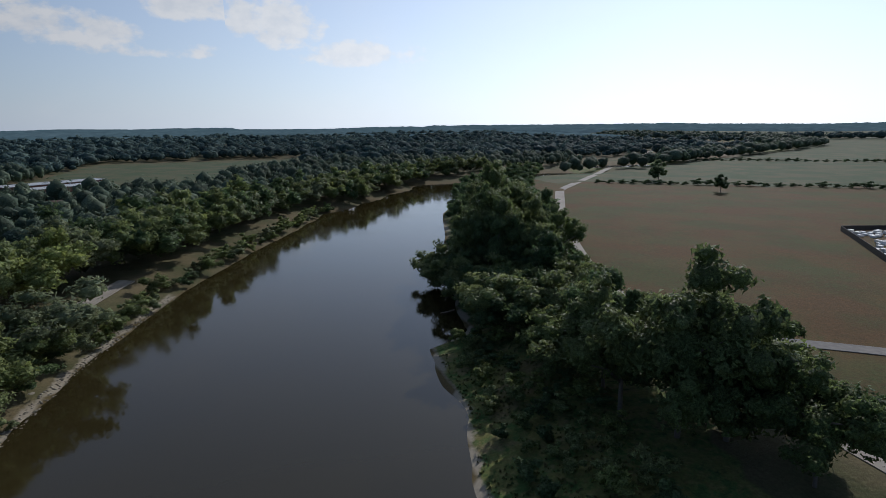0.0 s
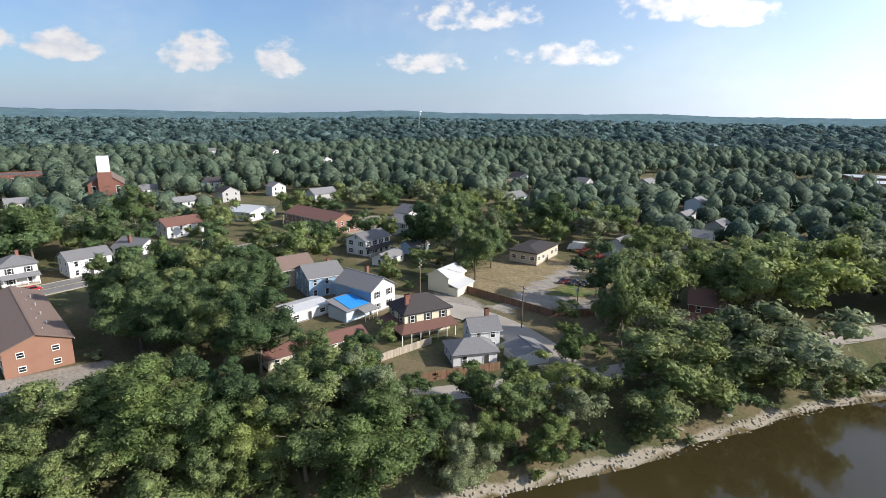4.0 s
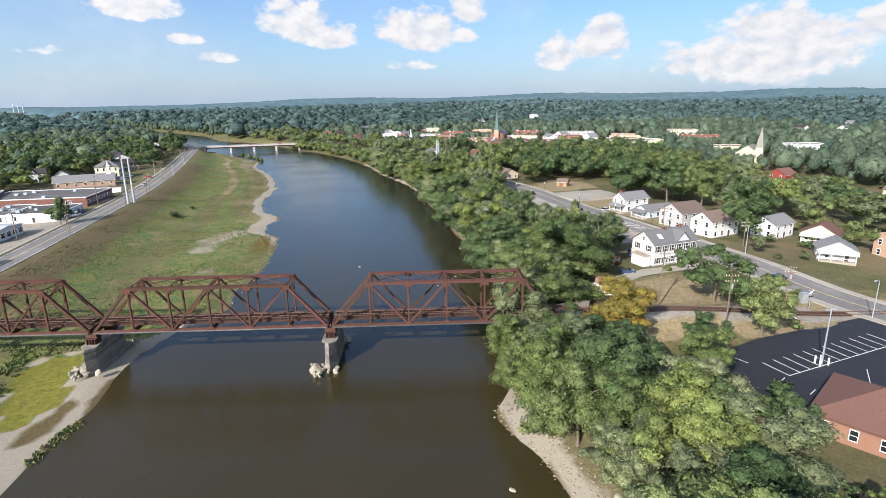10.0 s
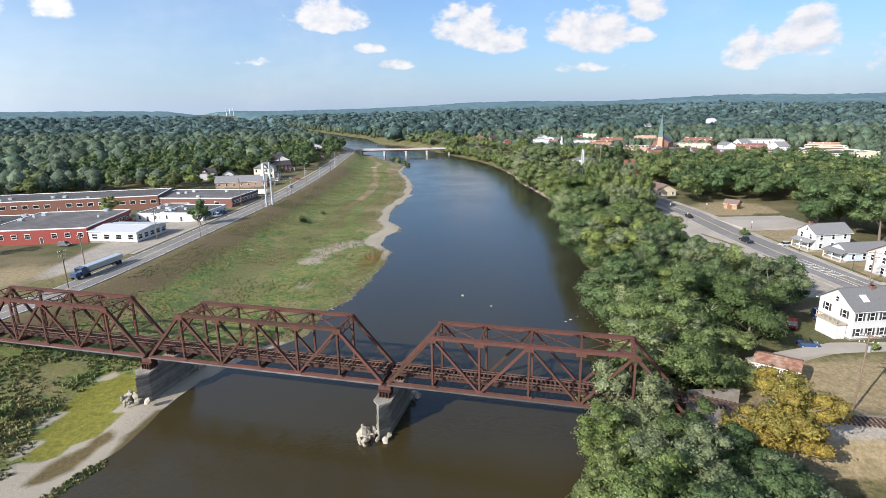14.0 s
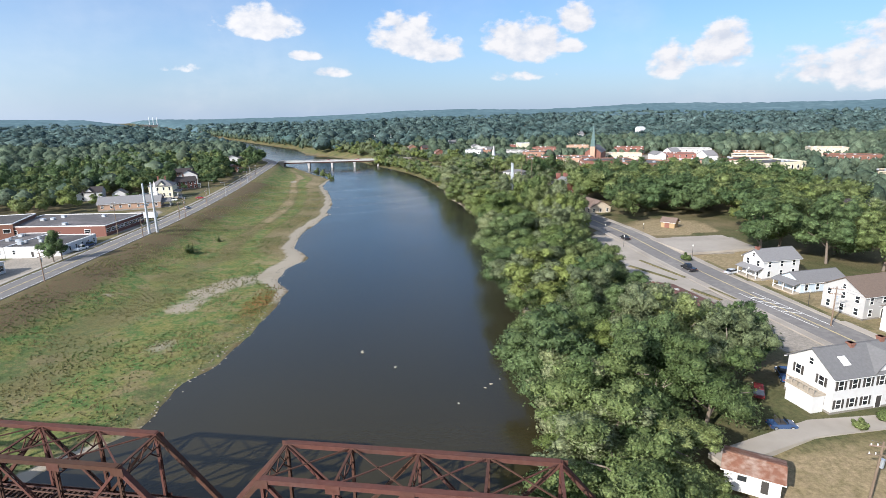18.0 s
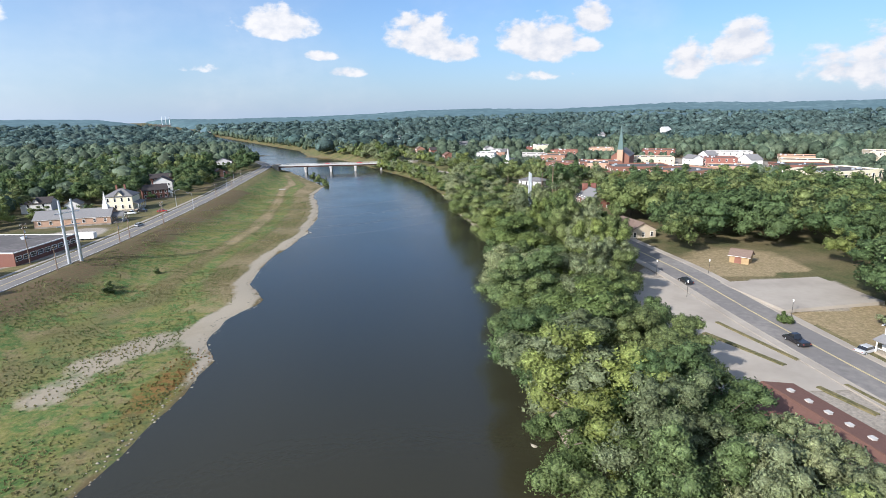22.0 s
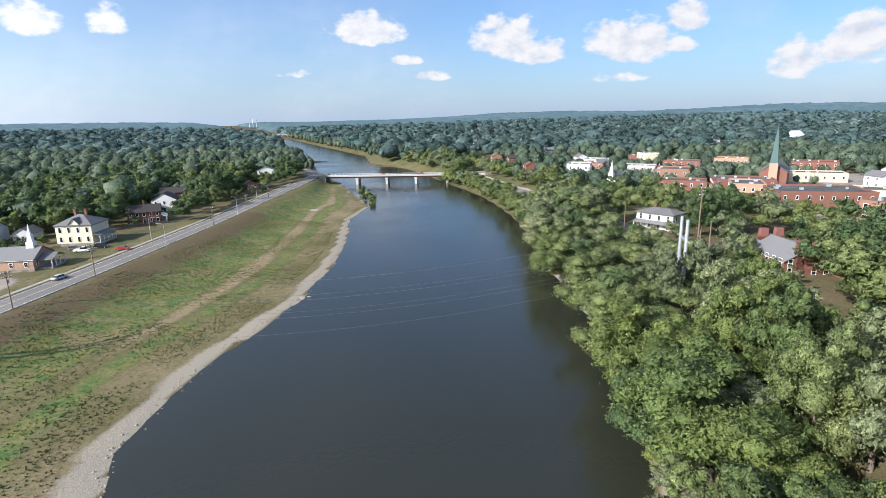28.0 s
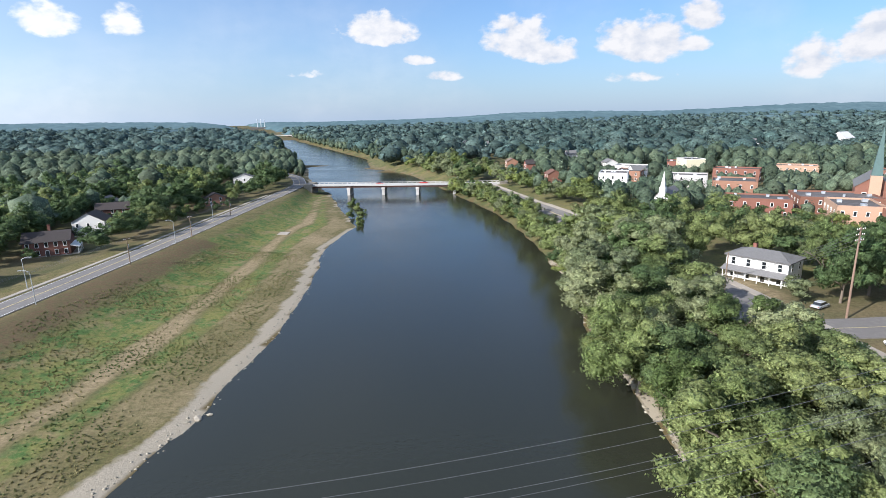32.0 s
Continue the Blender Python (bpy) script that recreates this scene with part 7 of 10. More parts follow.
KINDS = {"green": LEAF[0], "silver": LEAF[1], "dark": LEAF[2], "bright": LEAF[3], "autumn": LEAF[4]}
LABELS = {"green": "broad green deciduous tree", "silver": "grey-green silver maple with pale leaf undersides", "dark": "dense dark green deciduous tree", "bright": "young tree with yellow-green leaves", "autumn": "tree turning golden yellow in early autumn"}
NEAR, FINE, CLOSE, MID, FAR, BUSH = {}, {}, {}, {}, {}, {}
for k, (kind, m_) in enumerate(KINDS.items()):
    NEAR[kind] = []
    for i in range(4):
        geo = crown_geometry(100 * k + i, 13, 5.0, 4700, 0.235)
        NEAR[kind].append((geo, crown_mesh(geo, m_), trunk_mesh(100 * k + i, 13, 4.7, PALEBARK if kind == "silver" and i == 0 else BARK)))
    fine_geo = [crown_geometry(100 * k + 20 + i, 13, 5.0, 9800, 0.162) for i in range(3)]
    FINE[kind] = [(g_, crown_mesh(g_, m_), trunk_mesh(100 * k + 20 + i, 13, 4.5, BARK)) for i, g_ in enumerate(fine_geo)]
    CLOSE[kind] = [crown_geometry(100 * k + 40 + i, 13, 5.2, 2900, 0.26) for i in range(3)]
    MID[kind] = [crown_geometry(100 * k + 50 + i, 13, 5.5, 1150, 0.38) for i in range(3)]
    FAR[kind] = [crown_geometry(100 * k + 60 + i, 13, 5.6, 390, 0.82) for i in range(3)]
    BUSH[kind] = [crown_geometry(100 * k + 70 + i, 13, 5.4, 300, 0.95, "bush") for i in range(3)]
TREES, PLAN = [], []
# nothing tall stands between the river and these open places
VIEWS += [(128, -8, 8, 5), (140, -26, 8, 6), (110, -32, 8, 9), (116, -14, 8, 7), (128, 30, 8, 16), (112, 22, 8, 8), (110, 3, 11.5, 8), (103.5, -6.5, 9, 3), (92, -84, 8, 8), (80, -98, 8.5, 9), (106, -76, 8.5, 9), (120, -90, 9, 12), (104, -112, 8, 10), (126, -118, 8, 16), (105, 55, 9, 7), (120, 66, 8, 8), (65, -152, 9.5, 3), (120, -136, 8, 10), (98, -126, 8.5, 8), (112, -121, 8.5, 8), (91, -141, 8.5, 5), (106, -146, 8, 9), (136, -150, 8, 9),
          (141, 120, 10.5, 7), (141, 150, 10.5, 7), (141, 180, 10.5, 7), (150, 205, 9, 12), (165, 185, 9, 10), (170, 30, 9, 12), (172, -20, 9, 10), (200, 45, 9, 14), (240, 62, 9, 10), (300, 85, 9, 12), (380, 80, 10, 16), (330, 20, 10, 16), (232, -100, 9, 8), (-62, 178, 8, 14), (-60, 250, 8, 14), (-62, 300, 8, 10), (-70, 345, 8, 12), (126.5, 60.5, 12, 5), (95, 47, 11, 5), (97, 84, 11, 3), (104, 68, 9, 3)]
EYES = [(0, -22, 53), (14, -47, 53), (60, -8, 52), (74, 120, 51), (72, 200, 50)]
LINES = []
for vx, vy, vz, hw in VIEWS:
    for k, (ex, ey, ez) in enumerate(EYES):
        ahead = (vx > 55 and (-165 if k == 0 else -420) < vy < 0.75 * vx) if k < 2 else (vy > ey + 35)
        if ahead and (k < 3 or vy > 335 or vx < 0):
            LINES.append((vx, vy, vz, hw, ex, ey, ez))
LINES = np.array(LINES, dtype=float)


def headroom(x, y):
    """Height that a tree top may reach at x, y without hiding a building or an open place."""
    vx, vy, vz, hw, ex, ey, ez = LINES.T
    lx, ly = ex - vx, ey - vy
    L = np.hypot(lx, ly)
    s = ((x - vx) * lx + (y - vy) * ly) / L
    side = np.abs((x - vx) * ly - (y - vy) * lx) / L
    lim = np.where((s > 2) & (s < L) & (side < hw + 2.0), vz + (ez - vz) * s / L, 1e3)
    return float(lim.min())


def headroom_all(X, Y):
    lim = np.full(X.shape, 1e3)
    for vx, vy, vz, hw, ex, ey, ez in LINES:
        lx, ly = ex - vx, ey - vy
        L = math.hypot(lx, ly)
        s = ((X - vx) * lx + (Y - vy) * ly) / L
        side = np.abs((X - vx) * ly - (Y - vy) * lx) / L
        lim = np.where((s > 2) & (s < L) & (side < hw + 2.0), np.minimum(lim, vz + (ez - vz) * s / L), lim)
    return lim


def tree(x, y, h, kind, lod, width=1.0, label=None, group="trees", z=None):
    if label is None and group != "street grove":
        room = headroom(x, y) - zland(x, y)
        if room < h:
            if room < 2.4:
                return
            h, width = room, width * min(1.2, (h / room) ** 0.5)
    PLAN.append((x, y, h, kind, lod, width, label, group))
    TREES.append((x, y))


def tree_object(x, y, h, kind, lod, width, label, group, closest=False):
    r = random.Random(int(x * 7.3) * 131 + int(y * 5.1))
    _, cm, tm = FINE[kind][r.randrange(3)] if closest else NEAR[kind][r.randrange(4)]
    k = h / 13
    t = thing("tree", pose(x, y, zland(x, y) - 0.1 * h, 0, 0, r.uniform(0, 360)), label or LABELS[kind], "tree", group)
    for nm, me in (("trunk", tm), ("crown", cm)):
        ob = part(nm, me, None, t)
        ob.scale = (k * width * r.uniform(0.92, 1.1), k * width * r.uniform(0.92, 1.1), k * 1.1)


def grow():
    """The trees nearest to the river flight as things of their own, the rest joined by kind."""
    close = lambda p: min(math.hypot(p[0] - a, p[1] - b) for a, b in STRETCH)
    near = [p for p in PLAN if p[4] == "near" or p[2] > 8.5 and close(p) < 90]
    near.sort(key=lambda p: (p[6] is None, close(p)))
    chosen = set(id(p) for p in near)
    closest = sorted(near[:250], key=close)[:150]
    for p in near[:250]:
        tree_object(*p, closest=p in closest)
    rest = near[250:] + [p for p in PLAN if id(p) not in chosen]
    for kind in KINDS:
        V, Fl, Fc, Pf, Cl, off = [], [], [], [], [], 0
        for x, y, h, kd, lod, width, label, group in rest:
            if kd != kind:
                continue
            r = random.Random(int(x * 7.3) * 131 + int(y * 5.1))
            geo = (BUSH if h < 5.5 else CLOSE if close((x, y)) < 62 else MID if close((x, y)) < 190 else FAR)[kind][r.randrange(3)]
            a, k = r.uniform(0, 6.28), h / 13
            c, s_ = math.cos(a) * k * width, math.sin(a) * k * width
            v = geo[0]
            V.append(np.stack([v[:, 0] * c - v[:, 1] * s_ + x, v[:, 0] * s_ + v[:, 1] * c + y, v[:, 2] * k + zland(x, y)], 1))
            g3 = geo[3]
            Pf.append(np.stack([g3[:, 0] * math.cos(a) - g3[:, 1] * math.sin(a), g3[:, 0] * math.sin(a) + g3[:, 1] * math.cos(a), g3[:, 2]], 1))
            Cl.append(geo[4] * 0.5 + 0.5 * r.random())
            Fl.append(geo[1][:geo[2]] + off)
            Fc.append(geo[1][geo[2]:] + off)
            off += len(v)
        if V:
            me = mesh_from("trees_beyond", np.concatenate(V), np.zeros((0, 4), int), np.concatenate(Fl + Fc), [KINDS[kind]], None, np.concatenate(Pf), np.concatenate(Cl))
            tagged(new("trees_beyond", me), LABELS[kind] + "s standing close together", "trees", kind="stuff")
    print("trees", len(near), len(PLAN), sum(close(p) < 62 for p in rest))


# the stretch of river bank along which single trees can be told apart
STRETCH = [(8, -44), (30, -47), (52, -25), (66, 22), (72, 60), (73, 100), (74, 150), (72, 190), (69, 230), (66, 265), (68, 300), (66, 330), (100, -50)]


def clear(x, y, gap_road=6.5, pad_=0.0):
    xa, ya = np.array([x]), np.array([y])
    for line, g in ((TOWN_STREET, gap_road + 4), (MAIN_STREET, gap_road + 5), (ALLEY, 5.0), (YARD_DRIVE, 8), (CROSS_STREET, 8), (LEVEE_ROAD, 9), (TRACK, 6.0), (FIELD_ROAD, 6.5), (FIELD_DRIVE, 6)):
        if path_dist(xa, ya, line)[0] < g:
            return False
    if any(math.hypot(x - fx, y - fy) < fr + 2.6 + pad_ for fx, fy, fr in FOOT):
        return False
    for poly in (LOT, APT_DRIVE, BAR_LOT, CORNER_PLAZA, BIG_YARD, HOUSE_YARD):
        if in_poly(xa, ya, poly)[0]:
            return False
    for cx, cy, rx, ry in OPEN:
        if ((x - cx) / rx) ** 2 + ((y - cy) / ry) ** 2 < 1:
            return False
    return True


# open ground: middle x, y and half sizes
OPEN = [(141, 150, 12, 64), (172, -22, 15, 34), (106, -78, 11, 20), (88, -95, 14, 13), (126, -88, 16, 14), (196, 50, 36, 22), (150, -100, 10, 8), (176, -118, 8, 10), (220, 44, 40, 12), (120, 66, 20, 12), (108, 75, 12, 7), (160, 212, 24, 16), (166, 185, 22, 14), (150, 190, 12, 40), (112, -112, 20, 6), (-75, 180, 26, 70), (-90, 270, 34, 40), (-82, 325, 22, 60), (-90, 360, 22, 14), (150, 20, 18, 30), (165, 60, 16, 20), (185, 45, 24, 16),
        (106, -26, 12, 12), (170, 130, 16, 14), (140, 92, 24, 14), (84, -112, 12, 9), (112, -104, 14, 9), (215, -140, 24, 24), (240, 62, 28, 12), (300, 88, 36, 18), (400, 80, 80, 34), (200, 398, 24, 12), (175, 150, 16, 16), (149, 165, 11, 30), (152, 135, 10, 30),
        (230, 440, 30, 16), (290, 470, 60, 18), (300, 540, 60, 16), (205, 420, 40, 6), (134, 341, 18, 5), (127, 385, 5, 5), (109, 352, 5, 6), (160, 332, 14, 8), (150, 262, 7, 7), (133, 75, 9, 9), (102, -123, 15, 9), (117, -158, 22, 12), (97, 84, 4, 4), (129.5, 150, 15, 56)]
MIX = ["green"] * 9 + ["silver"] * 5 + ["dark"] * 6 + ["bright"] * 2


def scatter(seed, tries, box, gap, hs, lod, mix, keep, width=1.0, group="trees"):
    r = random.Random(seed)
    grid = {}
    for x, y in TREES:
        grid.setdefault((int(x // 12), int(y // 12)), []).append((x, y))
    cnt = 0
    for _ in range(tries):
        x, y = r.uniform(box[0], box[1]), r.uniform(box[2], box[3])
        if not keep(x, y):
            continue
        cell = (int(x // 12), int(y // 12))
        if any(math.hypot(x - a, y - b) < gap for i in (-1, 0, 1) for j in (-1, 0, 1) for a, b in grid.get((cell[0] + i, cell[1] + j), ())):
            continue
        if not clear(x, y):
            continue
        grid.setdefault(cell, []).append((x, y))
        tree(x, y, r.uniform(*hs) * (SHORT(y) if 0 < x < 100 else 1), r.choice(mix), lod, width * r.uniform(0.9, 1.15), group=group)
        cnt += 1
    return cnt


def off_town(x, y):
    return x - float(ytable(BANK_TOWN, y))


def off_levee(x, y):
    return float(ytable(BANK_LEVEE, y)) - x


# single trees that stand out
for x, y, h, w in ((-62, -61, 30, 0.95), (-68, -57, 26, 1.0), (-58, -70, 26, 1.0), (-62, -80, 23, 0.95), (-72, -66, 22, 0.95), (-70, -44, 18, 0.95), (-75, -49, 14, 1.0), (-87, -66, 17.5, 0.7), (-66, -92, 19, 1.0), (-74, -103, 15.5, 1.0), (-70, -114, 13.5, 1.1), (-80, -165, 34, 0.9), (-88, -178, 36, 0.9), (-84, -150, 29, 0.8),
                   (-75, -154, 27, 0.8), (-93, -192, 34, 0.9), (-101, -206, 31, 0.8), (-72, -168, 26, 0.85), (-88, -139, 25, 0.85), (-98, -170, 30, 0.8), (-80, -128, 21, 0.9), (-110, -222, 28, 0.8), (-90, -208, 28, 0.8)):
    tree(x, y, h, "green" if (x + y) % 3 < 2 else "dark", "near", w, "tall spreading cottonwood on the river bank")
for x, y, h in ((113, 209, 19), (121, 214, 18), (118, 223, 20), (126, 226, 17), (112, 232, 20), (121, 236, 19), (115, 245, 20), (124, 247, 16), (110, 256, 20), (119, 259, 18), (128, 238, 15), (113, 268, 19), (121, 273, 18), (108, 281, 19), (118, 287, 19)):
    tree(x, y, h, ("green", "silver", "bright", "green")[int(x + y) % 4], "near", 0.85, "tall riverside tree between the water and the street")
for x, y, h in ((100, 93, 18), (108, 90, 15), (116, 96, 16), (110, 100, 17), (122, 102, 13), (104, 104, 18), (115, 106, 15), (123, 109, 11), (101, 115, 18), (108, 112, 16), (101, 126, 18), (104, 136, 17), (106, 147, 16), (112, 149, 14), (105, 157, 17), (111, 160, 14), (104, 168, 17), (111, 172, 15), (106, 181, 17), (113, 186, 16), (109, 197, 18), (117, 200, 16)):
    tree(x, y, h, ("green", "silver", "green", "dark", "silver")[int(x * 3 + y) % 5], "near", 1.05, "tall riverside tree between the water and the street")
tree(126.5, 60.5, 14.5, "dark", "near", 1.3, "round dense green maple beside the railway track")
tree(95, 47, 14.5, "autumn", "near", 1.25, "tree turning golden yellow beside the bridge")
tree(-60.5, 196, 11, "dark", "near", 1.05, "dark green street tree beside the white shop")
tree(104, 193, 14, "bright", "near", 0.8, "thin yellowing sycamore leaning over the bank")
tree(151.5, 4.3, 8.4, "green", "near", 1.25, "small round green tree beside the street")
for x, y, h, kind, w in ((124.1, -128.1, 17, "green", 1.1), (148, -137, 23, "dark", 0.95), (133, -141, 17, "dark", 0.9), (149.2, -186.2, 20, "dark", 1.1), (131.5, -103.2, 10, "green", 1.0), (185.3, -130.2, 11, "green", 1.2), (181.1, -82.5, 12, "green", 1.4), (203, 17, 20, "dark", 1.25), (199.8, 0.9, 19, "silver", 1.2), (212, -17, 21, "green", 1.3), (210, -36, 18, "dark", 1.3), (241.8, -48.7, 20, "green", 1.2), (186, 8, 14, "silver", 1.1), (173, 177, 20, "dark", 1.35), (183, 183, 20, "green", 1.3), (186, 165, 20, "dark", 1.3), (196, 156, 19, "green", 1.3), (196, 175, 20, "dark", 1.3), (160, -132, 19, "dark", 1.0), (176, -160, 18, "green", 1.2)):
    tree(x, y, h, kind, "near", w, "tall leafy shade tree among the town houses")
for x, y, h, kind, w in ((69, -126.5, 20, "green", 0.85), (67.4, -109.8, 10, "bright", 1.1), (76, -64.2, 14, "bright", 1.35), (86.3, -73.2, 9.5, "dark", 1.2)):
    tree(x, y, h, kind, "near", w, "leafy green tree beside the back yards")
tree(224.9, 45, 14.5, "silver", "near", 1.15, "thin grey-green willow beside the main street")
for x, y in ((122, -46), (131, -52), (124, -58), (133, -42), (139, -57), (129, -64), (118, -52), (143, -48), (104, -52), (111, -59), (97, -57), (112, -46), (128, -40), (138, -37), (147, -41), (151, -50), (120, -39), (147, -59), (138, -67)):
    tree(x, y, 17, random.choice(("dark", "dark", "green")), "near", 1.15, "tall dense green tree beside the apartment block")
BANKMIX = ["green"] * 8 + ["silver"] * 5 + ["bright"] * 4 + ["dark"] * 2
SHORT = lambda y: 0.66 if -116 < y < -68 else 1.2 if y < -110 else 1.0 if y < 70 else 1.28
n1 = scatter(1, 9000, (38, 132, -150, 420), 6.7, (11, 17), "near", BANKMIX, lambda x, y: (3.6 if -14 < y < 44 else 2.2 if y < 45 else 0.2) < off_town(x, y) < (24 if y < 45 else 20 if y < 60 else np.interp(y, [60, 100, 138, 150, 160, 180, 200, 215], [27, 24, 20, 17, 17, 21, 27, 30]) if y < 330 else 20), 1.34, "riverside trees")
n1b = scatter(11, 13000, (-60, 135, -420, 620), 2.5, (3.2, 7.0), "mid", BANKMIX, lambda x, y: 0.3 + (2.4 if -14 < y < 44 else 0) < off_town(x, y) < 7.5 + (3 if -14 < y < 44 else 0), 1.4, "riverside trees")
LEVEE_ROW = [(-75, -50), (-72, -60), (-66, -72), (-68, -104), (-72, -141), (-70, -175)]
n2 = scatter(2, 2600, (-95, -48, -178, -40), 4.6, (9, 17), "near", ["green", "green", "dark"], lambda x, y: path_dist(np.array([x]), np.array([y]), LEVEE_ROW)[0] < (7.5 if y > -80 else 10 if y > -110 else 14), 1.2, "riverside trees")
n2b = scatter(12, 900, (-84, -36, -175, -44), 3.4, (2.2, 5.0), "mid", ["green", "bright", "dark"], lambda x, y: 5 < off_levee(x, y) < 26, 1.5, "riverside trees")
n9 = scatter(9, 900, (146, 250, 224, 334), 7.2, (14, 19), "mid", ["dark", "dark", "green"], lambda x, y: not (150 < x < 178 and y < 236), 1.15, "street grove")
n3 = scatter(3, 3400, (60, 260, -210, 460), 9.0, (10, 17), "mid", MIX, lambda x, y: off_town(x, y) > 16, 1.1, "town trees")
n3b = scatter(13, 1500, (64, 215, -170, 110), 5.5, (1.8, 3.6), "mid", MIX, lambda x, y: off_town(x, y) > 12, 1.6, "town trees")
n4 = scatter(4, 2500, (-300, -20, -620, -60), 9, (11, 18), "mid", ["green", "dark", "dark"], lambda x, y: 3 < off_levee(x, y) < 60 and y < -165, 1.15, "riverside trees")
n5 = scatter(5, 7000, (-250, 120, -620, -150), 7.4, (13, 21), "mid", MIX, lambda x, y: 0.8 < off_town(x, y) < 46, 1.15, "riverside trees")
n6 = scatter(6, 2600, (-240, -70, 300, 600), 9.0, (11, 18), "mid", ["green", "dark", "dark", "dark"], lambda x, y: x < -78 - max(0, y - 380) * 0.09 and y > 330, 1.15, "town trees")
n7 = scatter(7, 2500, (-40, 150, 415, 745), 6.5, (9, 15), "mid", BANKMIX, lambda x, y: (1.2 if y < 590 else 12) < off_town(x, y) < 36, 1.15, "riverside trees")
n8 = scatter(8, 1500, (-240, -110, 150, 330), 11, (9, 15), "mid", MIX, lambda x, y: True, 1.1, "town trees")
for y in range(422, 604, 7):
    tree(float(ytable(BANK_TOWN, y)) + 3.5 + 2.2 * math.sin(y * 1.7), y + 1.5 * math.sin(y), 12.5 + 2.5 * math.sin(y * 0.9), BANKMIX[y % len(BANKMIX)], "mid", 1.15, "riverside tree near the road bridge")
for x, y, h, kind in ((160, 300, 12, "dark"), (166, 311, 14, "dark"), (155, 291, 13, "green"), (169, 297, 14, "dark"), (147, 284, 12, "green"), (158, 333, 12, "dark"), (128, 296, 13, "green"), (129, 307, 9, "green"), (174, 322, 13, "green"), (137, 356, 17, "dark"), (146, 362, 18, "dark"), (141, 372, 17, "green"), (152, 372, 18, "dark"), (113, 388, 16, "green"), (136, 390, 17, "green")):
    tree(x, y, h, kind, "mid", 1.0, "leafy tree beside the library")
tree(162, 361, 17, "silver", "mid", 1.2, "broad pale silver maple beside the side street")
grow()

# bare tree and conifer
bare = thing("bare_tree", pose(97, 84, zland(97, 84)), "bare grey dead tree on the river bank", "tree")
r = random.Random(3)
sh = Shape()
for i in range(46):
    a, k = r.uniform(0, 6.28), r.uniform(0.25, 1)
    z1 = r.uniform(6, 12.5)
    sh = Shape()
    p0 = (r.uniform(-0.5, 0.5), r.uniform(-0.5, 0.5), -0.4)
    p1 = (math.cos(a) * k * 1.3, math.sin(a) * k * 1.3, z1 * 0.5)
    p2 = (math.cos(a) * k * 3.2, math.sin(a) * k * 3.2, z1)
    sh.tube([p0, p1, p2], [0.13, 0.08, 0.02], 5)
    for j in range(3):
        q = Vector(p1).lerp(Vector(p2), 0.3 + 0.22 * j)
        sh.tube([q, q + Vector((r.uniform(-1, 1), r.uniform(-1, 1), r.uniform(0.5, 1.4)))], [0.04, 0.012], 4)
    part("branch", sh, DEADWOOD, bare)


def conifer(x, y, h):
    r = np.random.RandomState(9)
    n = 2600
    f = r.uniform(0, 1, n) ** 0.7
    z = h * (0.06 + 0.94 * (1 - f))
    rad = 0.34 * h * f * (0.75 + 0.25 * np.sin(z * 5)) * r.uniform(0.75, 1.05, n)
    a = r.uniform(0, 6.283, n)
    c = np.stack([np.cos(a) * rad, np.sin(a) * rad, z], 1)
    out = np.stack([np.cos(a), np.sin(a), -0.35 + 0 * a], 1)
    t = np.stack([-np.sin(a), np.cos(a), r.normal(0, 0.3, n)], 1)
    s = 0.62
    vs = np.stack([c - t * s * 0.4, c + out * s * 1.6, c + t * s * 0.4, c - out * s * 0.4 + (0, 0, 0.25)], 1).reshape(-1, 3)
    core, cf = ICO2[0] * np.array([0.10 * h, 0.10 * h, 0.36 * h]) + (0, 0, 0.38 * h), ICO2[1] + n * 4
    t_ = thing("conifer", pose(x, y, zland(x, y)), "dark green spruce beside the driveway", "tree")
    part("crown", mesh_from("crown", np.concatenate([vs, core]), np.arange(n * 4).reshape(-1, 4), cf, [mat("spruce_needles", (0.078, 0.092, 0.044), rough=0.6, vary=0.3, scale=0.8, island=0.3)]), None, t_)
    part("trunk", Shape().tube([(0, 0, -0.5), (0, 0, h * 0.8)], [0.28, 0.06]), BARK, t_)


conifer(103.5, -6.5, 17.5)

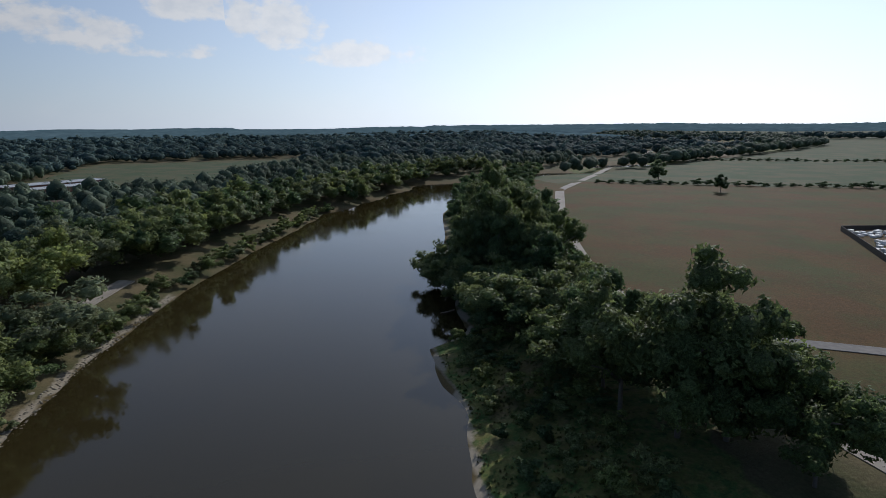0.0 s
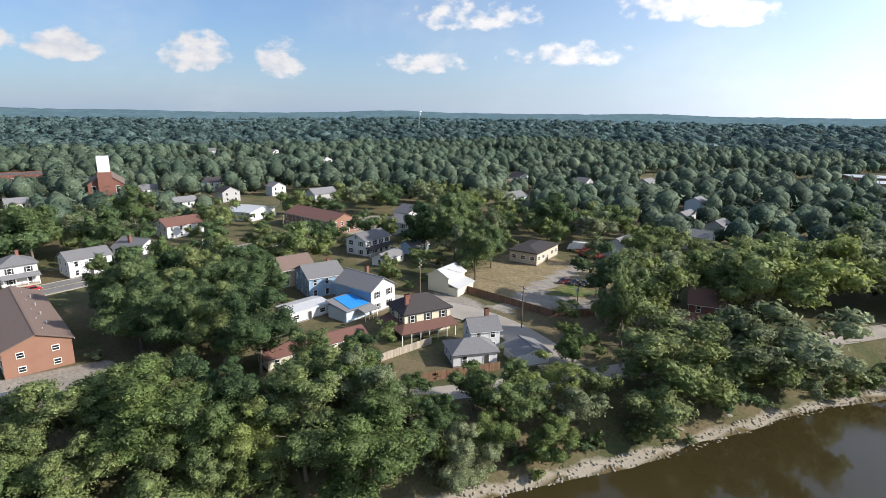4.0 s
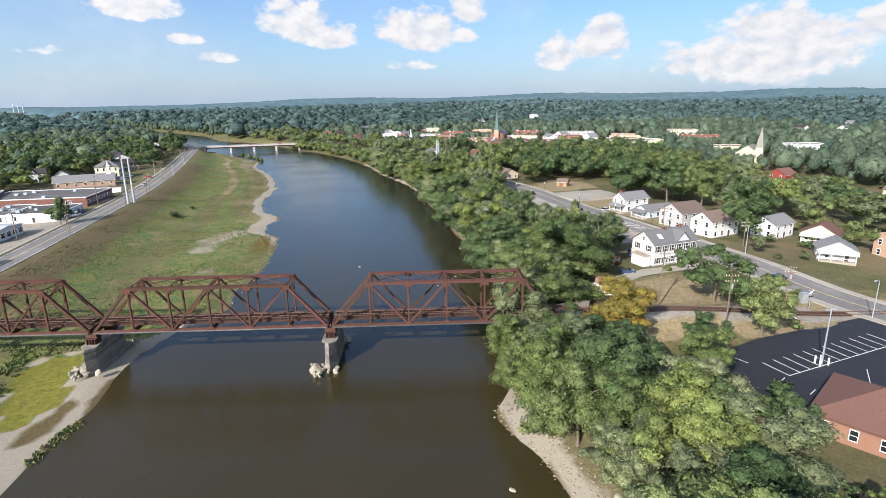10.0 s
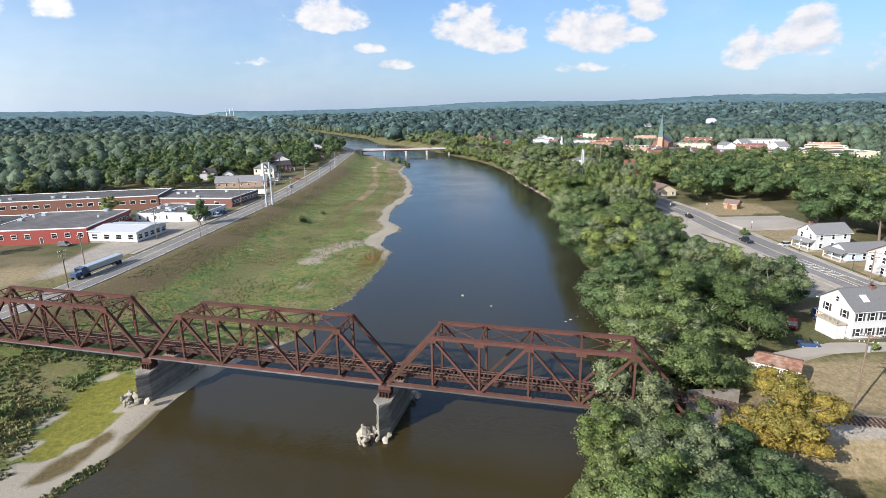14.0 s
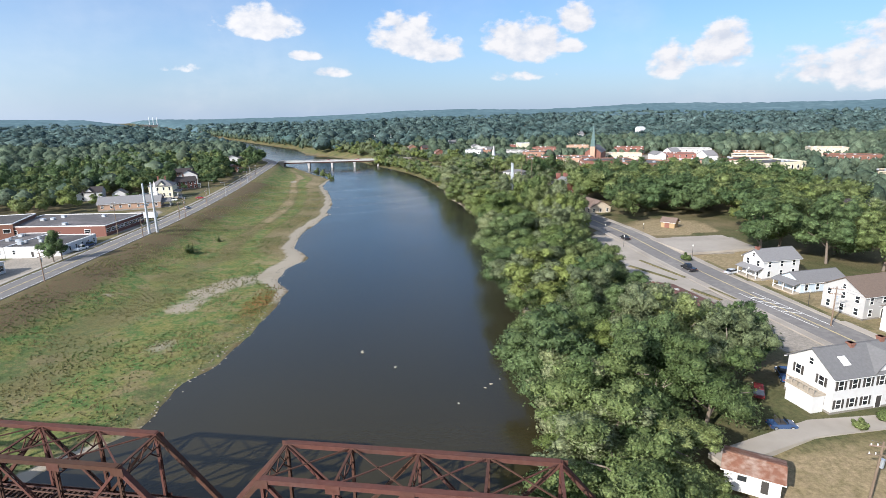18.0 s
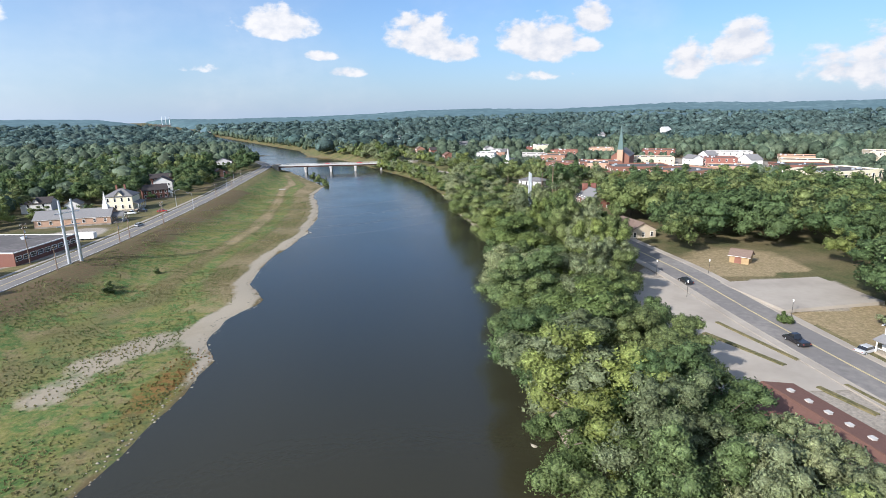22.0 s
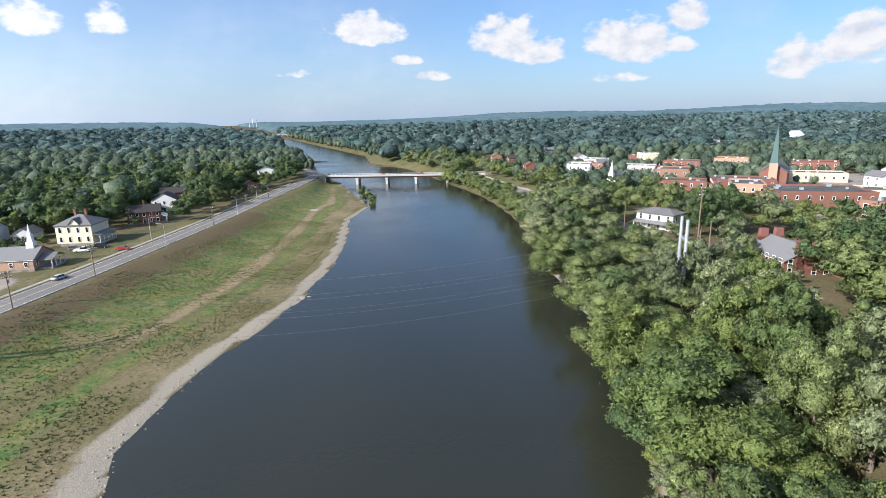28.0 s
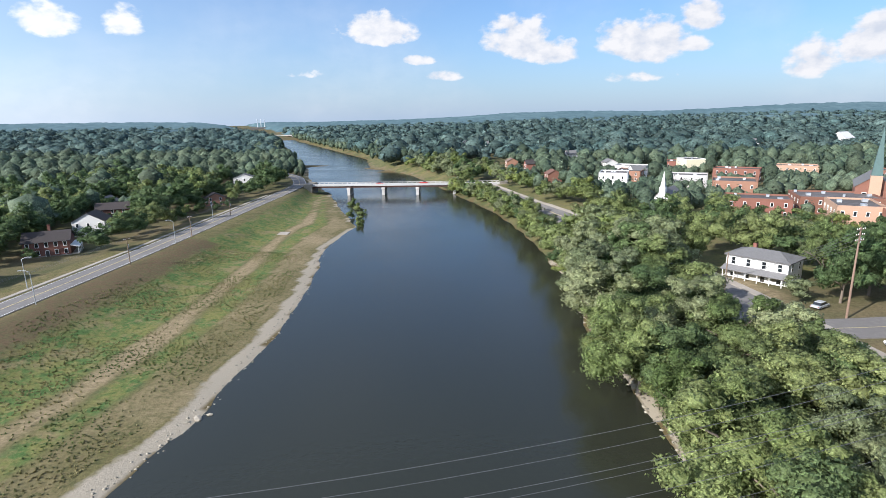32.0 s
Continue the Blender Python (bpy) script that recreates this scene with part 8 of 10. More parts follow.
# ---- far woods: one mass of tree tops a district ----
def woods(name, box, step, keep, hs, seed, tufts, label="mass of distant green trees", material=WOODS):
    r = np.random.RandomState(seed)
    xs, ys = np.arange(box[0], box[1], step), np.arange(box[2], box[3], step)
    X, Y = np.meshgrid(xs, ys)
    X = (X + r.uniform(-0.5, 0.5, X.shape) * step).ravel()
    Y = (Y + r.uniform(-0.5, 0.5, Y.shape) * step).ravel()
    ok = keep(X, Y)
    for fx, fy, fr in FOOT:
        ok &= (np.hypot(X - fx, Y - fy) > fr + 3)
    for line, g in ((TOWN_STREET, 10), (MAIN_STREET, 13), (LEVEE_ROAD, 10), (FIELD_ROAD, 8), (CROSS_STREET, 9)):
        ok &= path_dist(X, Y, line) > g
    for cx, cy, rx, ry in OPEN:
        ok &= ((X - cx) / rx) ** 2 + ((Y - cy) / ry) ** 2 > 1
    T = np.array(TREES)
    for i in range(len(T)):
        if box[0] - 9 < T[i, 0] < box[1] + 9 and box[2] - 9 < T[i, 1] < box[3] + 9:
            ok &= np.hypot(X - T[i, 0], Y - T[i, 1]) > 6
    X, Y = X[ok], Y[ok]
    n = len(X)
    H = r.uniform(hs[0], hs[1], n) * r.choice((0.7, 0.9, 1.0, 1.0, 1.2), n)
    room = headroom_all(X, Y) - land(X, Y)
    ok = room > 4.5
    X, Y, H = X[ok], Y[ok], np.minimum(H, room)[ok]
    n = len(X)
    R = H * r.uniform(0.34, 0.50, n) * min(step, 18) / 12
    mid = np.stack([X, Y, land(X, Y) + H * 0.56], 1)
    half = np.stack([R, R, H * 0.44], 1)
    v0, f0 = ICO0
    nv = len(v0)
    V = v0[None] * (0.74 + 0.34 * r.random_sample((n, nv)))[..., None] * half[:, None] + mid[:, None]
    Fc = f0[None] + (np.arange(n) * nv)[:, None, None]
    d = r.normal(size=(n, tufts, 3))
    d[..., 2] = np.abs(d[..., 2]) * 0.9 - 0.25
    d /= np.linalg.norm(d, axis=2)[..., None]
    c = mid[:, None] + d * half[:, None] * r.uniform(0.66, 1.26, (n, tufts))[..., None]
    nrm = d + r.normal(size=d.shape) * 0.5 + np.array([0, 0, 0.35])
    t = np.cross(nrm, r.normal(size=d.shape))
    t /= np.linalg.norm(t, axis=2)[..., None]
    b = np.cross(nrm / np.linalg.norm(nrm, axis=2)[..., None], t)
    s = (R[:, None] * r.uniform(0.7, 1.5, (n, tufts)) * 0.95 / math.sqrt(tufts))[..., None]
    tv = np.stack([c - t * s, c + t * s * 0.6 + b * s * 0.8, c + t * s * 0.6 - b * s * 0.8], 2).reshape(-1, 3)
    tf = np.arange(n * tufts * 3).reshape(-1, 3) + n * nv
    me = mesh_from(name, np.concatenate([V.reshape(-1, 3), tv]), np.zeros((0, 4), int), np.concatenate([Fc.reshape(-1, 3), tf]), [material], None,
                   np.concatenate([np.tile(v0, (n, 1)), np.repeat((d + r.normal(size=d.shape) * 0.3).reshape(-1, 3), 3, 0)]), np.concatenate([np.repeat(r.uniform(0, 0.7, n), nv), np.repeat(np.repeat(r.uniform(0.1, 1, n), tufts), 3)]))
    tagged(new(name, me), label, "woods", kind="stuff")
    return n


def side_town(X, Y):
    return X - ytable(BANK_TOWN, Y)


def side_levee(X, Y):
    return ytable(BANK_LEVEE, Y) - X


field = lambda X, Y: (X < -84) & (Y < 20) & (side_levee(X, Y) > 45)
meadow = lambda X, Y: (X > np.interp(-Y, [440, 480, 586, 745, 826, 930], [90, 18, 12, -85, -166, -260])) & (X < 190) & (Y < -465) & (Y > -940)
w7 = woods("bank_woods", (-420, 60, -700, -170), 10.5, lambda X, Y: (side_town(X, Y) > 34) & ~meadow(X, Y), (9, 15), 7, 50)
w1 = woods("town_woods", (60, 700, -700, 760), 10.5, lambda X, Y: (side_town(X, Y) > 30) & ~meadow(X, Y) & ~((X < 255) & (Y > -205) & (Y < 455)) & (fbm(X, Y, 60, 7) > -0.5), (9, 16), 1, 42)
w2 = woods("levee_woods", (-640, -110, 150, 820), 10.5, lambda X, Y: (side_levee(X, Y) > 24) & ((Y > 400) | (X < -128 - 0 * Y)) & (fbm(X, Y, 60, 8) > -0.6), (10, 17), 2, 46)
ring = lambda X, Y: np.hypot(X - 40, Y - 100)
# the outer rings take the bluer, haze-tinted canopies
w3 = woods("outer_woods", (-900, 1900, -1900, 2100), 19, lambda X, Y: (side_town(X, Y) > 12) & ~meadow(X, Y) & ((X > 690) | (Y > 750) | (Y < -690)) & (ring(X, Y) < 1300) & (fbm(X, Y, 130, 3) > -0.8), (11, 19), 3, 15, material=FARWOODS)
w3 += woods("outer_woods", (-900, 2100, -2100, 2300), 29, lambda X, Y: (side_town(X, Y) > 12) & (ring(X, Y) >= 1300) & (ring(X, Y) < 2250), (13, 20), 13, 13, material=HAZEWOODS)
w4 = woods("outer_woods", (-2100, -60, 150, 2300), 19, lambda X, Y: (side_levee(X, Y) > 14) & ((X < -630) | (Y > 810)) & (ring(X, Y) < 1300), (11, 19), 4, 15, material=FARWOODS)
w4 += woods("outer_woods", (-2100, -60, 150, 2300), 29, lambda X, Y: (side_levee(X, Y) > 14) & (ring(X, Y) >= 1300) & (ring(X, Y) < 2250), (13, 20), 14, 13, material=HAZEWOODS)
# trees along both banks beyond the road bridge
w8 = woods("river_woods", (-700, 80, 640, 1700), 9, lambda X, Y: ((side_town(X, Y) > 5) & (side_town(X, Y) < 40) & ((Y > 860) | (side_town(X, Y) > 26) & (Y > 700))) | ((side_levee(X, Y) > 6) & (side_levee(X, Y) < 36) & (Y > 690)), (8, 15), 18, 26, material=WOODS)
edge_line = [(-1250, -1350), (-1600, -900), (-2100, -300), (-2300, 200)]
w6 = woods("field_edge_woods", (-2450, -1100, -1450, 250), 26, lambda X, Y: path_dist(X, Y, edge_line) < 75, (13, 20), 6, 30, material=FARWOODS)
w5 = woods("river_woods", (-1700, -100, -1900, -500), 15, lambda X, Y: (side_levee(X, Y) > 6) & (side_levee(X, Y) < 130), (12, 18), 5, 24)
print("woods", w1, w2, w3, w4, w5)
# rough treetop sheet over the hills beyond, glowing faintly to stand for haze
hx = np.arange(-4850, 4851, 42.0)
HX, HY = np.meshgrid(hx, hx + 0.0)
rr_ = np.hypot(HX, HY - 60)
rn = np.random.RandomState(8)
HZ = land(HX, HY) + 9 + rn.uniform(-5.5, 7.5, HX.shape)
hole = (rr_ < 1950) | (rr_ > 4850) | ((HX < -84) & (HY < 0) & (rr_ < 2600) & (side_levee(HX, HY) > 45)) | ((side_levee(HX, HY) < 25) & (side_town(HX, HY) < 25))
HZ = np.where(hole, land(HX, HY) - 12, HZ)
tagged(new("backdrop", grid_mesh("backdrop", HX, HY, HZ, HAZEHILLS)), "wooded hills on the horizon with haze put into their glow", "hills", kind="structure")

# ---- poles, wires and lamps ----
def pole(x, y, top_z, label="weathered wooden utility pole with crossarms", arms=2, yaw=0.0, z=None, lean=0.0, r0=0.17):
    zz = zland(x, y) if z is None else z
    h = top_z - zz
    t = thing("utility_pole", pose(x, y, zz, lean, 0, yaw), label, "utility pole", "utility poles")
    part("mast", Shape().tube([(0, 0, -0.8), (0, 0, h * 0.5), (0, 0, h)], [r0, r0 * 0.85, r0 * 0.65], 8), WOODPOLE, t)
    for k in range(arms):
        za = h - 0.5 - 1.1 * k
        arm = part("crossarm", Shape().box(-1.3, -0.16, za - 0.07, 1.3, -0.04, za + 0.07), WOODPOLE, t)
        for i in (-1.15, -0.55, 0.55, 1.15):
            part("insulator", Shape().tube([(i, -0.1, za + 0.07), (i, -0.1, za + 0.28)], 0.06, 6), TRIM, arm)
    if arms:
        part("transformer", Shape().tube([(0.32, 0.1, h - 3.2), (0.32, 0.1, h - 2.2)], 0.26, 9), GALV, t)
    return t


def street_lamp(x, y, h=8.5, yaw=0.0, label="tall galvanised street lamp with a curved arm", z=None):
    zz = zland(x, y) if z is None else z
    t = thing("street_lamp", pose(x, y, zz, 0, 0, yaw), label, "street lamp", "street lamps")
    part("mast", Shape().tube([(0, 0, -0.4), (0, 0, h)], [0.12, 0.07], 8), GALV, t)
    part("arm", Shape().tube([(0, 0, h - 0.1), (0.8, 0, h + 0.35), (2.0, 0, h + 0.45)], 0.05, 6), GALV, t)
    part("lamp_head", Shape().box(1.8, -0.14, h + 0.36, 2.5, 0.14, h + 0.52), GALV, t)
    return t


def post_lamp(x, y, h=3.6):
    t = thing("post_lamp", pose(x, y, zland(x, y)), "short black ornamental street lamp post", "street lamp", "ornamental lamp posts")
    part("post", Shape().tube([(0, 0, -0.3), (0, 0, 0.5), (0, 0, h)], [0.12, 0.07, 0.05], 8), DARKTRIM, t)
    part("lantern", Shape().tube([(0, 0, h), (0, 0, h + 0.5), (0, 0, h + 0.65)], [0.1, 0.2, 0.05], 8), TRIM, t)


WIRES = []


def wire(a, b, sag, r=0.022, n=14):
    a, b = Vector(a), Vector(b)
    WIRES.append(([a.lerp(b, i / n) - Vector((0, 0, 4 * sag * (i / n) * (1 - i / n))) for i in range(n + 1)], r))


LEVEE_POLES = [(-55.9, 114.8, 17), (-68.6, 138.4, 16), (-65.2, 172.6, 17), (-48.4, 172.5, 15.5), (-59.8, 199.3, 16), (-61.6, 239, 20), (-47.6, 231.2, 14), (-48.4, 268.2, 15), (-49.4, 277, 16), (-49.2, 304.5, 16.5), (-55.2, 381, 15), (-61, 423, 14.5), (-71, 470, 14)]
for x, y, tz_ in LEVEE_POLES:
    pole(x, y, tz_, arms=2 if tz_ > 15.2 else 1, yaw=80)
for a, b in zip(LEVEE_POLES[7:-1], LEVEE_POLES[8:]):
    for k in (-0.9, 0, 0.9):
        wire((a[0] + k, a[1], a[2] - 0.3), (b[0] + k, b[1], b[2] - 0.3), 0.8)
for x, y, tz_, ln in ((112.3, 60.8, 19.0, 4), (118.3, 46.6, 17.5, 0), (143.4, 57.2, 14, 0), (133.5, 58.5, 15.5, 2), (88.1, -114.8, 15.5, 0), (88, -133, 14, 0), (122.2, -107.6, 15, 0), (231, 80.5, 17, 0), (152, 118, 16, 0), (165, 96, 15, 0), (174, 12, 15, 0), (190, 39, 16, 0), (160, -36, 15, 0), (206, 60, 15, 0), (178, -62, 15, 0), (205, -96, 15, 0), (248, 38, 16, 0), (300, 54, 16, 0), (340, 96, 15, 0), (400, 78, 15, 0)):
    pole(x, y, tz_, yaw=-15, lean=ln)
for a, b in (((88.1, -114.8, 15.3), (122.2, -107.6, 14.8)), ((88.1, -114.8, 15.3), (88, -133, 13.8)), ((112.3, 60.8, 18.6), (133.5, 58.5, 15.2)), ((133.5, 58.5, 15.2), (143.4, 57.2, 13.8)), ((174, 12, 14.8), (160, -36, 14.8)), ((174, 12, 14.8), (190, 39, 15.8)), ((152, 118, 15.8), (165, 96, 14.8))):
    for k in (-0.8, 0.8):
        wire((a[0] + k, a[1], a[2]), (b[0] + k, b[1], b[2]), 0.7)
pole(133.1, 345.9, 27.6, "tall reddish utility pole with many wires", 3, 30, z=8.0, r0=0.24)
pole(115.2, 283.2, 28.2, "tall bare wooden pole above the trees", 0, 0, r0=0.2)
pole(110.2, 348.2, 21.4, "pale bare wooden pole beside the white house", 0, 0, r0=0.18)
pole(136.5, 332.5, 17.0, "plain wooden pole beside the library", 0, 0)
for k in range(5):
    wire((133.1, 345.9, 27.0 - k * 0.9), (110.2, 352 + k, 13.5), 0.4)
# tall tubular pylons on both banks
PYLONS = [((-48.9, 239.2), (-47.4, 243.0), 27.2), ((111.2, 289.8), (111.1, 285.2), 28.0)]
for (ax, ay), (bx, by), tz_ in PYLONS:
    za = min(zland(ax, ay), zland(bx, by))
    t = thing("transmission_pylon", pose(ax, ay, za), "pair of tall galvanised tubular transmission poles", "pylon", "transmission pylons")
    for dx, dy in ((0, 0), (bx - ax, by - ay)):
        part("mast", Shape().tube([(dx, dy, -1), (dx, dy, (tz_ - za) * 0.5), (dx, dy, tz_ - za)], [0.55, 0.45, 0.34], 12), GALV, t)
    d = Vector((bx - ax, by - ay, 0))
    for f, kk in ((0.60, 0.5), (0.80, 0.5)):
        part("crossarm", Shape().bar(d * -kk + Vector((0, 0, (tz_ - za) * f)), d * (1 + kk) + Vector((0, 0, (tz_ - za) * f)), 0.25), GALV, t)
for k, (z0, z1) in enumerate(((27.0, 24.4), (23.2, 20.4), (23.2, 20.4), (19.5, 17.0), (19.5, 17.0), (15.6, 14.2))):
    o = 2.4 if k in (2, 4) else -1.2
    wire((-48.2 + o * 0.35, 241 + o, z0), (111.15 + o * 0.1, 287.5 + o, z1 + 3.4), 8.2, 0.022, 28)
for i, (pts, r_) in enumerate(WIRES):
    tagged(part("overhead_wire", Shape().tube(pts, r_, 4), CABLE), "thin overhead wire strung between poles", "wire", "overhead wires")
for x, y, w in ((-52.5, 343.6, 200), (-66.4, 355, 20), (-59.8, 411, 200), (-71, 455, 200), (152.6, 44, 200), (165.5, 20, 160), (158.8, 88, 180)):
    street_lamp(x, y, yaw=w)
for x, y in ((146.6, 206.3), (150.2, 175.9), (133.2, 189.8), (132.4, 206.8), (120.3, 324.6), (152.6, 150), (155.5, 130), (108.5, 372)):
    post_lamp(x, y)
for x, y, z in ((124, 29.4, LOT_Z), (139.8, 11.1, LOT_Z)):
    t = thing("car_park_lamp", pose(x, y, z), "pale steel car park lamp with concrete guard posts", "lamp post", "car park lamps")
    part("mast", Shape().tube([(0, 0, 0), (0, 0, 10.6)], [0.16, 0.1], 8), GALV, t)
    for k in (-1, 1):
        part("lamp_head", Shape().box(k * 0.75 - 0.35, -0.2, 10.3, k * 0.75 + 0.35, 0.2, 10.6).box(min(0, k * 0.5), -0.04, 10.4, max(0, k * 0.5), 0.04, 10.5), GALV, t)
    for dx, dy in ((-0.9, -0.5), (0.9, -0.5), (0.6, 0.8), (-0.6, 0.8)):
        part("guard_post", Shape().tube([(dx, dy, 0), (dx, dy, 1.4)], 0.16, 8), TRIM, t)

# ---- car park paint ----
bx0, by0, bx1, by1 = 115.3, 27.4, 144.8, 32.8
L_ = math.hypot(bx1 - bx0, by1 - by0)
ux, uy = (bx1 - bx0) / L_, (by1 - by0) / L_
sx, sy = -0.14, 0.99
n_ = 12
for i in range(n_):
    px, py = bx0 + ux * 2.72 * i, by0 + uy * 2.72 * i
    part("stall_line", Shape().bar((px, py, LOT_Z + 0.012), (px + sx * 5.2, py + sy * 5.2, LOT_Z + 0.012), 0.13, 0.016), PAINT, lot)
part("stall_line", Shape().bar((bx0, by0, LOT_Z + 0.012), (bx0 + ux * 31, by0 + uy * 31, LOT_Z + 0.012), 0.13, 0.016), PAINT, lot)
for a, b in (((118, 22), (125, 21)), ((125, 21), (130, 26)), ((112, 33), (110.5, 37)), ((113.5, 21.5), (115.5, 22.5)), ((112, 26), (114, 27))):
    part("stall_line", Shape().bar((*a, LOT_Z + 0.012), (*b, LOT_Z + 0.012), 0.12, 0.016), PAINT, lot)
for i in range(8):
    px, py = 150.5 - 0.9 * i * 0.1, 30 - 2.8 * i
    part("stall_line", Shape().bar((px, py, LOT_Z + 0.012), (px - 4.8, py - 0.5, LOT_Z + 0.012), 0.13, 0.016), PAINT, lot)
zk = zland(132, 48) + 0.1
xm = thing("crossing_mark", pose(132, 48, zk, 0, 0, -10), "worn white crossing mark painted on the paving", "road marking")
for a, b in (((-2.2, -1.6), (2.2, 1.6)), ((-2.2, 1.6), (2.2, -1.6)), ((-3.2, -2.2), (-3.2, 2.2)), ((3.2, -2.2), (3.2, 2.2))):
    part("stripe", Shape().bar((*a, 0), (*b, 0), 0.4, 0.02), PAINT, xm)
xs_ = thing("street_hatching", pose(148.3, 131, zland(148.3, 131) + 0.17, 0, 0, 99), "white hatched marking on the street", "road marking")
for i in range(4):
    part("stripe", Shape().bar((-6 + i * 3.4, -1.6, 0.03), (-3.4 + i * 3.4, 1.6, 0.03), 0.3, 0.02), PAINT, xs_)
for yy in (-1.9, 1.9):
    part("stripe", Shape().bar((-14, yy, 0.03), (10, yy, 0.03), 0.15, 0.02), PAINT, xs_)
for k in (-1, 1):
    cs = thing("crossing_signal", pose(152 + 7.5 * k, 47 - 5 * k, zland(152 + 7.5 * k, 47 - 5 * k)), "railway crossing signal with a white crossbuck", "crossing signal", "crossing signals")
    part("mast", Shape().tube([(0, 0, -0.3), (0, 0, 4.2)], 0.07, 6), GALV, cs)
    part("crossbuck", Shape().bar((-0.6, 0, 3.5), (0.6, 0, 4.3), 0.22, 0.03).bar((-0.6, 0.05, 4.3), (0.6, 0.05, 3.5), 0.22, 0.03), TRIM, cs)
    part("light_box", Shape().box(-0.5, -0.1, 2.7, 0.5, 0.1, 3.0), DARKTRIM, cs)
cb = thing("relay_cabinet", pose(146.5, 55.5, zland(146.5, 55.5)), "grey steel relay cabinet beside the crossing", "cabinet")
part("body", Shape().box(-0.9, -0.6, 0, 0.9, 0.6, 2.2), GALV, cb)
part("lid", Shape().box(-1.0, -0.7, 2.2, 1.0, 0.7, 2.32), GALV, cb)

# ---- fences ----
BOARDS = {}


def fence(line, h, material, label):
    p = resample(line, 2.2)
    t = tagged(new("fence"), label, "fence", "board fences")
    for (ax, ay), (bx, by) in zip(p[:-1], p[1:]):
        za, zb = zland(ax, ay), zland(bx, by)
        part("post", Shape().box(ax - 0.06, ay - 0.06, za - 0.3, ax + 0.06, ay + 0.06, za + h + 0.1), material, t)
        a, b = Vector((ax, ay, za)), Vector((bx, by, zb))
        wide = (b - a).length / 7
        for i in range(7):
            key = (round(wide, 2), h, material.name)
            if key not in BOARDS:
                BOARDS[key] = Shape().box(-wide * 0.48, -0.015, 0, wide * 0.48, 0.015, h).mesh("board", material)
            c = a.lerp(b, (i + 0.5) / 7)
            part("board", BOARDS[key], None, t, m=pose(c.x, c.y, c.z + 0.03 * math.sin(i * 5 + ax), 0, 0, math.degrees(math.atan2(by - ay, bx - ax))))


fence([(78.8, -77.5), (74.2, -97.0)], 1.8, FENCE, "brown board fence along the alley")
fence([(89.8, -79), (91.7, -92.2)], 1.7, GREYWOOD, "grey weathered board fence beside the garden")
fence([(120.5, -118.6), (105, -122.5), (89.9, -126.2), (84.6, -136)], 1.9, FENCE, "brown board fence round the yard")
fence([(98, 0.5), (103.5, -4.5)], 1.7, GREYWOOD, "grey weathered board fence behind the office")

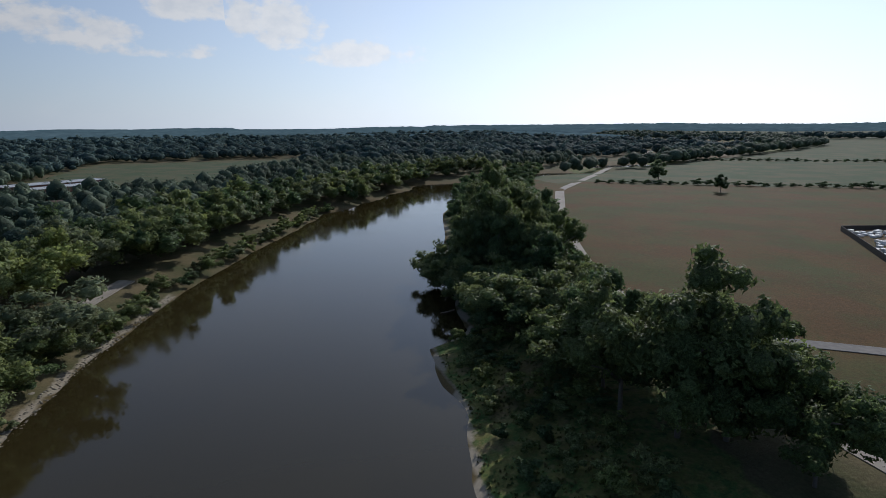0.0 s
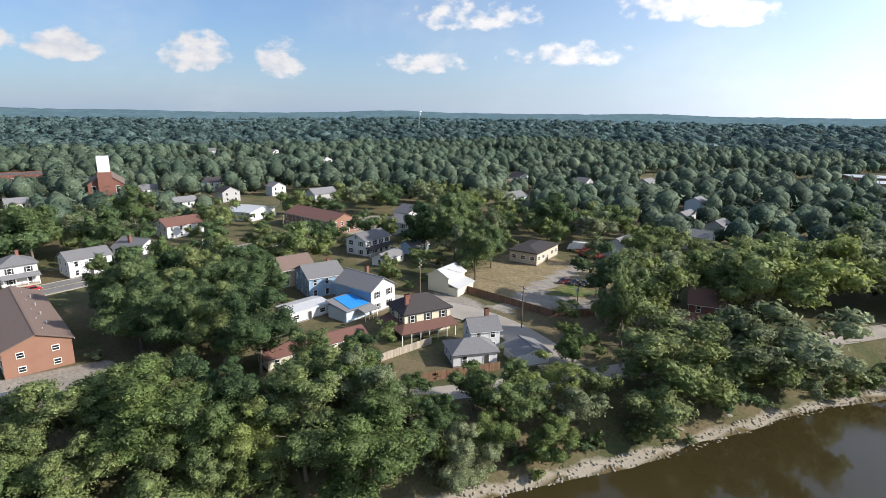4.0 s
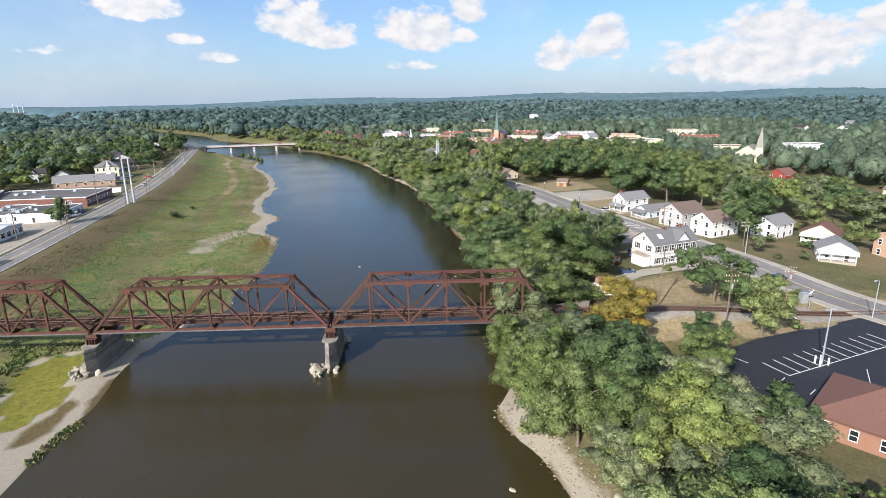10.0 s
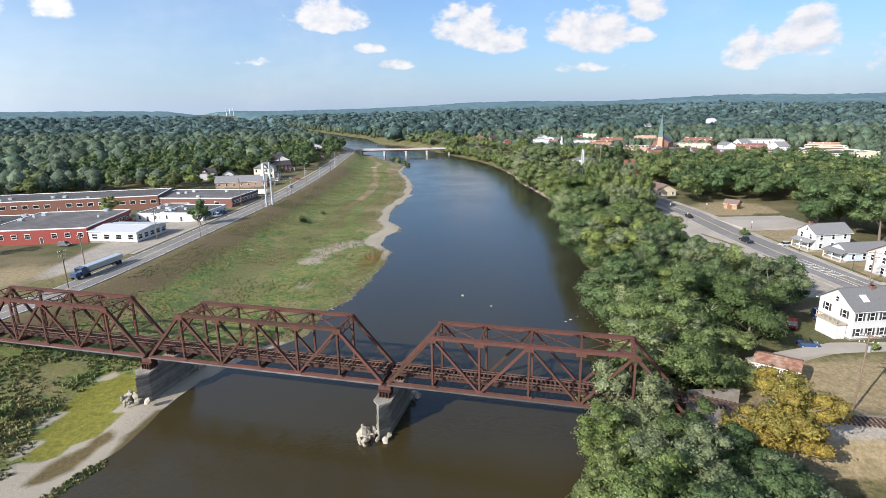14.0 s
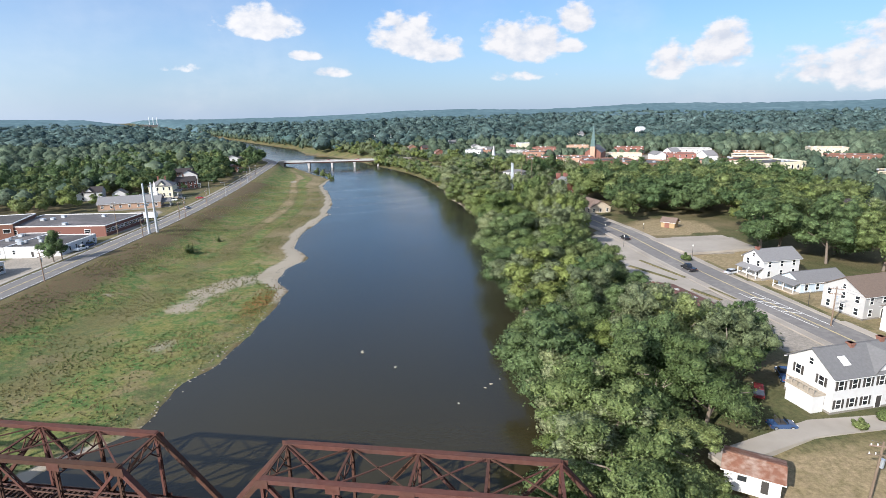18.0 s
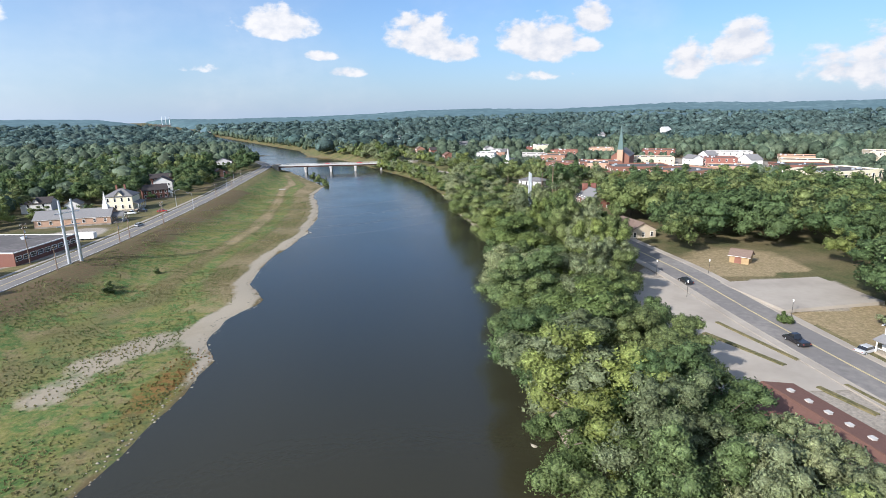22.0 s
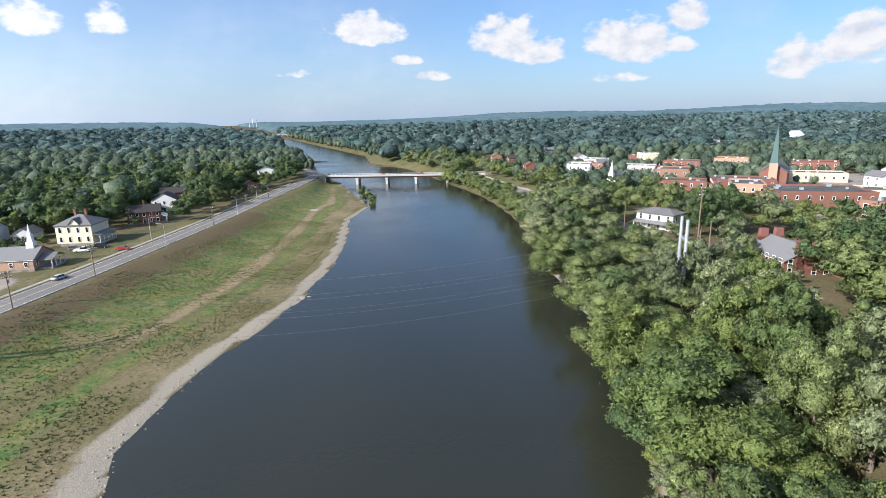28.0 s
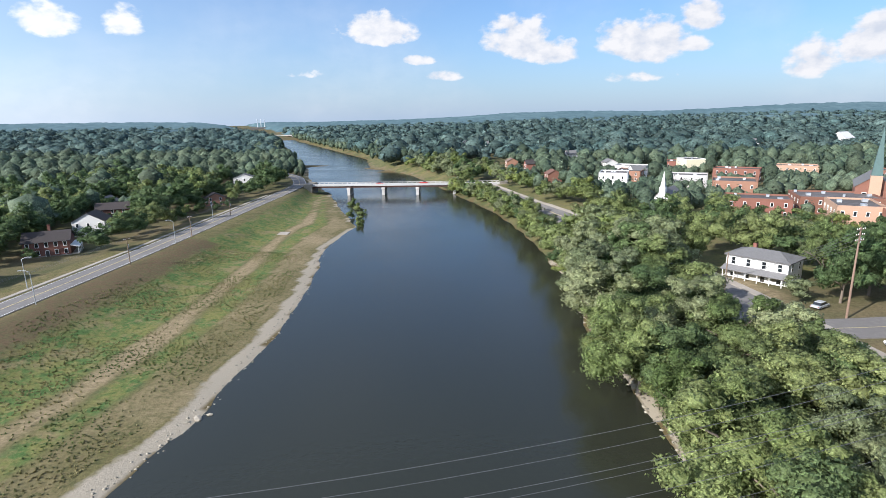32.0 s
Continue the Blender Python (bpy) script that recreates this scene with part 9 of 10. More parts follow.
# ---- vehicles ----
def car(x, y, yaw, rgb, kind="sedan", label=None, z=None):
    zz = (zland(x, y) + 0.16) if z is None else z
    names = {"sedan": "saloon car", "suv": "sport utility car", "van": "van", "pickup": "pickup truck", "jeep": "open-topped jeep"}
    t = thing("car" if kind != "pickup" else "pickup_truck", pose(x, y, zz, 0, 0, yaw), label or f"parked {names[kind]} on the paved ground", "car", "parked cars")
    L, W, hb, hc, c0, c1 = {"sedan": (4.6, 1.8, 0.82, 1.42, -1.5, 1.0), "suv": (4.7, 1.9, 0.98, 1.75, -2.15, 0.9), "van": (5.0, 1.95, 1.1, 2.0, -2.4, 1.5), "pickup": (5.4, 1.95, 1.0, 1.8, -0.4, 1.2), "jeep": (3.9, 1.7, 0.95, 1.7, -1.2, 0.5)}[kind]
    h, w = L / 2, W / 2
    paint = car_paint(rgb)
    b = Shape()
    prof = [(-h, 0.42), (-h, hb * 0.85), (-h + 0.25, hb), (c1 + 0.5, hb), (h - 0.2, hb * 0.86), (h, hb * 0.68), (h, 0.42), (h - 0.4, 0.28), (-h + 0.4, 0.28)]
    k = len(prof)
    for yy, sh in ((-w, 0.93), (-w * 0.94, 1.0), (w * 0.94, 1.0), (w, 0.93)):
        b.v += [(px, yy, 0.28 + (pz - 0.28) * sh) for px, pz in prof]
    for j in range(3):
        b.f += [(j * k + i, j * k + (i + 1) % k, (j + 1) * k + (i + 1) % k, (j + 1) * k + i) for i in range(k)]
    b.f += [tuple(reversed(range(k))), tuple(range(3 * k, 4 * k))]
    part("body", b, paint, t)
    def cabin(z0, z1, in0, in1):
        return [(c0 + in0, -w * 0.9 + in0 * 0.3, z0), (c1 + 0.5 - in0, -w * 0.9 + in0 * 0.3, z0), (c1 + 0.5 - in0, w * 0.9 - in0 * 0.3, z0), (c0 + in0, w * 0.9 - in0 * 0.3, z0),
                (c0 + in1, -w * 0.78, z1), (c1 - in1 * 0.4, -w * 0.78, z1), (c1 - in1 * 0.4, w * 0.78, z1), (c0 + in1, w * 0.78, z1)]
    bx = [(3, 2, 1, 0), (4, 5, 6, 7), (0, 1, 5, 4), (1, 2, 6, 5), (2, 3, 7, 6), (3, 0, 4, 7)]
    if kind == "jeep":
        part("roll_bar", Shape().bar((-0.8, -0.75, hb), (-0.8, -0.7, 1.7), 0.08).bar((-0.8, 0.75, hb), (-0.8, 0.7, 1.7), 0.08).bar((-0.8, -0.7, 1.7), (-0.8, 0.7, 1.7), 0.08), DARKTRIM, t)
        part("windscreen", Shape().bar((0.65, 0, hb), (0.4, 0, 1.55), 1.4, 0.05, up=(1, 0, 0)), GLASS, t)
        part("seat", Shape().box(-0.9, -0.7, 0.7, 0.3, 0.7, 1.1), DARKTRIM, t)
    else:
        part("glazing", Shape().add(cabin(hb - 0.02, hc - 0.06, 0.0, 0.42), bx), GLASS, t)
        part("cabin_roof", Shape().add([(x_, y_, z_ + (hc - 0.08 if i < 4 else 0)) for i, (x_, y_, z_) in enumerate([(c0 + 0.42, -w * 0.78, 0), (c1 - 0.17, -w * 0.78, 0), (c1 - 0.17, w * 0.78, 0), (c0 + 0.42, w * 0.78, 0), (c0 + 0.5, -w * 0.72, hc), (c1 - 0.24, -w * 0.72, hc), (c1 - 0.24, w * 0.72, hc), (c0 + 0.5, w * 0.72, hc)])], bx), paint, t)
    for xx in (-L * 0.31, L * 0.31):
        for yy in (-1, 1):
            wl = part("wheel", Shape().tube([(xx, yy * (w - 0.2), 0.33), (xx, yy * (w + 0.02), 0.33)], 0.33, 12), TYRE, t)
            part("rim", Shape().tube([(xx, yy * (w - 0.02), 0.33), (xx, yy * (w + 0.03), 0.33)], 0.19, 8), GALV, wl)
    for yy in (-1, 1):
        part("headlight", Shape().box(h - 0.06, yy * w * 0.72 - 0.16, hb * 0.66, h + 0.02, yy * w * 0.72 + 0.16, hb * 0.82), TRIM, t)
        part("tail_light", Shape().box(-h - 0.02, yy * w * 0.8 - 0.12, hb * 0.68, -h + 0.05, yy * w * 0.8 + 0.12, hb * 0.88), REDPAINT, t)
    return t


WH, BK, BL, RD, SV, GR, MR = (0.75, 0.75, 0.73), (0.02, 0.02, 0.022), (0.035, 0.07, 0.15), (0.42, 0.03, 0.025), (0.45, 0.46, 0.47), (0.12, 0.12, 0.13), (0.12, 0.02, 0.02)
for x, y, yaw, rgb, kind, lab in ((122.8, -11.8, 8, WH, "van", "white van parked on the apartment driveway"), (137.1, -9.3, 8, BL, "sedan", "blue saloon parked on the apartment driveway"), (148.8, -7, 8, BL, "sedan", "pale blue saloon parked by the driveway"), (134.6, -2.9, 12, RD, "sedan", "dark red saloon parked beside the office"),
                                  (140.6, -1.6, 12, MR, "suv", "dark red car parked beside the office"), (108.2, -17.9, 90, GR, "suv", "dark grey car parked by the apartments"), (109.2, -21.3, 90, (0.2, 0.32, 0.45), "sedan", "light blue saloon parked by the apartments"), (151, 67.6, 15, BL, "suv", "blue and white car beside the crossing"),
                                  (176.8, -3.4, -70, BK, "sedan", "black saloon at the kerb"), (176.6, -12.8, -68, SV, "sedan", "silver saloon at the kerb"), (178.4, -17.9, -68, RD, "sedan", "bright red saloon at the kerb"), (171.5, 6.5, 20, WH, "van", "white van beside the low house"),
                                  (214, 36.5, 20, (0.6, 0.42, 0.03), "sedan", "yellow taxi beside the bar"), (188, 24, 60, BK, "pickup", "black pickup beside the bar"), (191, 30, 20, GR, "suv", "dark car beside the bar"), (117.1, 81.7, -5, BL, "jeep", "dark blue open-topped jeep beside the white house"), (119.5, 91.5, 60, MR, "suv", "dark maroon car behind the white house"), (127, 96, 70, BL, "pickup", "dark blue pickup behind the white house"),
                                  (137.2, 199.4, 97, BK, "sedan", "black saloon driving along the street"), (142.5, 162.4, 97, BK, "pickup", "black pickup driving along the street"), (152.6, 157.5, 20, SV, "sedan", "silver saloon beside the white house"), (-58.9, 302.1, 85, SV, "sedan", "silver saloon on the levee road"), (-66.2, 338.7, 20, RD, "sedan", "red saloon beside the mansion"),
                                  (-82, 338, 15, WH, "pickup", "white pickup parked by the mansion"), (-79, 344, 15, BK, "suv", "black car parked by the mansion"), (-88, 341, 15, GR, "sedan", "dark saloon parked by the mansion"), (-95, 164, -5, GR, "suv", "dark car outside the factory"), (-61.5, 213, 80, WH, "pickup", "white pickup outside the clinic"), (-62, 219, 80, BL, "pickup", "blue pickup outside the clinic"),
                                  (131, 352, 40, SV, "sedan", "silver saloon by the side street"), (190, 376, 20, BK, "suv", "black car in the town centre"), (133, 330, 90, WH, "sedan", "white saloon beside the library"), (218, -142, 60, WH, "sedan", "white saloon in the hall car park"), (214, -147, 60, SV, "sedan", "silver saloon in the hall car park"), (211, -151, 60, WH, "suv", "white car in the hall car park"), (222, -136, 60, BK, "sedan", "black saloon in the hall car park"),
                                  (226, -131, 60, BL, "suv", "blue car in the hall car park"), (105.5, -151.6, 75, BK, "sedan", "old black saloon in the yard"), (103.1, -153.4, 75, GR, "sedan", "old grey saloon in the yard"), (100.7, -155.2, 75, BK, "pickup", "old black pickup in the yard"), (108.2, -149.9, 75, MR, "sedan", "old maroon saloon in the yard"), (240, 55, 12, RD, "sedan", "red saloon in the shop forecourt"), (262, 62, 12, WH, "sedan", "white saloon on the main street"), (300, 63, 14, BK, "suv", "black car on the main street"), (350, 80, 17, RD, "sedan", "red saloon on the main street"), (-30, 591, 5, RD, "sedan", "red saloon crossing the road bridge"), (0, 593, 5, RD, "pickup", "red pickup crossing the road bridge"), (30, 596, 5, WH, "sedan", "white saloon crossing the road bridge")):
    car(x, y, yaw, rgb, kind, lab, z=6.72 if 580 < y < 600 else LOT_Z if in_poly(np.array([x]), np.array([y]), LOT)[0] else None)


def box_truck(x, y, yaw, L=7.0):
    t = thing("box_truck", pose(x, y, zland(x, y) + 0.15, 0, 0, yaw), "white box truck parked on the paved ground", "truck", "box trucks")
    part("cargo_box", Shape().box(-L / 2, -1.2, 0.9, L / 2 - 1.9, 1.2, 3.5), TRIM, t)
    part("cab", Shape().add([(L / 2 - 1.8, -1.05, 0.5), (L / 2, -1.05, 0.5), (L / 2, 1.05, 0.5), (L / 2 - 1.8, 1.05, 0.5), (L / 2 - 1.8, -1.0, 2.4), (L / 2 - 0.7, -1.0, 2.4), (L / 2 - 0.7, 1.0, 2.4), (L / 2 - 1.8, 1.0, 2.4)], [(3, 2, 1, 0), (4, 5, 6, 7), (0, 1, 5, 4), (1, 2, 6, 5), (2, 3, 7, 6), (3, 0, 4, 7)]), car_paint(WH), t)
    part("windscreen", Shape().bar((L / 2 - 0.28, 0, 1.55), (L / 2 - 0.62, 0, 2.3), 1.8, 0.04, up=(1, 0, 0)), GLASS, t)
    for xx in (-L * 0.28, L * 0.33):
        for yy in (-1, 1):
            part("wheel", Shape().tube([(xx, yy * 0.8, 0.42), (xx, yy * 1.12, 0.42)], 0.42, 12), TYRE, t)


box_truck(197, 41, 80)
box_truck(230.5, 40, 10)
box_truck(134, -182, 30)
semi = thing("tipper_truck", pose(-58.6, 129.5, zland(-58.6, 129.5) + 0.2, 0, 0, -95), "blue truck with a silver tipping trailer on the road", "truck")
part("trailer", Shape().add([(-10, -1.1, 1.3), (3.2, -1.1, 1.3), (3.2, 1.1, 1.3), (-10, 1.1, 1.3), (-10.3, -1.25, 2.9), (3.6, -1.25, 2.9), (3.6, 1.25, 2.9), (-10.3, 1.25, 2.9)], [(3, 2, 1, 0), (4, 5, 6, 7), (0, 1, 5, 4), (1, 2, 6, 5), (2, 3, 7, 6), (3, 0, 4, 7)]), GALV, semi)
part("cab", Shape().box(4.2, -1.15, 0.8, 6.2, 1.15, 3.0), car_paint(BL), semi)
part("bonnet", Shape().box(6.2, -0.85, 0.8, 8.2, 0.85, 1.9), car_paint(BL), semi)
part("windscreen", Shape().box(6.18, -1.0, 2.0, 6.24, 1.0, 2.8), GLASS, semi)
part("chassis", Shape().box(-10, -0.5, 0.8, 7.8, 0.5, 1.2), DARKTRIM, semi)
for xx in (-9, -7.8, 3.6, 4.9, 7.4):
    for yy in (-1, 1):
        part("wheel", Shape().tube([(xx, yy * 0.75, 0.5), (xx, yy * 1.15, 0.5)], 0.5, 12), TYRE, semi)
for x, y, yaw in ((126.9, -178, 20), (130, -182, 50), (135, -186, 10), (122, -180, 70)):
    t = thing("farm_machine", pose(x, y, zland(x, y), 0, 0, yaw), "red farm machine standing in the yard", "farm machine", "farm machines")
    part("body", Shape().box(-1.6, -0.8, 0.6, 1.6, 0.8, 1.5).box(-0.6, -0.6, 1.5, 0.8, 0.6, 2.4), REDPAINT, t)
    part("beam", Shape().bar((-3, 0, 0.8), (3.2, 0, 1.6), 0.3), REDPAINT, t)
    for xx in (-1, 1):
        part("wheel", Shape().tube([(xx, -1.1, 0.6), (xx, 1.1, 0.6)], 0.6, 10), TYRE, t)

# ---- sheds and yard things ----
ys = house((158.2, 217.5), (162.0, 214.0), 4.2, "small yellow pine garden shed with a brown roof", 2.5, 1.3, "along", YWOOD, BSHINGLE, 1, name="garden_shed", category="shed", wins=False, base=8.1, foundation=False)
part("door", Shape().box(-1.2, -0.06, 0.1, 0.6, 0.0, 2.1), BRICK, ys)
ts = house((101.6, 69.8), (106.8, 66.4), 4.6, "small white shed with a rusty tin roof", 2.2, 0.7, "along", WHITE, TIN, 1, name="tin_shed", category="shed", wins=False, base=7.2, foundation=False)
part("door", Shape().box(1.0, -0.06, 0, 1.8, 0.02, 1.9), DARKTRIM, ts)
part("window", Shape().box(-1.6, -0.06, 0.9, -0.6, 0.02, 1.6), GLASS, ts)
bt = thing("boat_trampoline", pose(134.3, 63, zland(134.3, 63)), "round trampoline on black legs under the maple", "trampoline")
part("mat", Shape().tube([(0, 0, 0.9), (0, 0, 0.96)], 2.1, 18), DARKTRIM, bt)
for k in range(6):
    a = k * math.pi / 3
    part("leg", Shape().bar((2.05 * math.cos(a), 2.05 * math.sin(a), -0.1), (2.05 * math.cos(a), 2.05 * math.sin(a), 0.95), 0.06), DARKTRIM, bt)
pt = thing("patio_canopy", pose(179.5, -43.5, zland(179.5, -43.5), 0, 0, 30), "pale blue garden canopy on four posts", "canopy")
part("cloth", Shape().add([(-3, -3, 2.2), (3, -3, 2.2), (3, 3, 2.2), (-3, 3, 2.2), (0, 0, 3.2)], [(0, 1, 4), (1, 2, 4), (2, 3, 4), (3, 0, 4)]), PALEBLUE, pt)
for a, b in ((-2.8, -2.8), (2.8, -2.8), (2.8, 2.8), (-2.8, 2.8)):
    part("post", Shape().box(a - 0.05, b - 0.05, -0.1, a + 0.05, b + 0.05, 2.25), GALV, pt)
sb = thing("concrete_slab", pose(-36.5, 452.2, zland(-36.5, 452.2) + 0.05, 0, 0, 8), "pale concrete slab on the levee slope", "slab")
part("slab", Shape().box(-2.2, -2.6, -0.4, 2.2, 2.6, 0.12), CONCRETE, sb)
lg = thing("drift_log", pose(-54.1, -143.4, 0.05, 0, 0, 20), "dark drift log in the river", "log")
part("log", Shape().tube([(-2.6, 0, 0), (0, 0.2, 0.12), (2.8, 0, 0.25)], [0.22, 0.2, 0.1], 7), DEADWOOD, lg)
r = random.Random(12)
for x, y, s in ((50.1, 128.4, 0.8), (58, 120, 0.5), (77, 24, 1.0), (74.5, 12, 0.8), (64, 2, 0.9), (62, 18, 0.6), (46.5, -115, 0.9), (44, -126, 0.7), (87, 141, 0.7), (13, 308, 1.2), (14.5, 309.5, 0.7), (12, 306.5, 0.6), (70.5, 104, 0.35), (76.2, 109.6, 0.35), (77.5, 111, 0.45), (79.6, 113.0, 0.3)):
    ob = tagged(new("river_rock", ROCKS[r.randrange(6)]), "pale rock lying in the shallow river", "rock", "river rocks")
    ob.matrix_basis = pose(x, y, max(0.02, zland(x, y)), 0, 0, r.uniform(0, 360)) @ Matrix.Diagonal((s, s * 0.8, s * 0.6, 1))
# distant sheds and the fenced heap in the field
for p1, p2, d, h, mt, lab in (((-170, -838), (-120, -918), 20, 5, WHITE, "long white farm shed beyond the meadow"), ((-178, -866), (-113, -889), 18, 5, WTIN, "long pale metal shed beyond the meadow"), ((-300, -985), (-240, -1040), 22, 6, WHITE, "long white farm shed beyond the meadow"), ((127, -593), (190, -545), 24, 5, BRICK, "flat brick school beyond the trees"), ((118, -551), (162, -507), 20, 5, BRICK, "flat brick school beyond the trees"), ((24.9, -388), (41, -380), 10, 3.4, WHITE, "white-roofed bungalow by the river trees")):
    house(p1, p2, d, lab, h, 0, "flat", mt, WTIN, 1, name="shed" if "shed" in lab else "school" if "school" in lab else "bungalow", category="shed" if "shed" in lab else "school" if "school" in lab else "house", sides=0)
fh = thing("fenced_yard", pose(-245, -140, zland(-245, -140)), "dark fenced yard full of pale stacked goods", "yard")
for a, b in (((-9, -26), (35, 20)), ((-9, -26), (-75, 0)), ((35, 20), (-25, 60))):
    part("screen_fence", Shape().bar((*a, 1.2), (*b, 1.2), 0.12, 2.4), DARKTRIM, fh)
sh = Shape()
r = random.Random(4)
for i in range(260):
    u, v = r.random(), r.random()
    x, y = -9 + 44 * u - 58 * v * 0.9, -26 + 46 * u + 36 * v
    x, y = x * 0.96 - 2, y * 0.96 + 1
    sh.box(x - 0.9, y - 0.9, 0, x + 0.9, y + 0.9, r.uniform(0.5, 1.5))
part("stacked_goods", sh, TRIM, fh, "rows of pale wrapped goods")
# ---- weeds, bank rocks and hedges ----
WEED = mat("weeds", (0.115, 0.155, 0.048), rough=0.8, vary=0.3, scale=0.4, big=0.06, island=0.3, second=(0.23, 0.20, 0.09), mixat=0.5, translucent=0.2)


def tufts(name, seed, n, box, keep, size, material, label):
    r = np.random.RandomState(seed)
    x, y = r.uniform(box[0], box[1], n), r.uniform(box[2], box[3], n)
    ok = keep(x, y, r)
    x, y = x[ok], y[ok]
    z = land(x, y)
    V, m = [], len(x)
    for k in range(4):
        a, s = r.uniform(0, 6.28, m), size * r.uniform(0.5, 1.4, m)
        lean = r.uniform(-0.5, 0.5, (2, m)) * s
        V.append(np.stack([np.stack([x - np.cos(a) * s * 0.6, y - np.sin(a) * s * 0.6, z - 0.05], 1), np.stack([x + np.cos(a) * s * 0.6, y + np.sin(a) * s * 0.6, z - 0.05], 1), np.stack([x + lean[0], y + lean[1], z + s * 0.8], 1)], 1))
    V = np.concatenate(V).reshape(-1, 3)
    me = mesh_from(name, V, np.zeros((0, 4), int), np.arange(len(V)).reshape(-1, 3), [material])
    tagged(new(name, me), label, "weeds", kind="stuff")


tufts("levee_weeds", 1, 46000, (-46, 22, 84, 420), lambda x, y, r: (side_levee(x, y) > 2 + 5 * (y > 180)) & (fbm(x, y, 8, 3) + r.uniform(-0.5, 0.5, len(x)) > -0.05), 0.30, WEED, "rough green and yellow weeds on the levee flats")
tufts("spit_weeds", 2, 12000, (-75, -5, -130, 75), lambda x, y, r: (side_levee(x, y) > np.where(y > 26, 11, 1.5)) & (side_levee(x, y) < 30) & ~in_poly(x, y, POOL) & (fbm(x, y, 6, 3) > -0.3), 0.45, WEED, "rough green weeds on the low river spit")
tufts("shore_weeds", 4, 9000, (-62, -2, 20, 84), lambda x, y, r: (side_levee(x, y) > 9.5) & ~in_poly(x, y, POOL) & (path_dist(x, y, POOL + POOL[:1]) > 1.6) & (fbm(x, y, 5, 2) > -0.35), 0.55, WEED, "tall green weeds on the flats above the bridge")
tufts("edge_weeds", 5, 900, (-10, -1, 38, 54), lambda x, y, r: path_dist(x, y, [(-5.6, 41), (-4.6, 45), (-3.0, 50.5)]) < 1.0, 0.5, WEED, "strip of green weeds along the gravel shore")
tufts("red_weeds", 3, 1300, (-2, 28, 142, 182), lambda x, y, r: (side_levee(x, y) > 0.8) & (side_levee(x, y) < 9) & (np.exp(-((y - 162) / 14) ** 2) + 0.2 > r.uniform(0, 1.2, len(x))) & (fbm(x, y, 7, 5) > 0), 0.36, mat("red_weeds", (0.21, 0.12, 0.04), rough=0.8, vary=0.3, scale=0.5, island=0.4, second=(0.12, 0.14, 0.035), translucent=0.2), "rust-red waterside weeds on the levee bank")


def shrub(x, y, s):
    g = crown_geometry(int(abs(x) * 13 + y), 3.2 * s, 2.4 * s, 900, 0.26, "bush")
    t = thing("shrub", pose(x, y, zland(x, y)), "low green shrub growing on the grass", "shrub", "shrubs")
    part("leaves", crown_mesh(g, LEAF[0]), None, t)
    part("stems", Shape().tube([(0, 0, -0.3), (0, 0, 1.0 * s)], [0.08, 0.03], 5), BARK, t)


for x, y, s in ((-24.5, 217.5, 0.9), (-27, 222, 0.7), (-21.5, 240, 0.6), (-25, 50, 0.9), (-26, 60, 1.0), (146.5, 172.5, 0.8), (-30, 40, 1.1), (-18, 510, 1.4), (-26, 525, 1.6), (-34, 540, 1.6), (-14, 490, 1.2), (-22, 500, 1.3), (-10, 478, 1.1), (128, 80, 0.5), (133, 82, 0.5)):
    shrub(x, y, s)


def shore_rocks():
    r = np.random.RandomState(6)
    V, Fc, off = [], [], 0
    v0, f0 = ICO0
    def put(x, y, s):
        nonlocal off
        k = 0.7 + 0.5 * r.random_sample((len(v0), 1))
        V.append(v0 * k * (s, s * 0.8, s * 0.55) + (x, y, max(-0.1, zland(x, y))))
        Fc.append(f0 + off)
        off += len(v0)
    for y in np.arange(-190, 60, 0.2):
        for _ in range(2 if -15 < y < 50 else 1):
            w = 5.0 if -14 < y < 46 else 2.2
            put(float(ytable(BANK_TOWN, y)) + r.uniform(-0.6, w), y + r.uniform(-0.2, 0.2), r.uniform(0.10, 0.34) * (1.25 if y < -60 else 1))
    for y in np.arange(60, 420, 0.9):
        put(float(ytable(BANK_TOWN, y)) + r.uniform(-0.6, 1.6), y, r.uniform(0.15, 0.5))
    for y in np.arange(100, 440, 0.6):
        put(float(ytable(BANK_LEVEE, y)) + r.uniform(-2.5, 0.7), y, r.uniform(0.12, 0.38))
    me = mesh_from("shore_rocks", np.concatenate(V), np.zeros((0, 4), int), np.concatenate(Fc), [ROCK])
    tagged(new("shore_rocks", me), "pale rubble and stones along the water's edge", "rocks", kind="stuff")


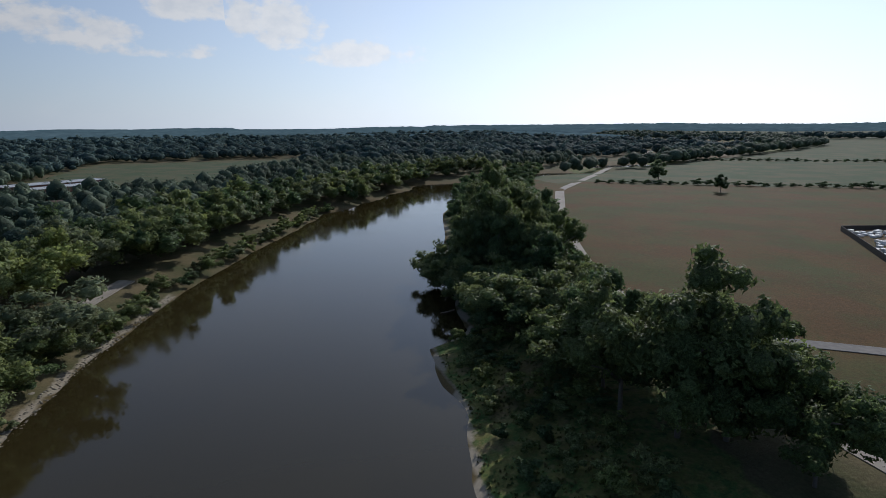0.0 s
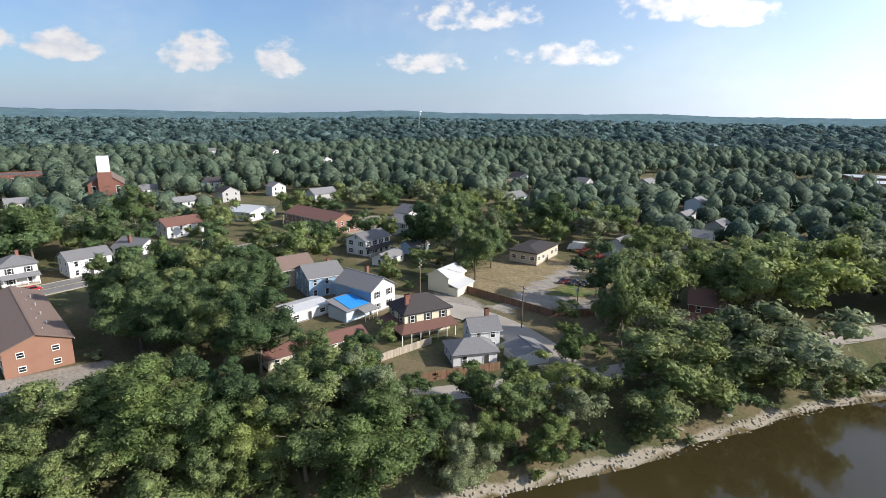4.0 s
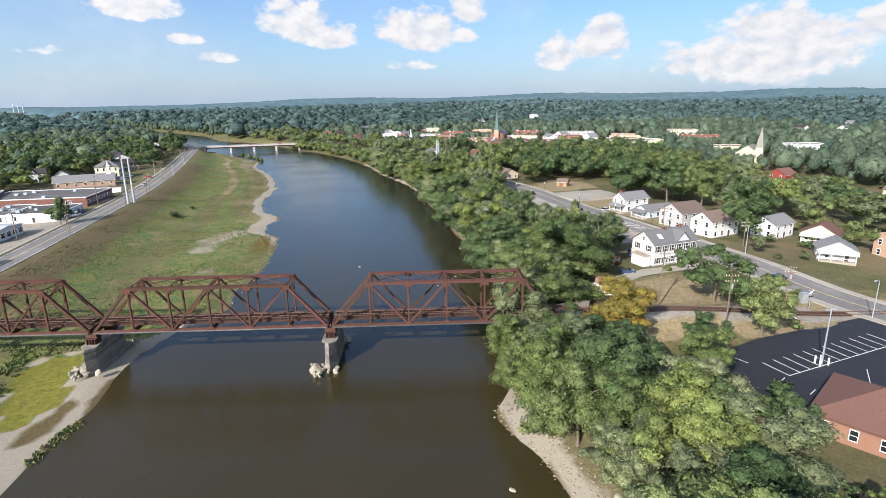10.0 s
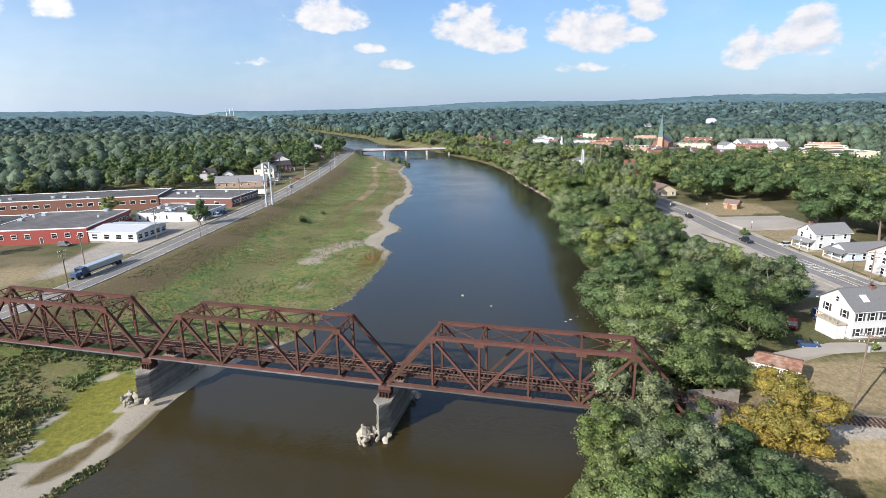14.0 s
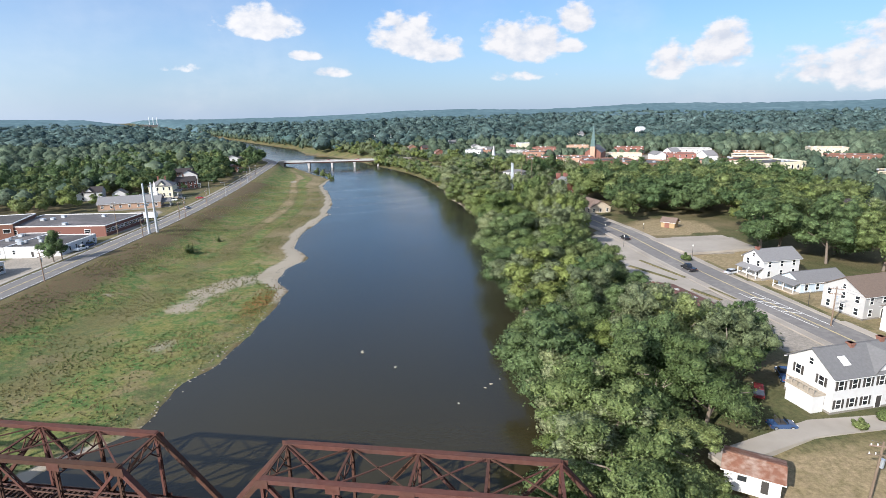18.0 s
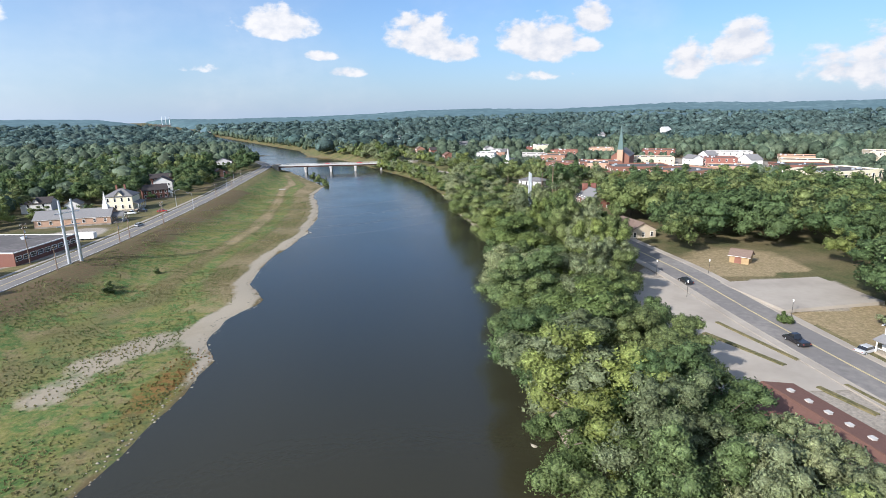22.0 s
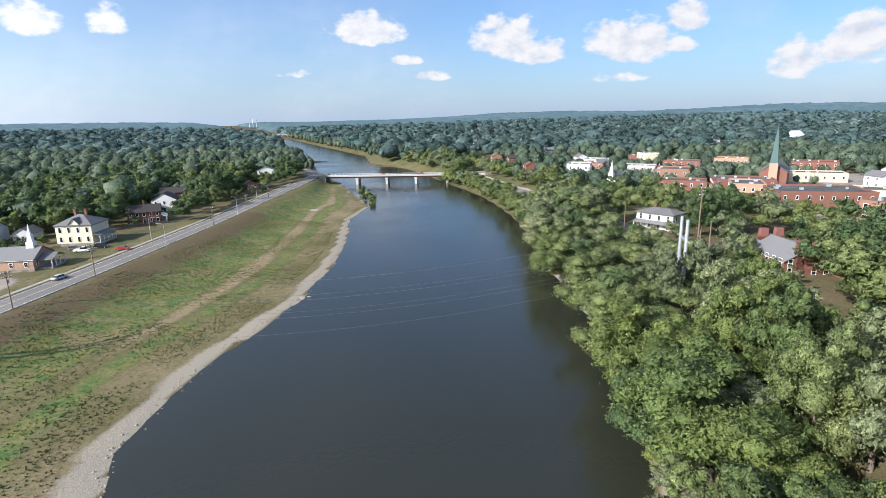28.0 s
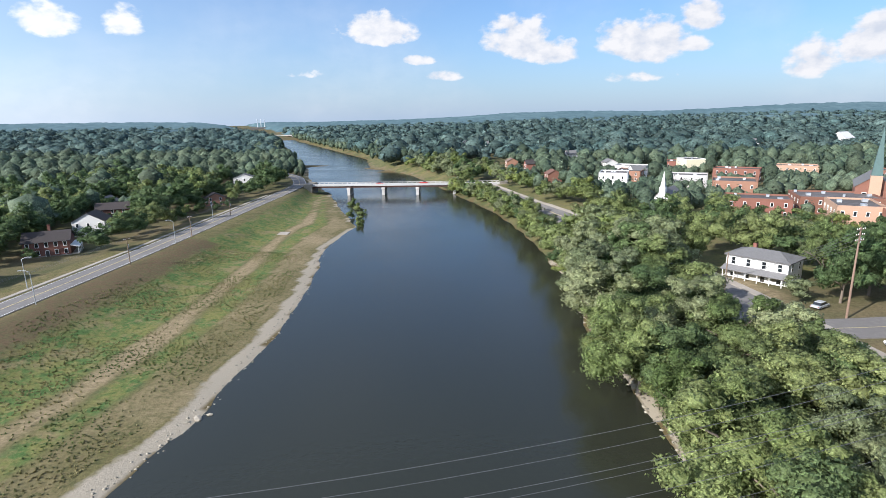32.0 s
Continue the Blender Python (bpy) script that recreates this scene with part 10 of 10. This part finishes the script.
shore_rocks()
for a, b in (((-286, -390), (-620, -122)), ((-545, -588), (-900, -290))):
    hedge = [(a[0] + (b[0] - a[0]) * f, a[1] + (b[1] - a[1]) * f) for f in np.linspace(0, 1, 90)]
    V, Fc, Pf, Cl, off = [], [], [], [], 0
    for i, (x, y) in enumerate(hedge[::2]):
        g = FAR["dark"][i % 3]
        k = random.uniform(0.32, 0.5)
        V.append(g[0] * (k * 2.2, k * 2.2, k) + (x, y, zland(x, y) - 1.2))
        Fc.append(g[1] + off)
        Pf.append(g[3])
        Cl.append(g[4])
        off += len(g[0])
    me = mesh_from("field_hedge", np.concatenate(V), np.zeros((0, 4), int), np.concatenate(Fc), [LEAF[2]], None, np.concatenate(Pf), np.concatenate(Cl))
    tagged(new("field_hedge", me), "dark overgrown hedge between the fields", "hedge", kind="stuff")
for x, y, h in ((-347, -388, 18), (-322, -297, 13), (-335, -380, 14)):
    tree_object(x, y, h, "dark", "near", 1.1, "lone dark tree in the field", "field trees")

# ---- far landmarks above the trees ----
mast = thing("radio_mast", pose(1110, -699, zland(1110, -699)), "tall grey lattice radio mast above the trees", "radio mast")
for k in range(3):
    a = k * 2.094
    part("leg", Shape().bar((1.6 * math.cos(a), 1.6 * math.sin(a), -1), (0.5 * math.cos(a), 0.5 * math.sin(a), 66), 0.5), GALV, mast)
for z in range(4, 64, 6):
    f = 1.6 - 1.1 * z / 66
    pts = [(f * math.cos(k * 2.094), f * math.sin(k * 2.094), z) for k in range(3)]
    part("brace", Shape().bar(pts[0], pts[1], 0.2).bar(pts[1], pts[2], 0.2).bar(pts[2], pts[0], 0.2), GALV, mast)
plant = thing("power_station", pose(-1335, 3033, zland(-1335, 3033)), "distant grey power station with tall stacks", "power station")
base_ = plant.matrix_basis.translation.z
part("hall", Shape().box(-50, -20, -8, 55, 20, 17 - base_), FLATROOF, plant)
for x, top_z in ((-18, 59), (2, 61), (22, 58)):
    part("stack", Shape().tube([(x, 0, -8), (x, 0, top_z - base_)], [2.6, 2.0], 12), GALV, plant)
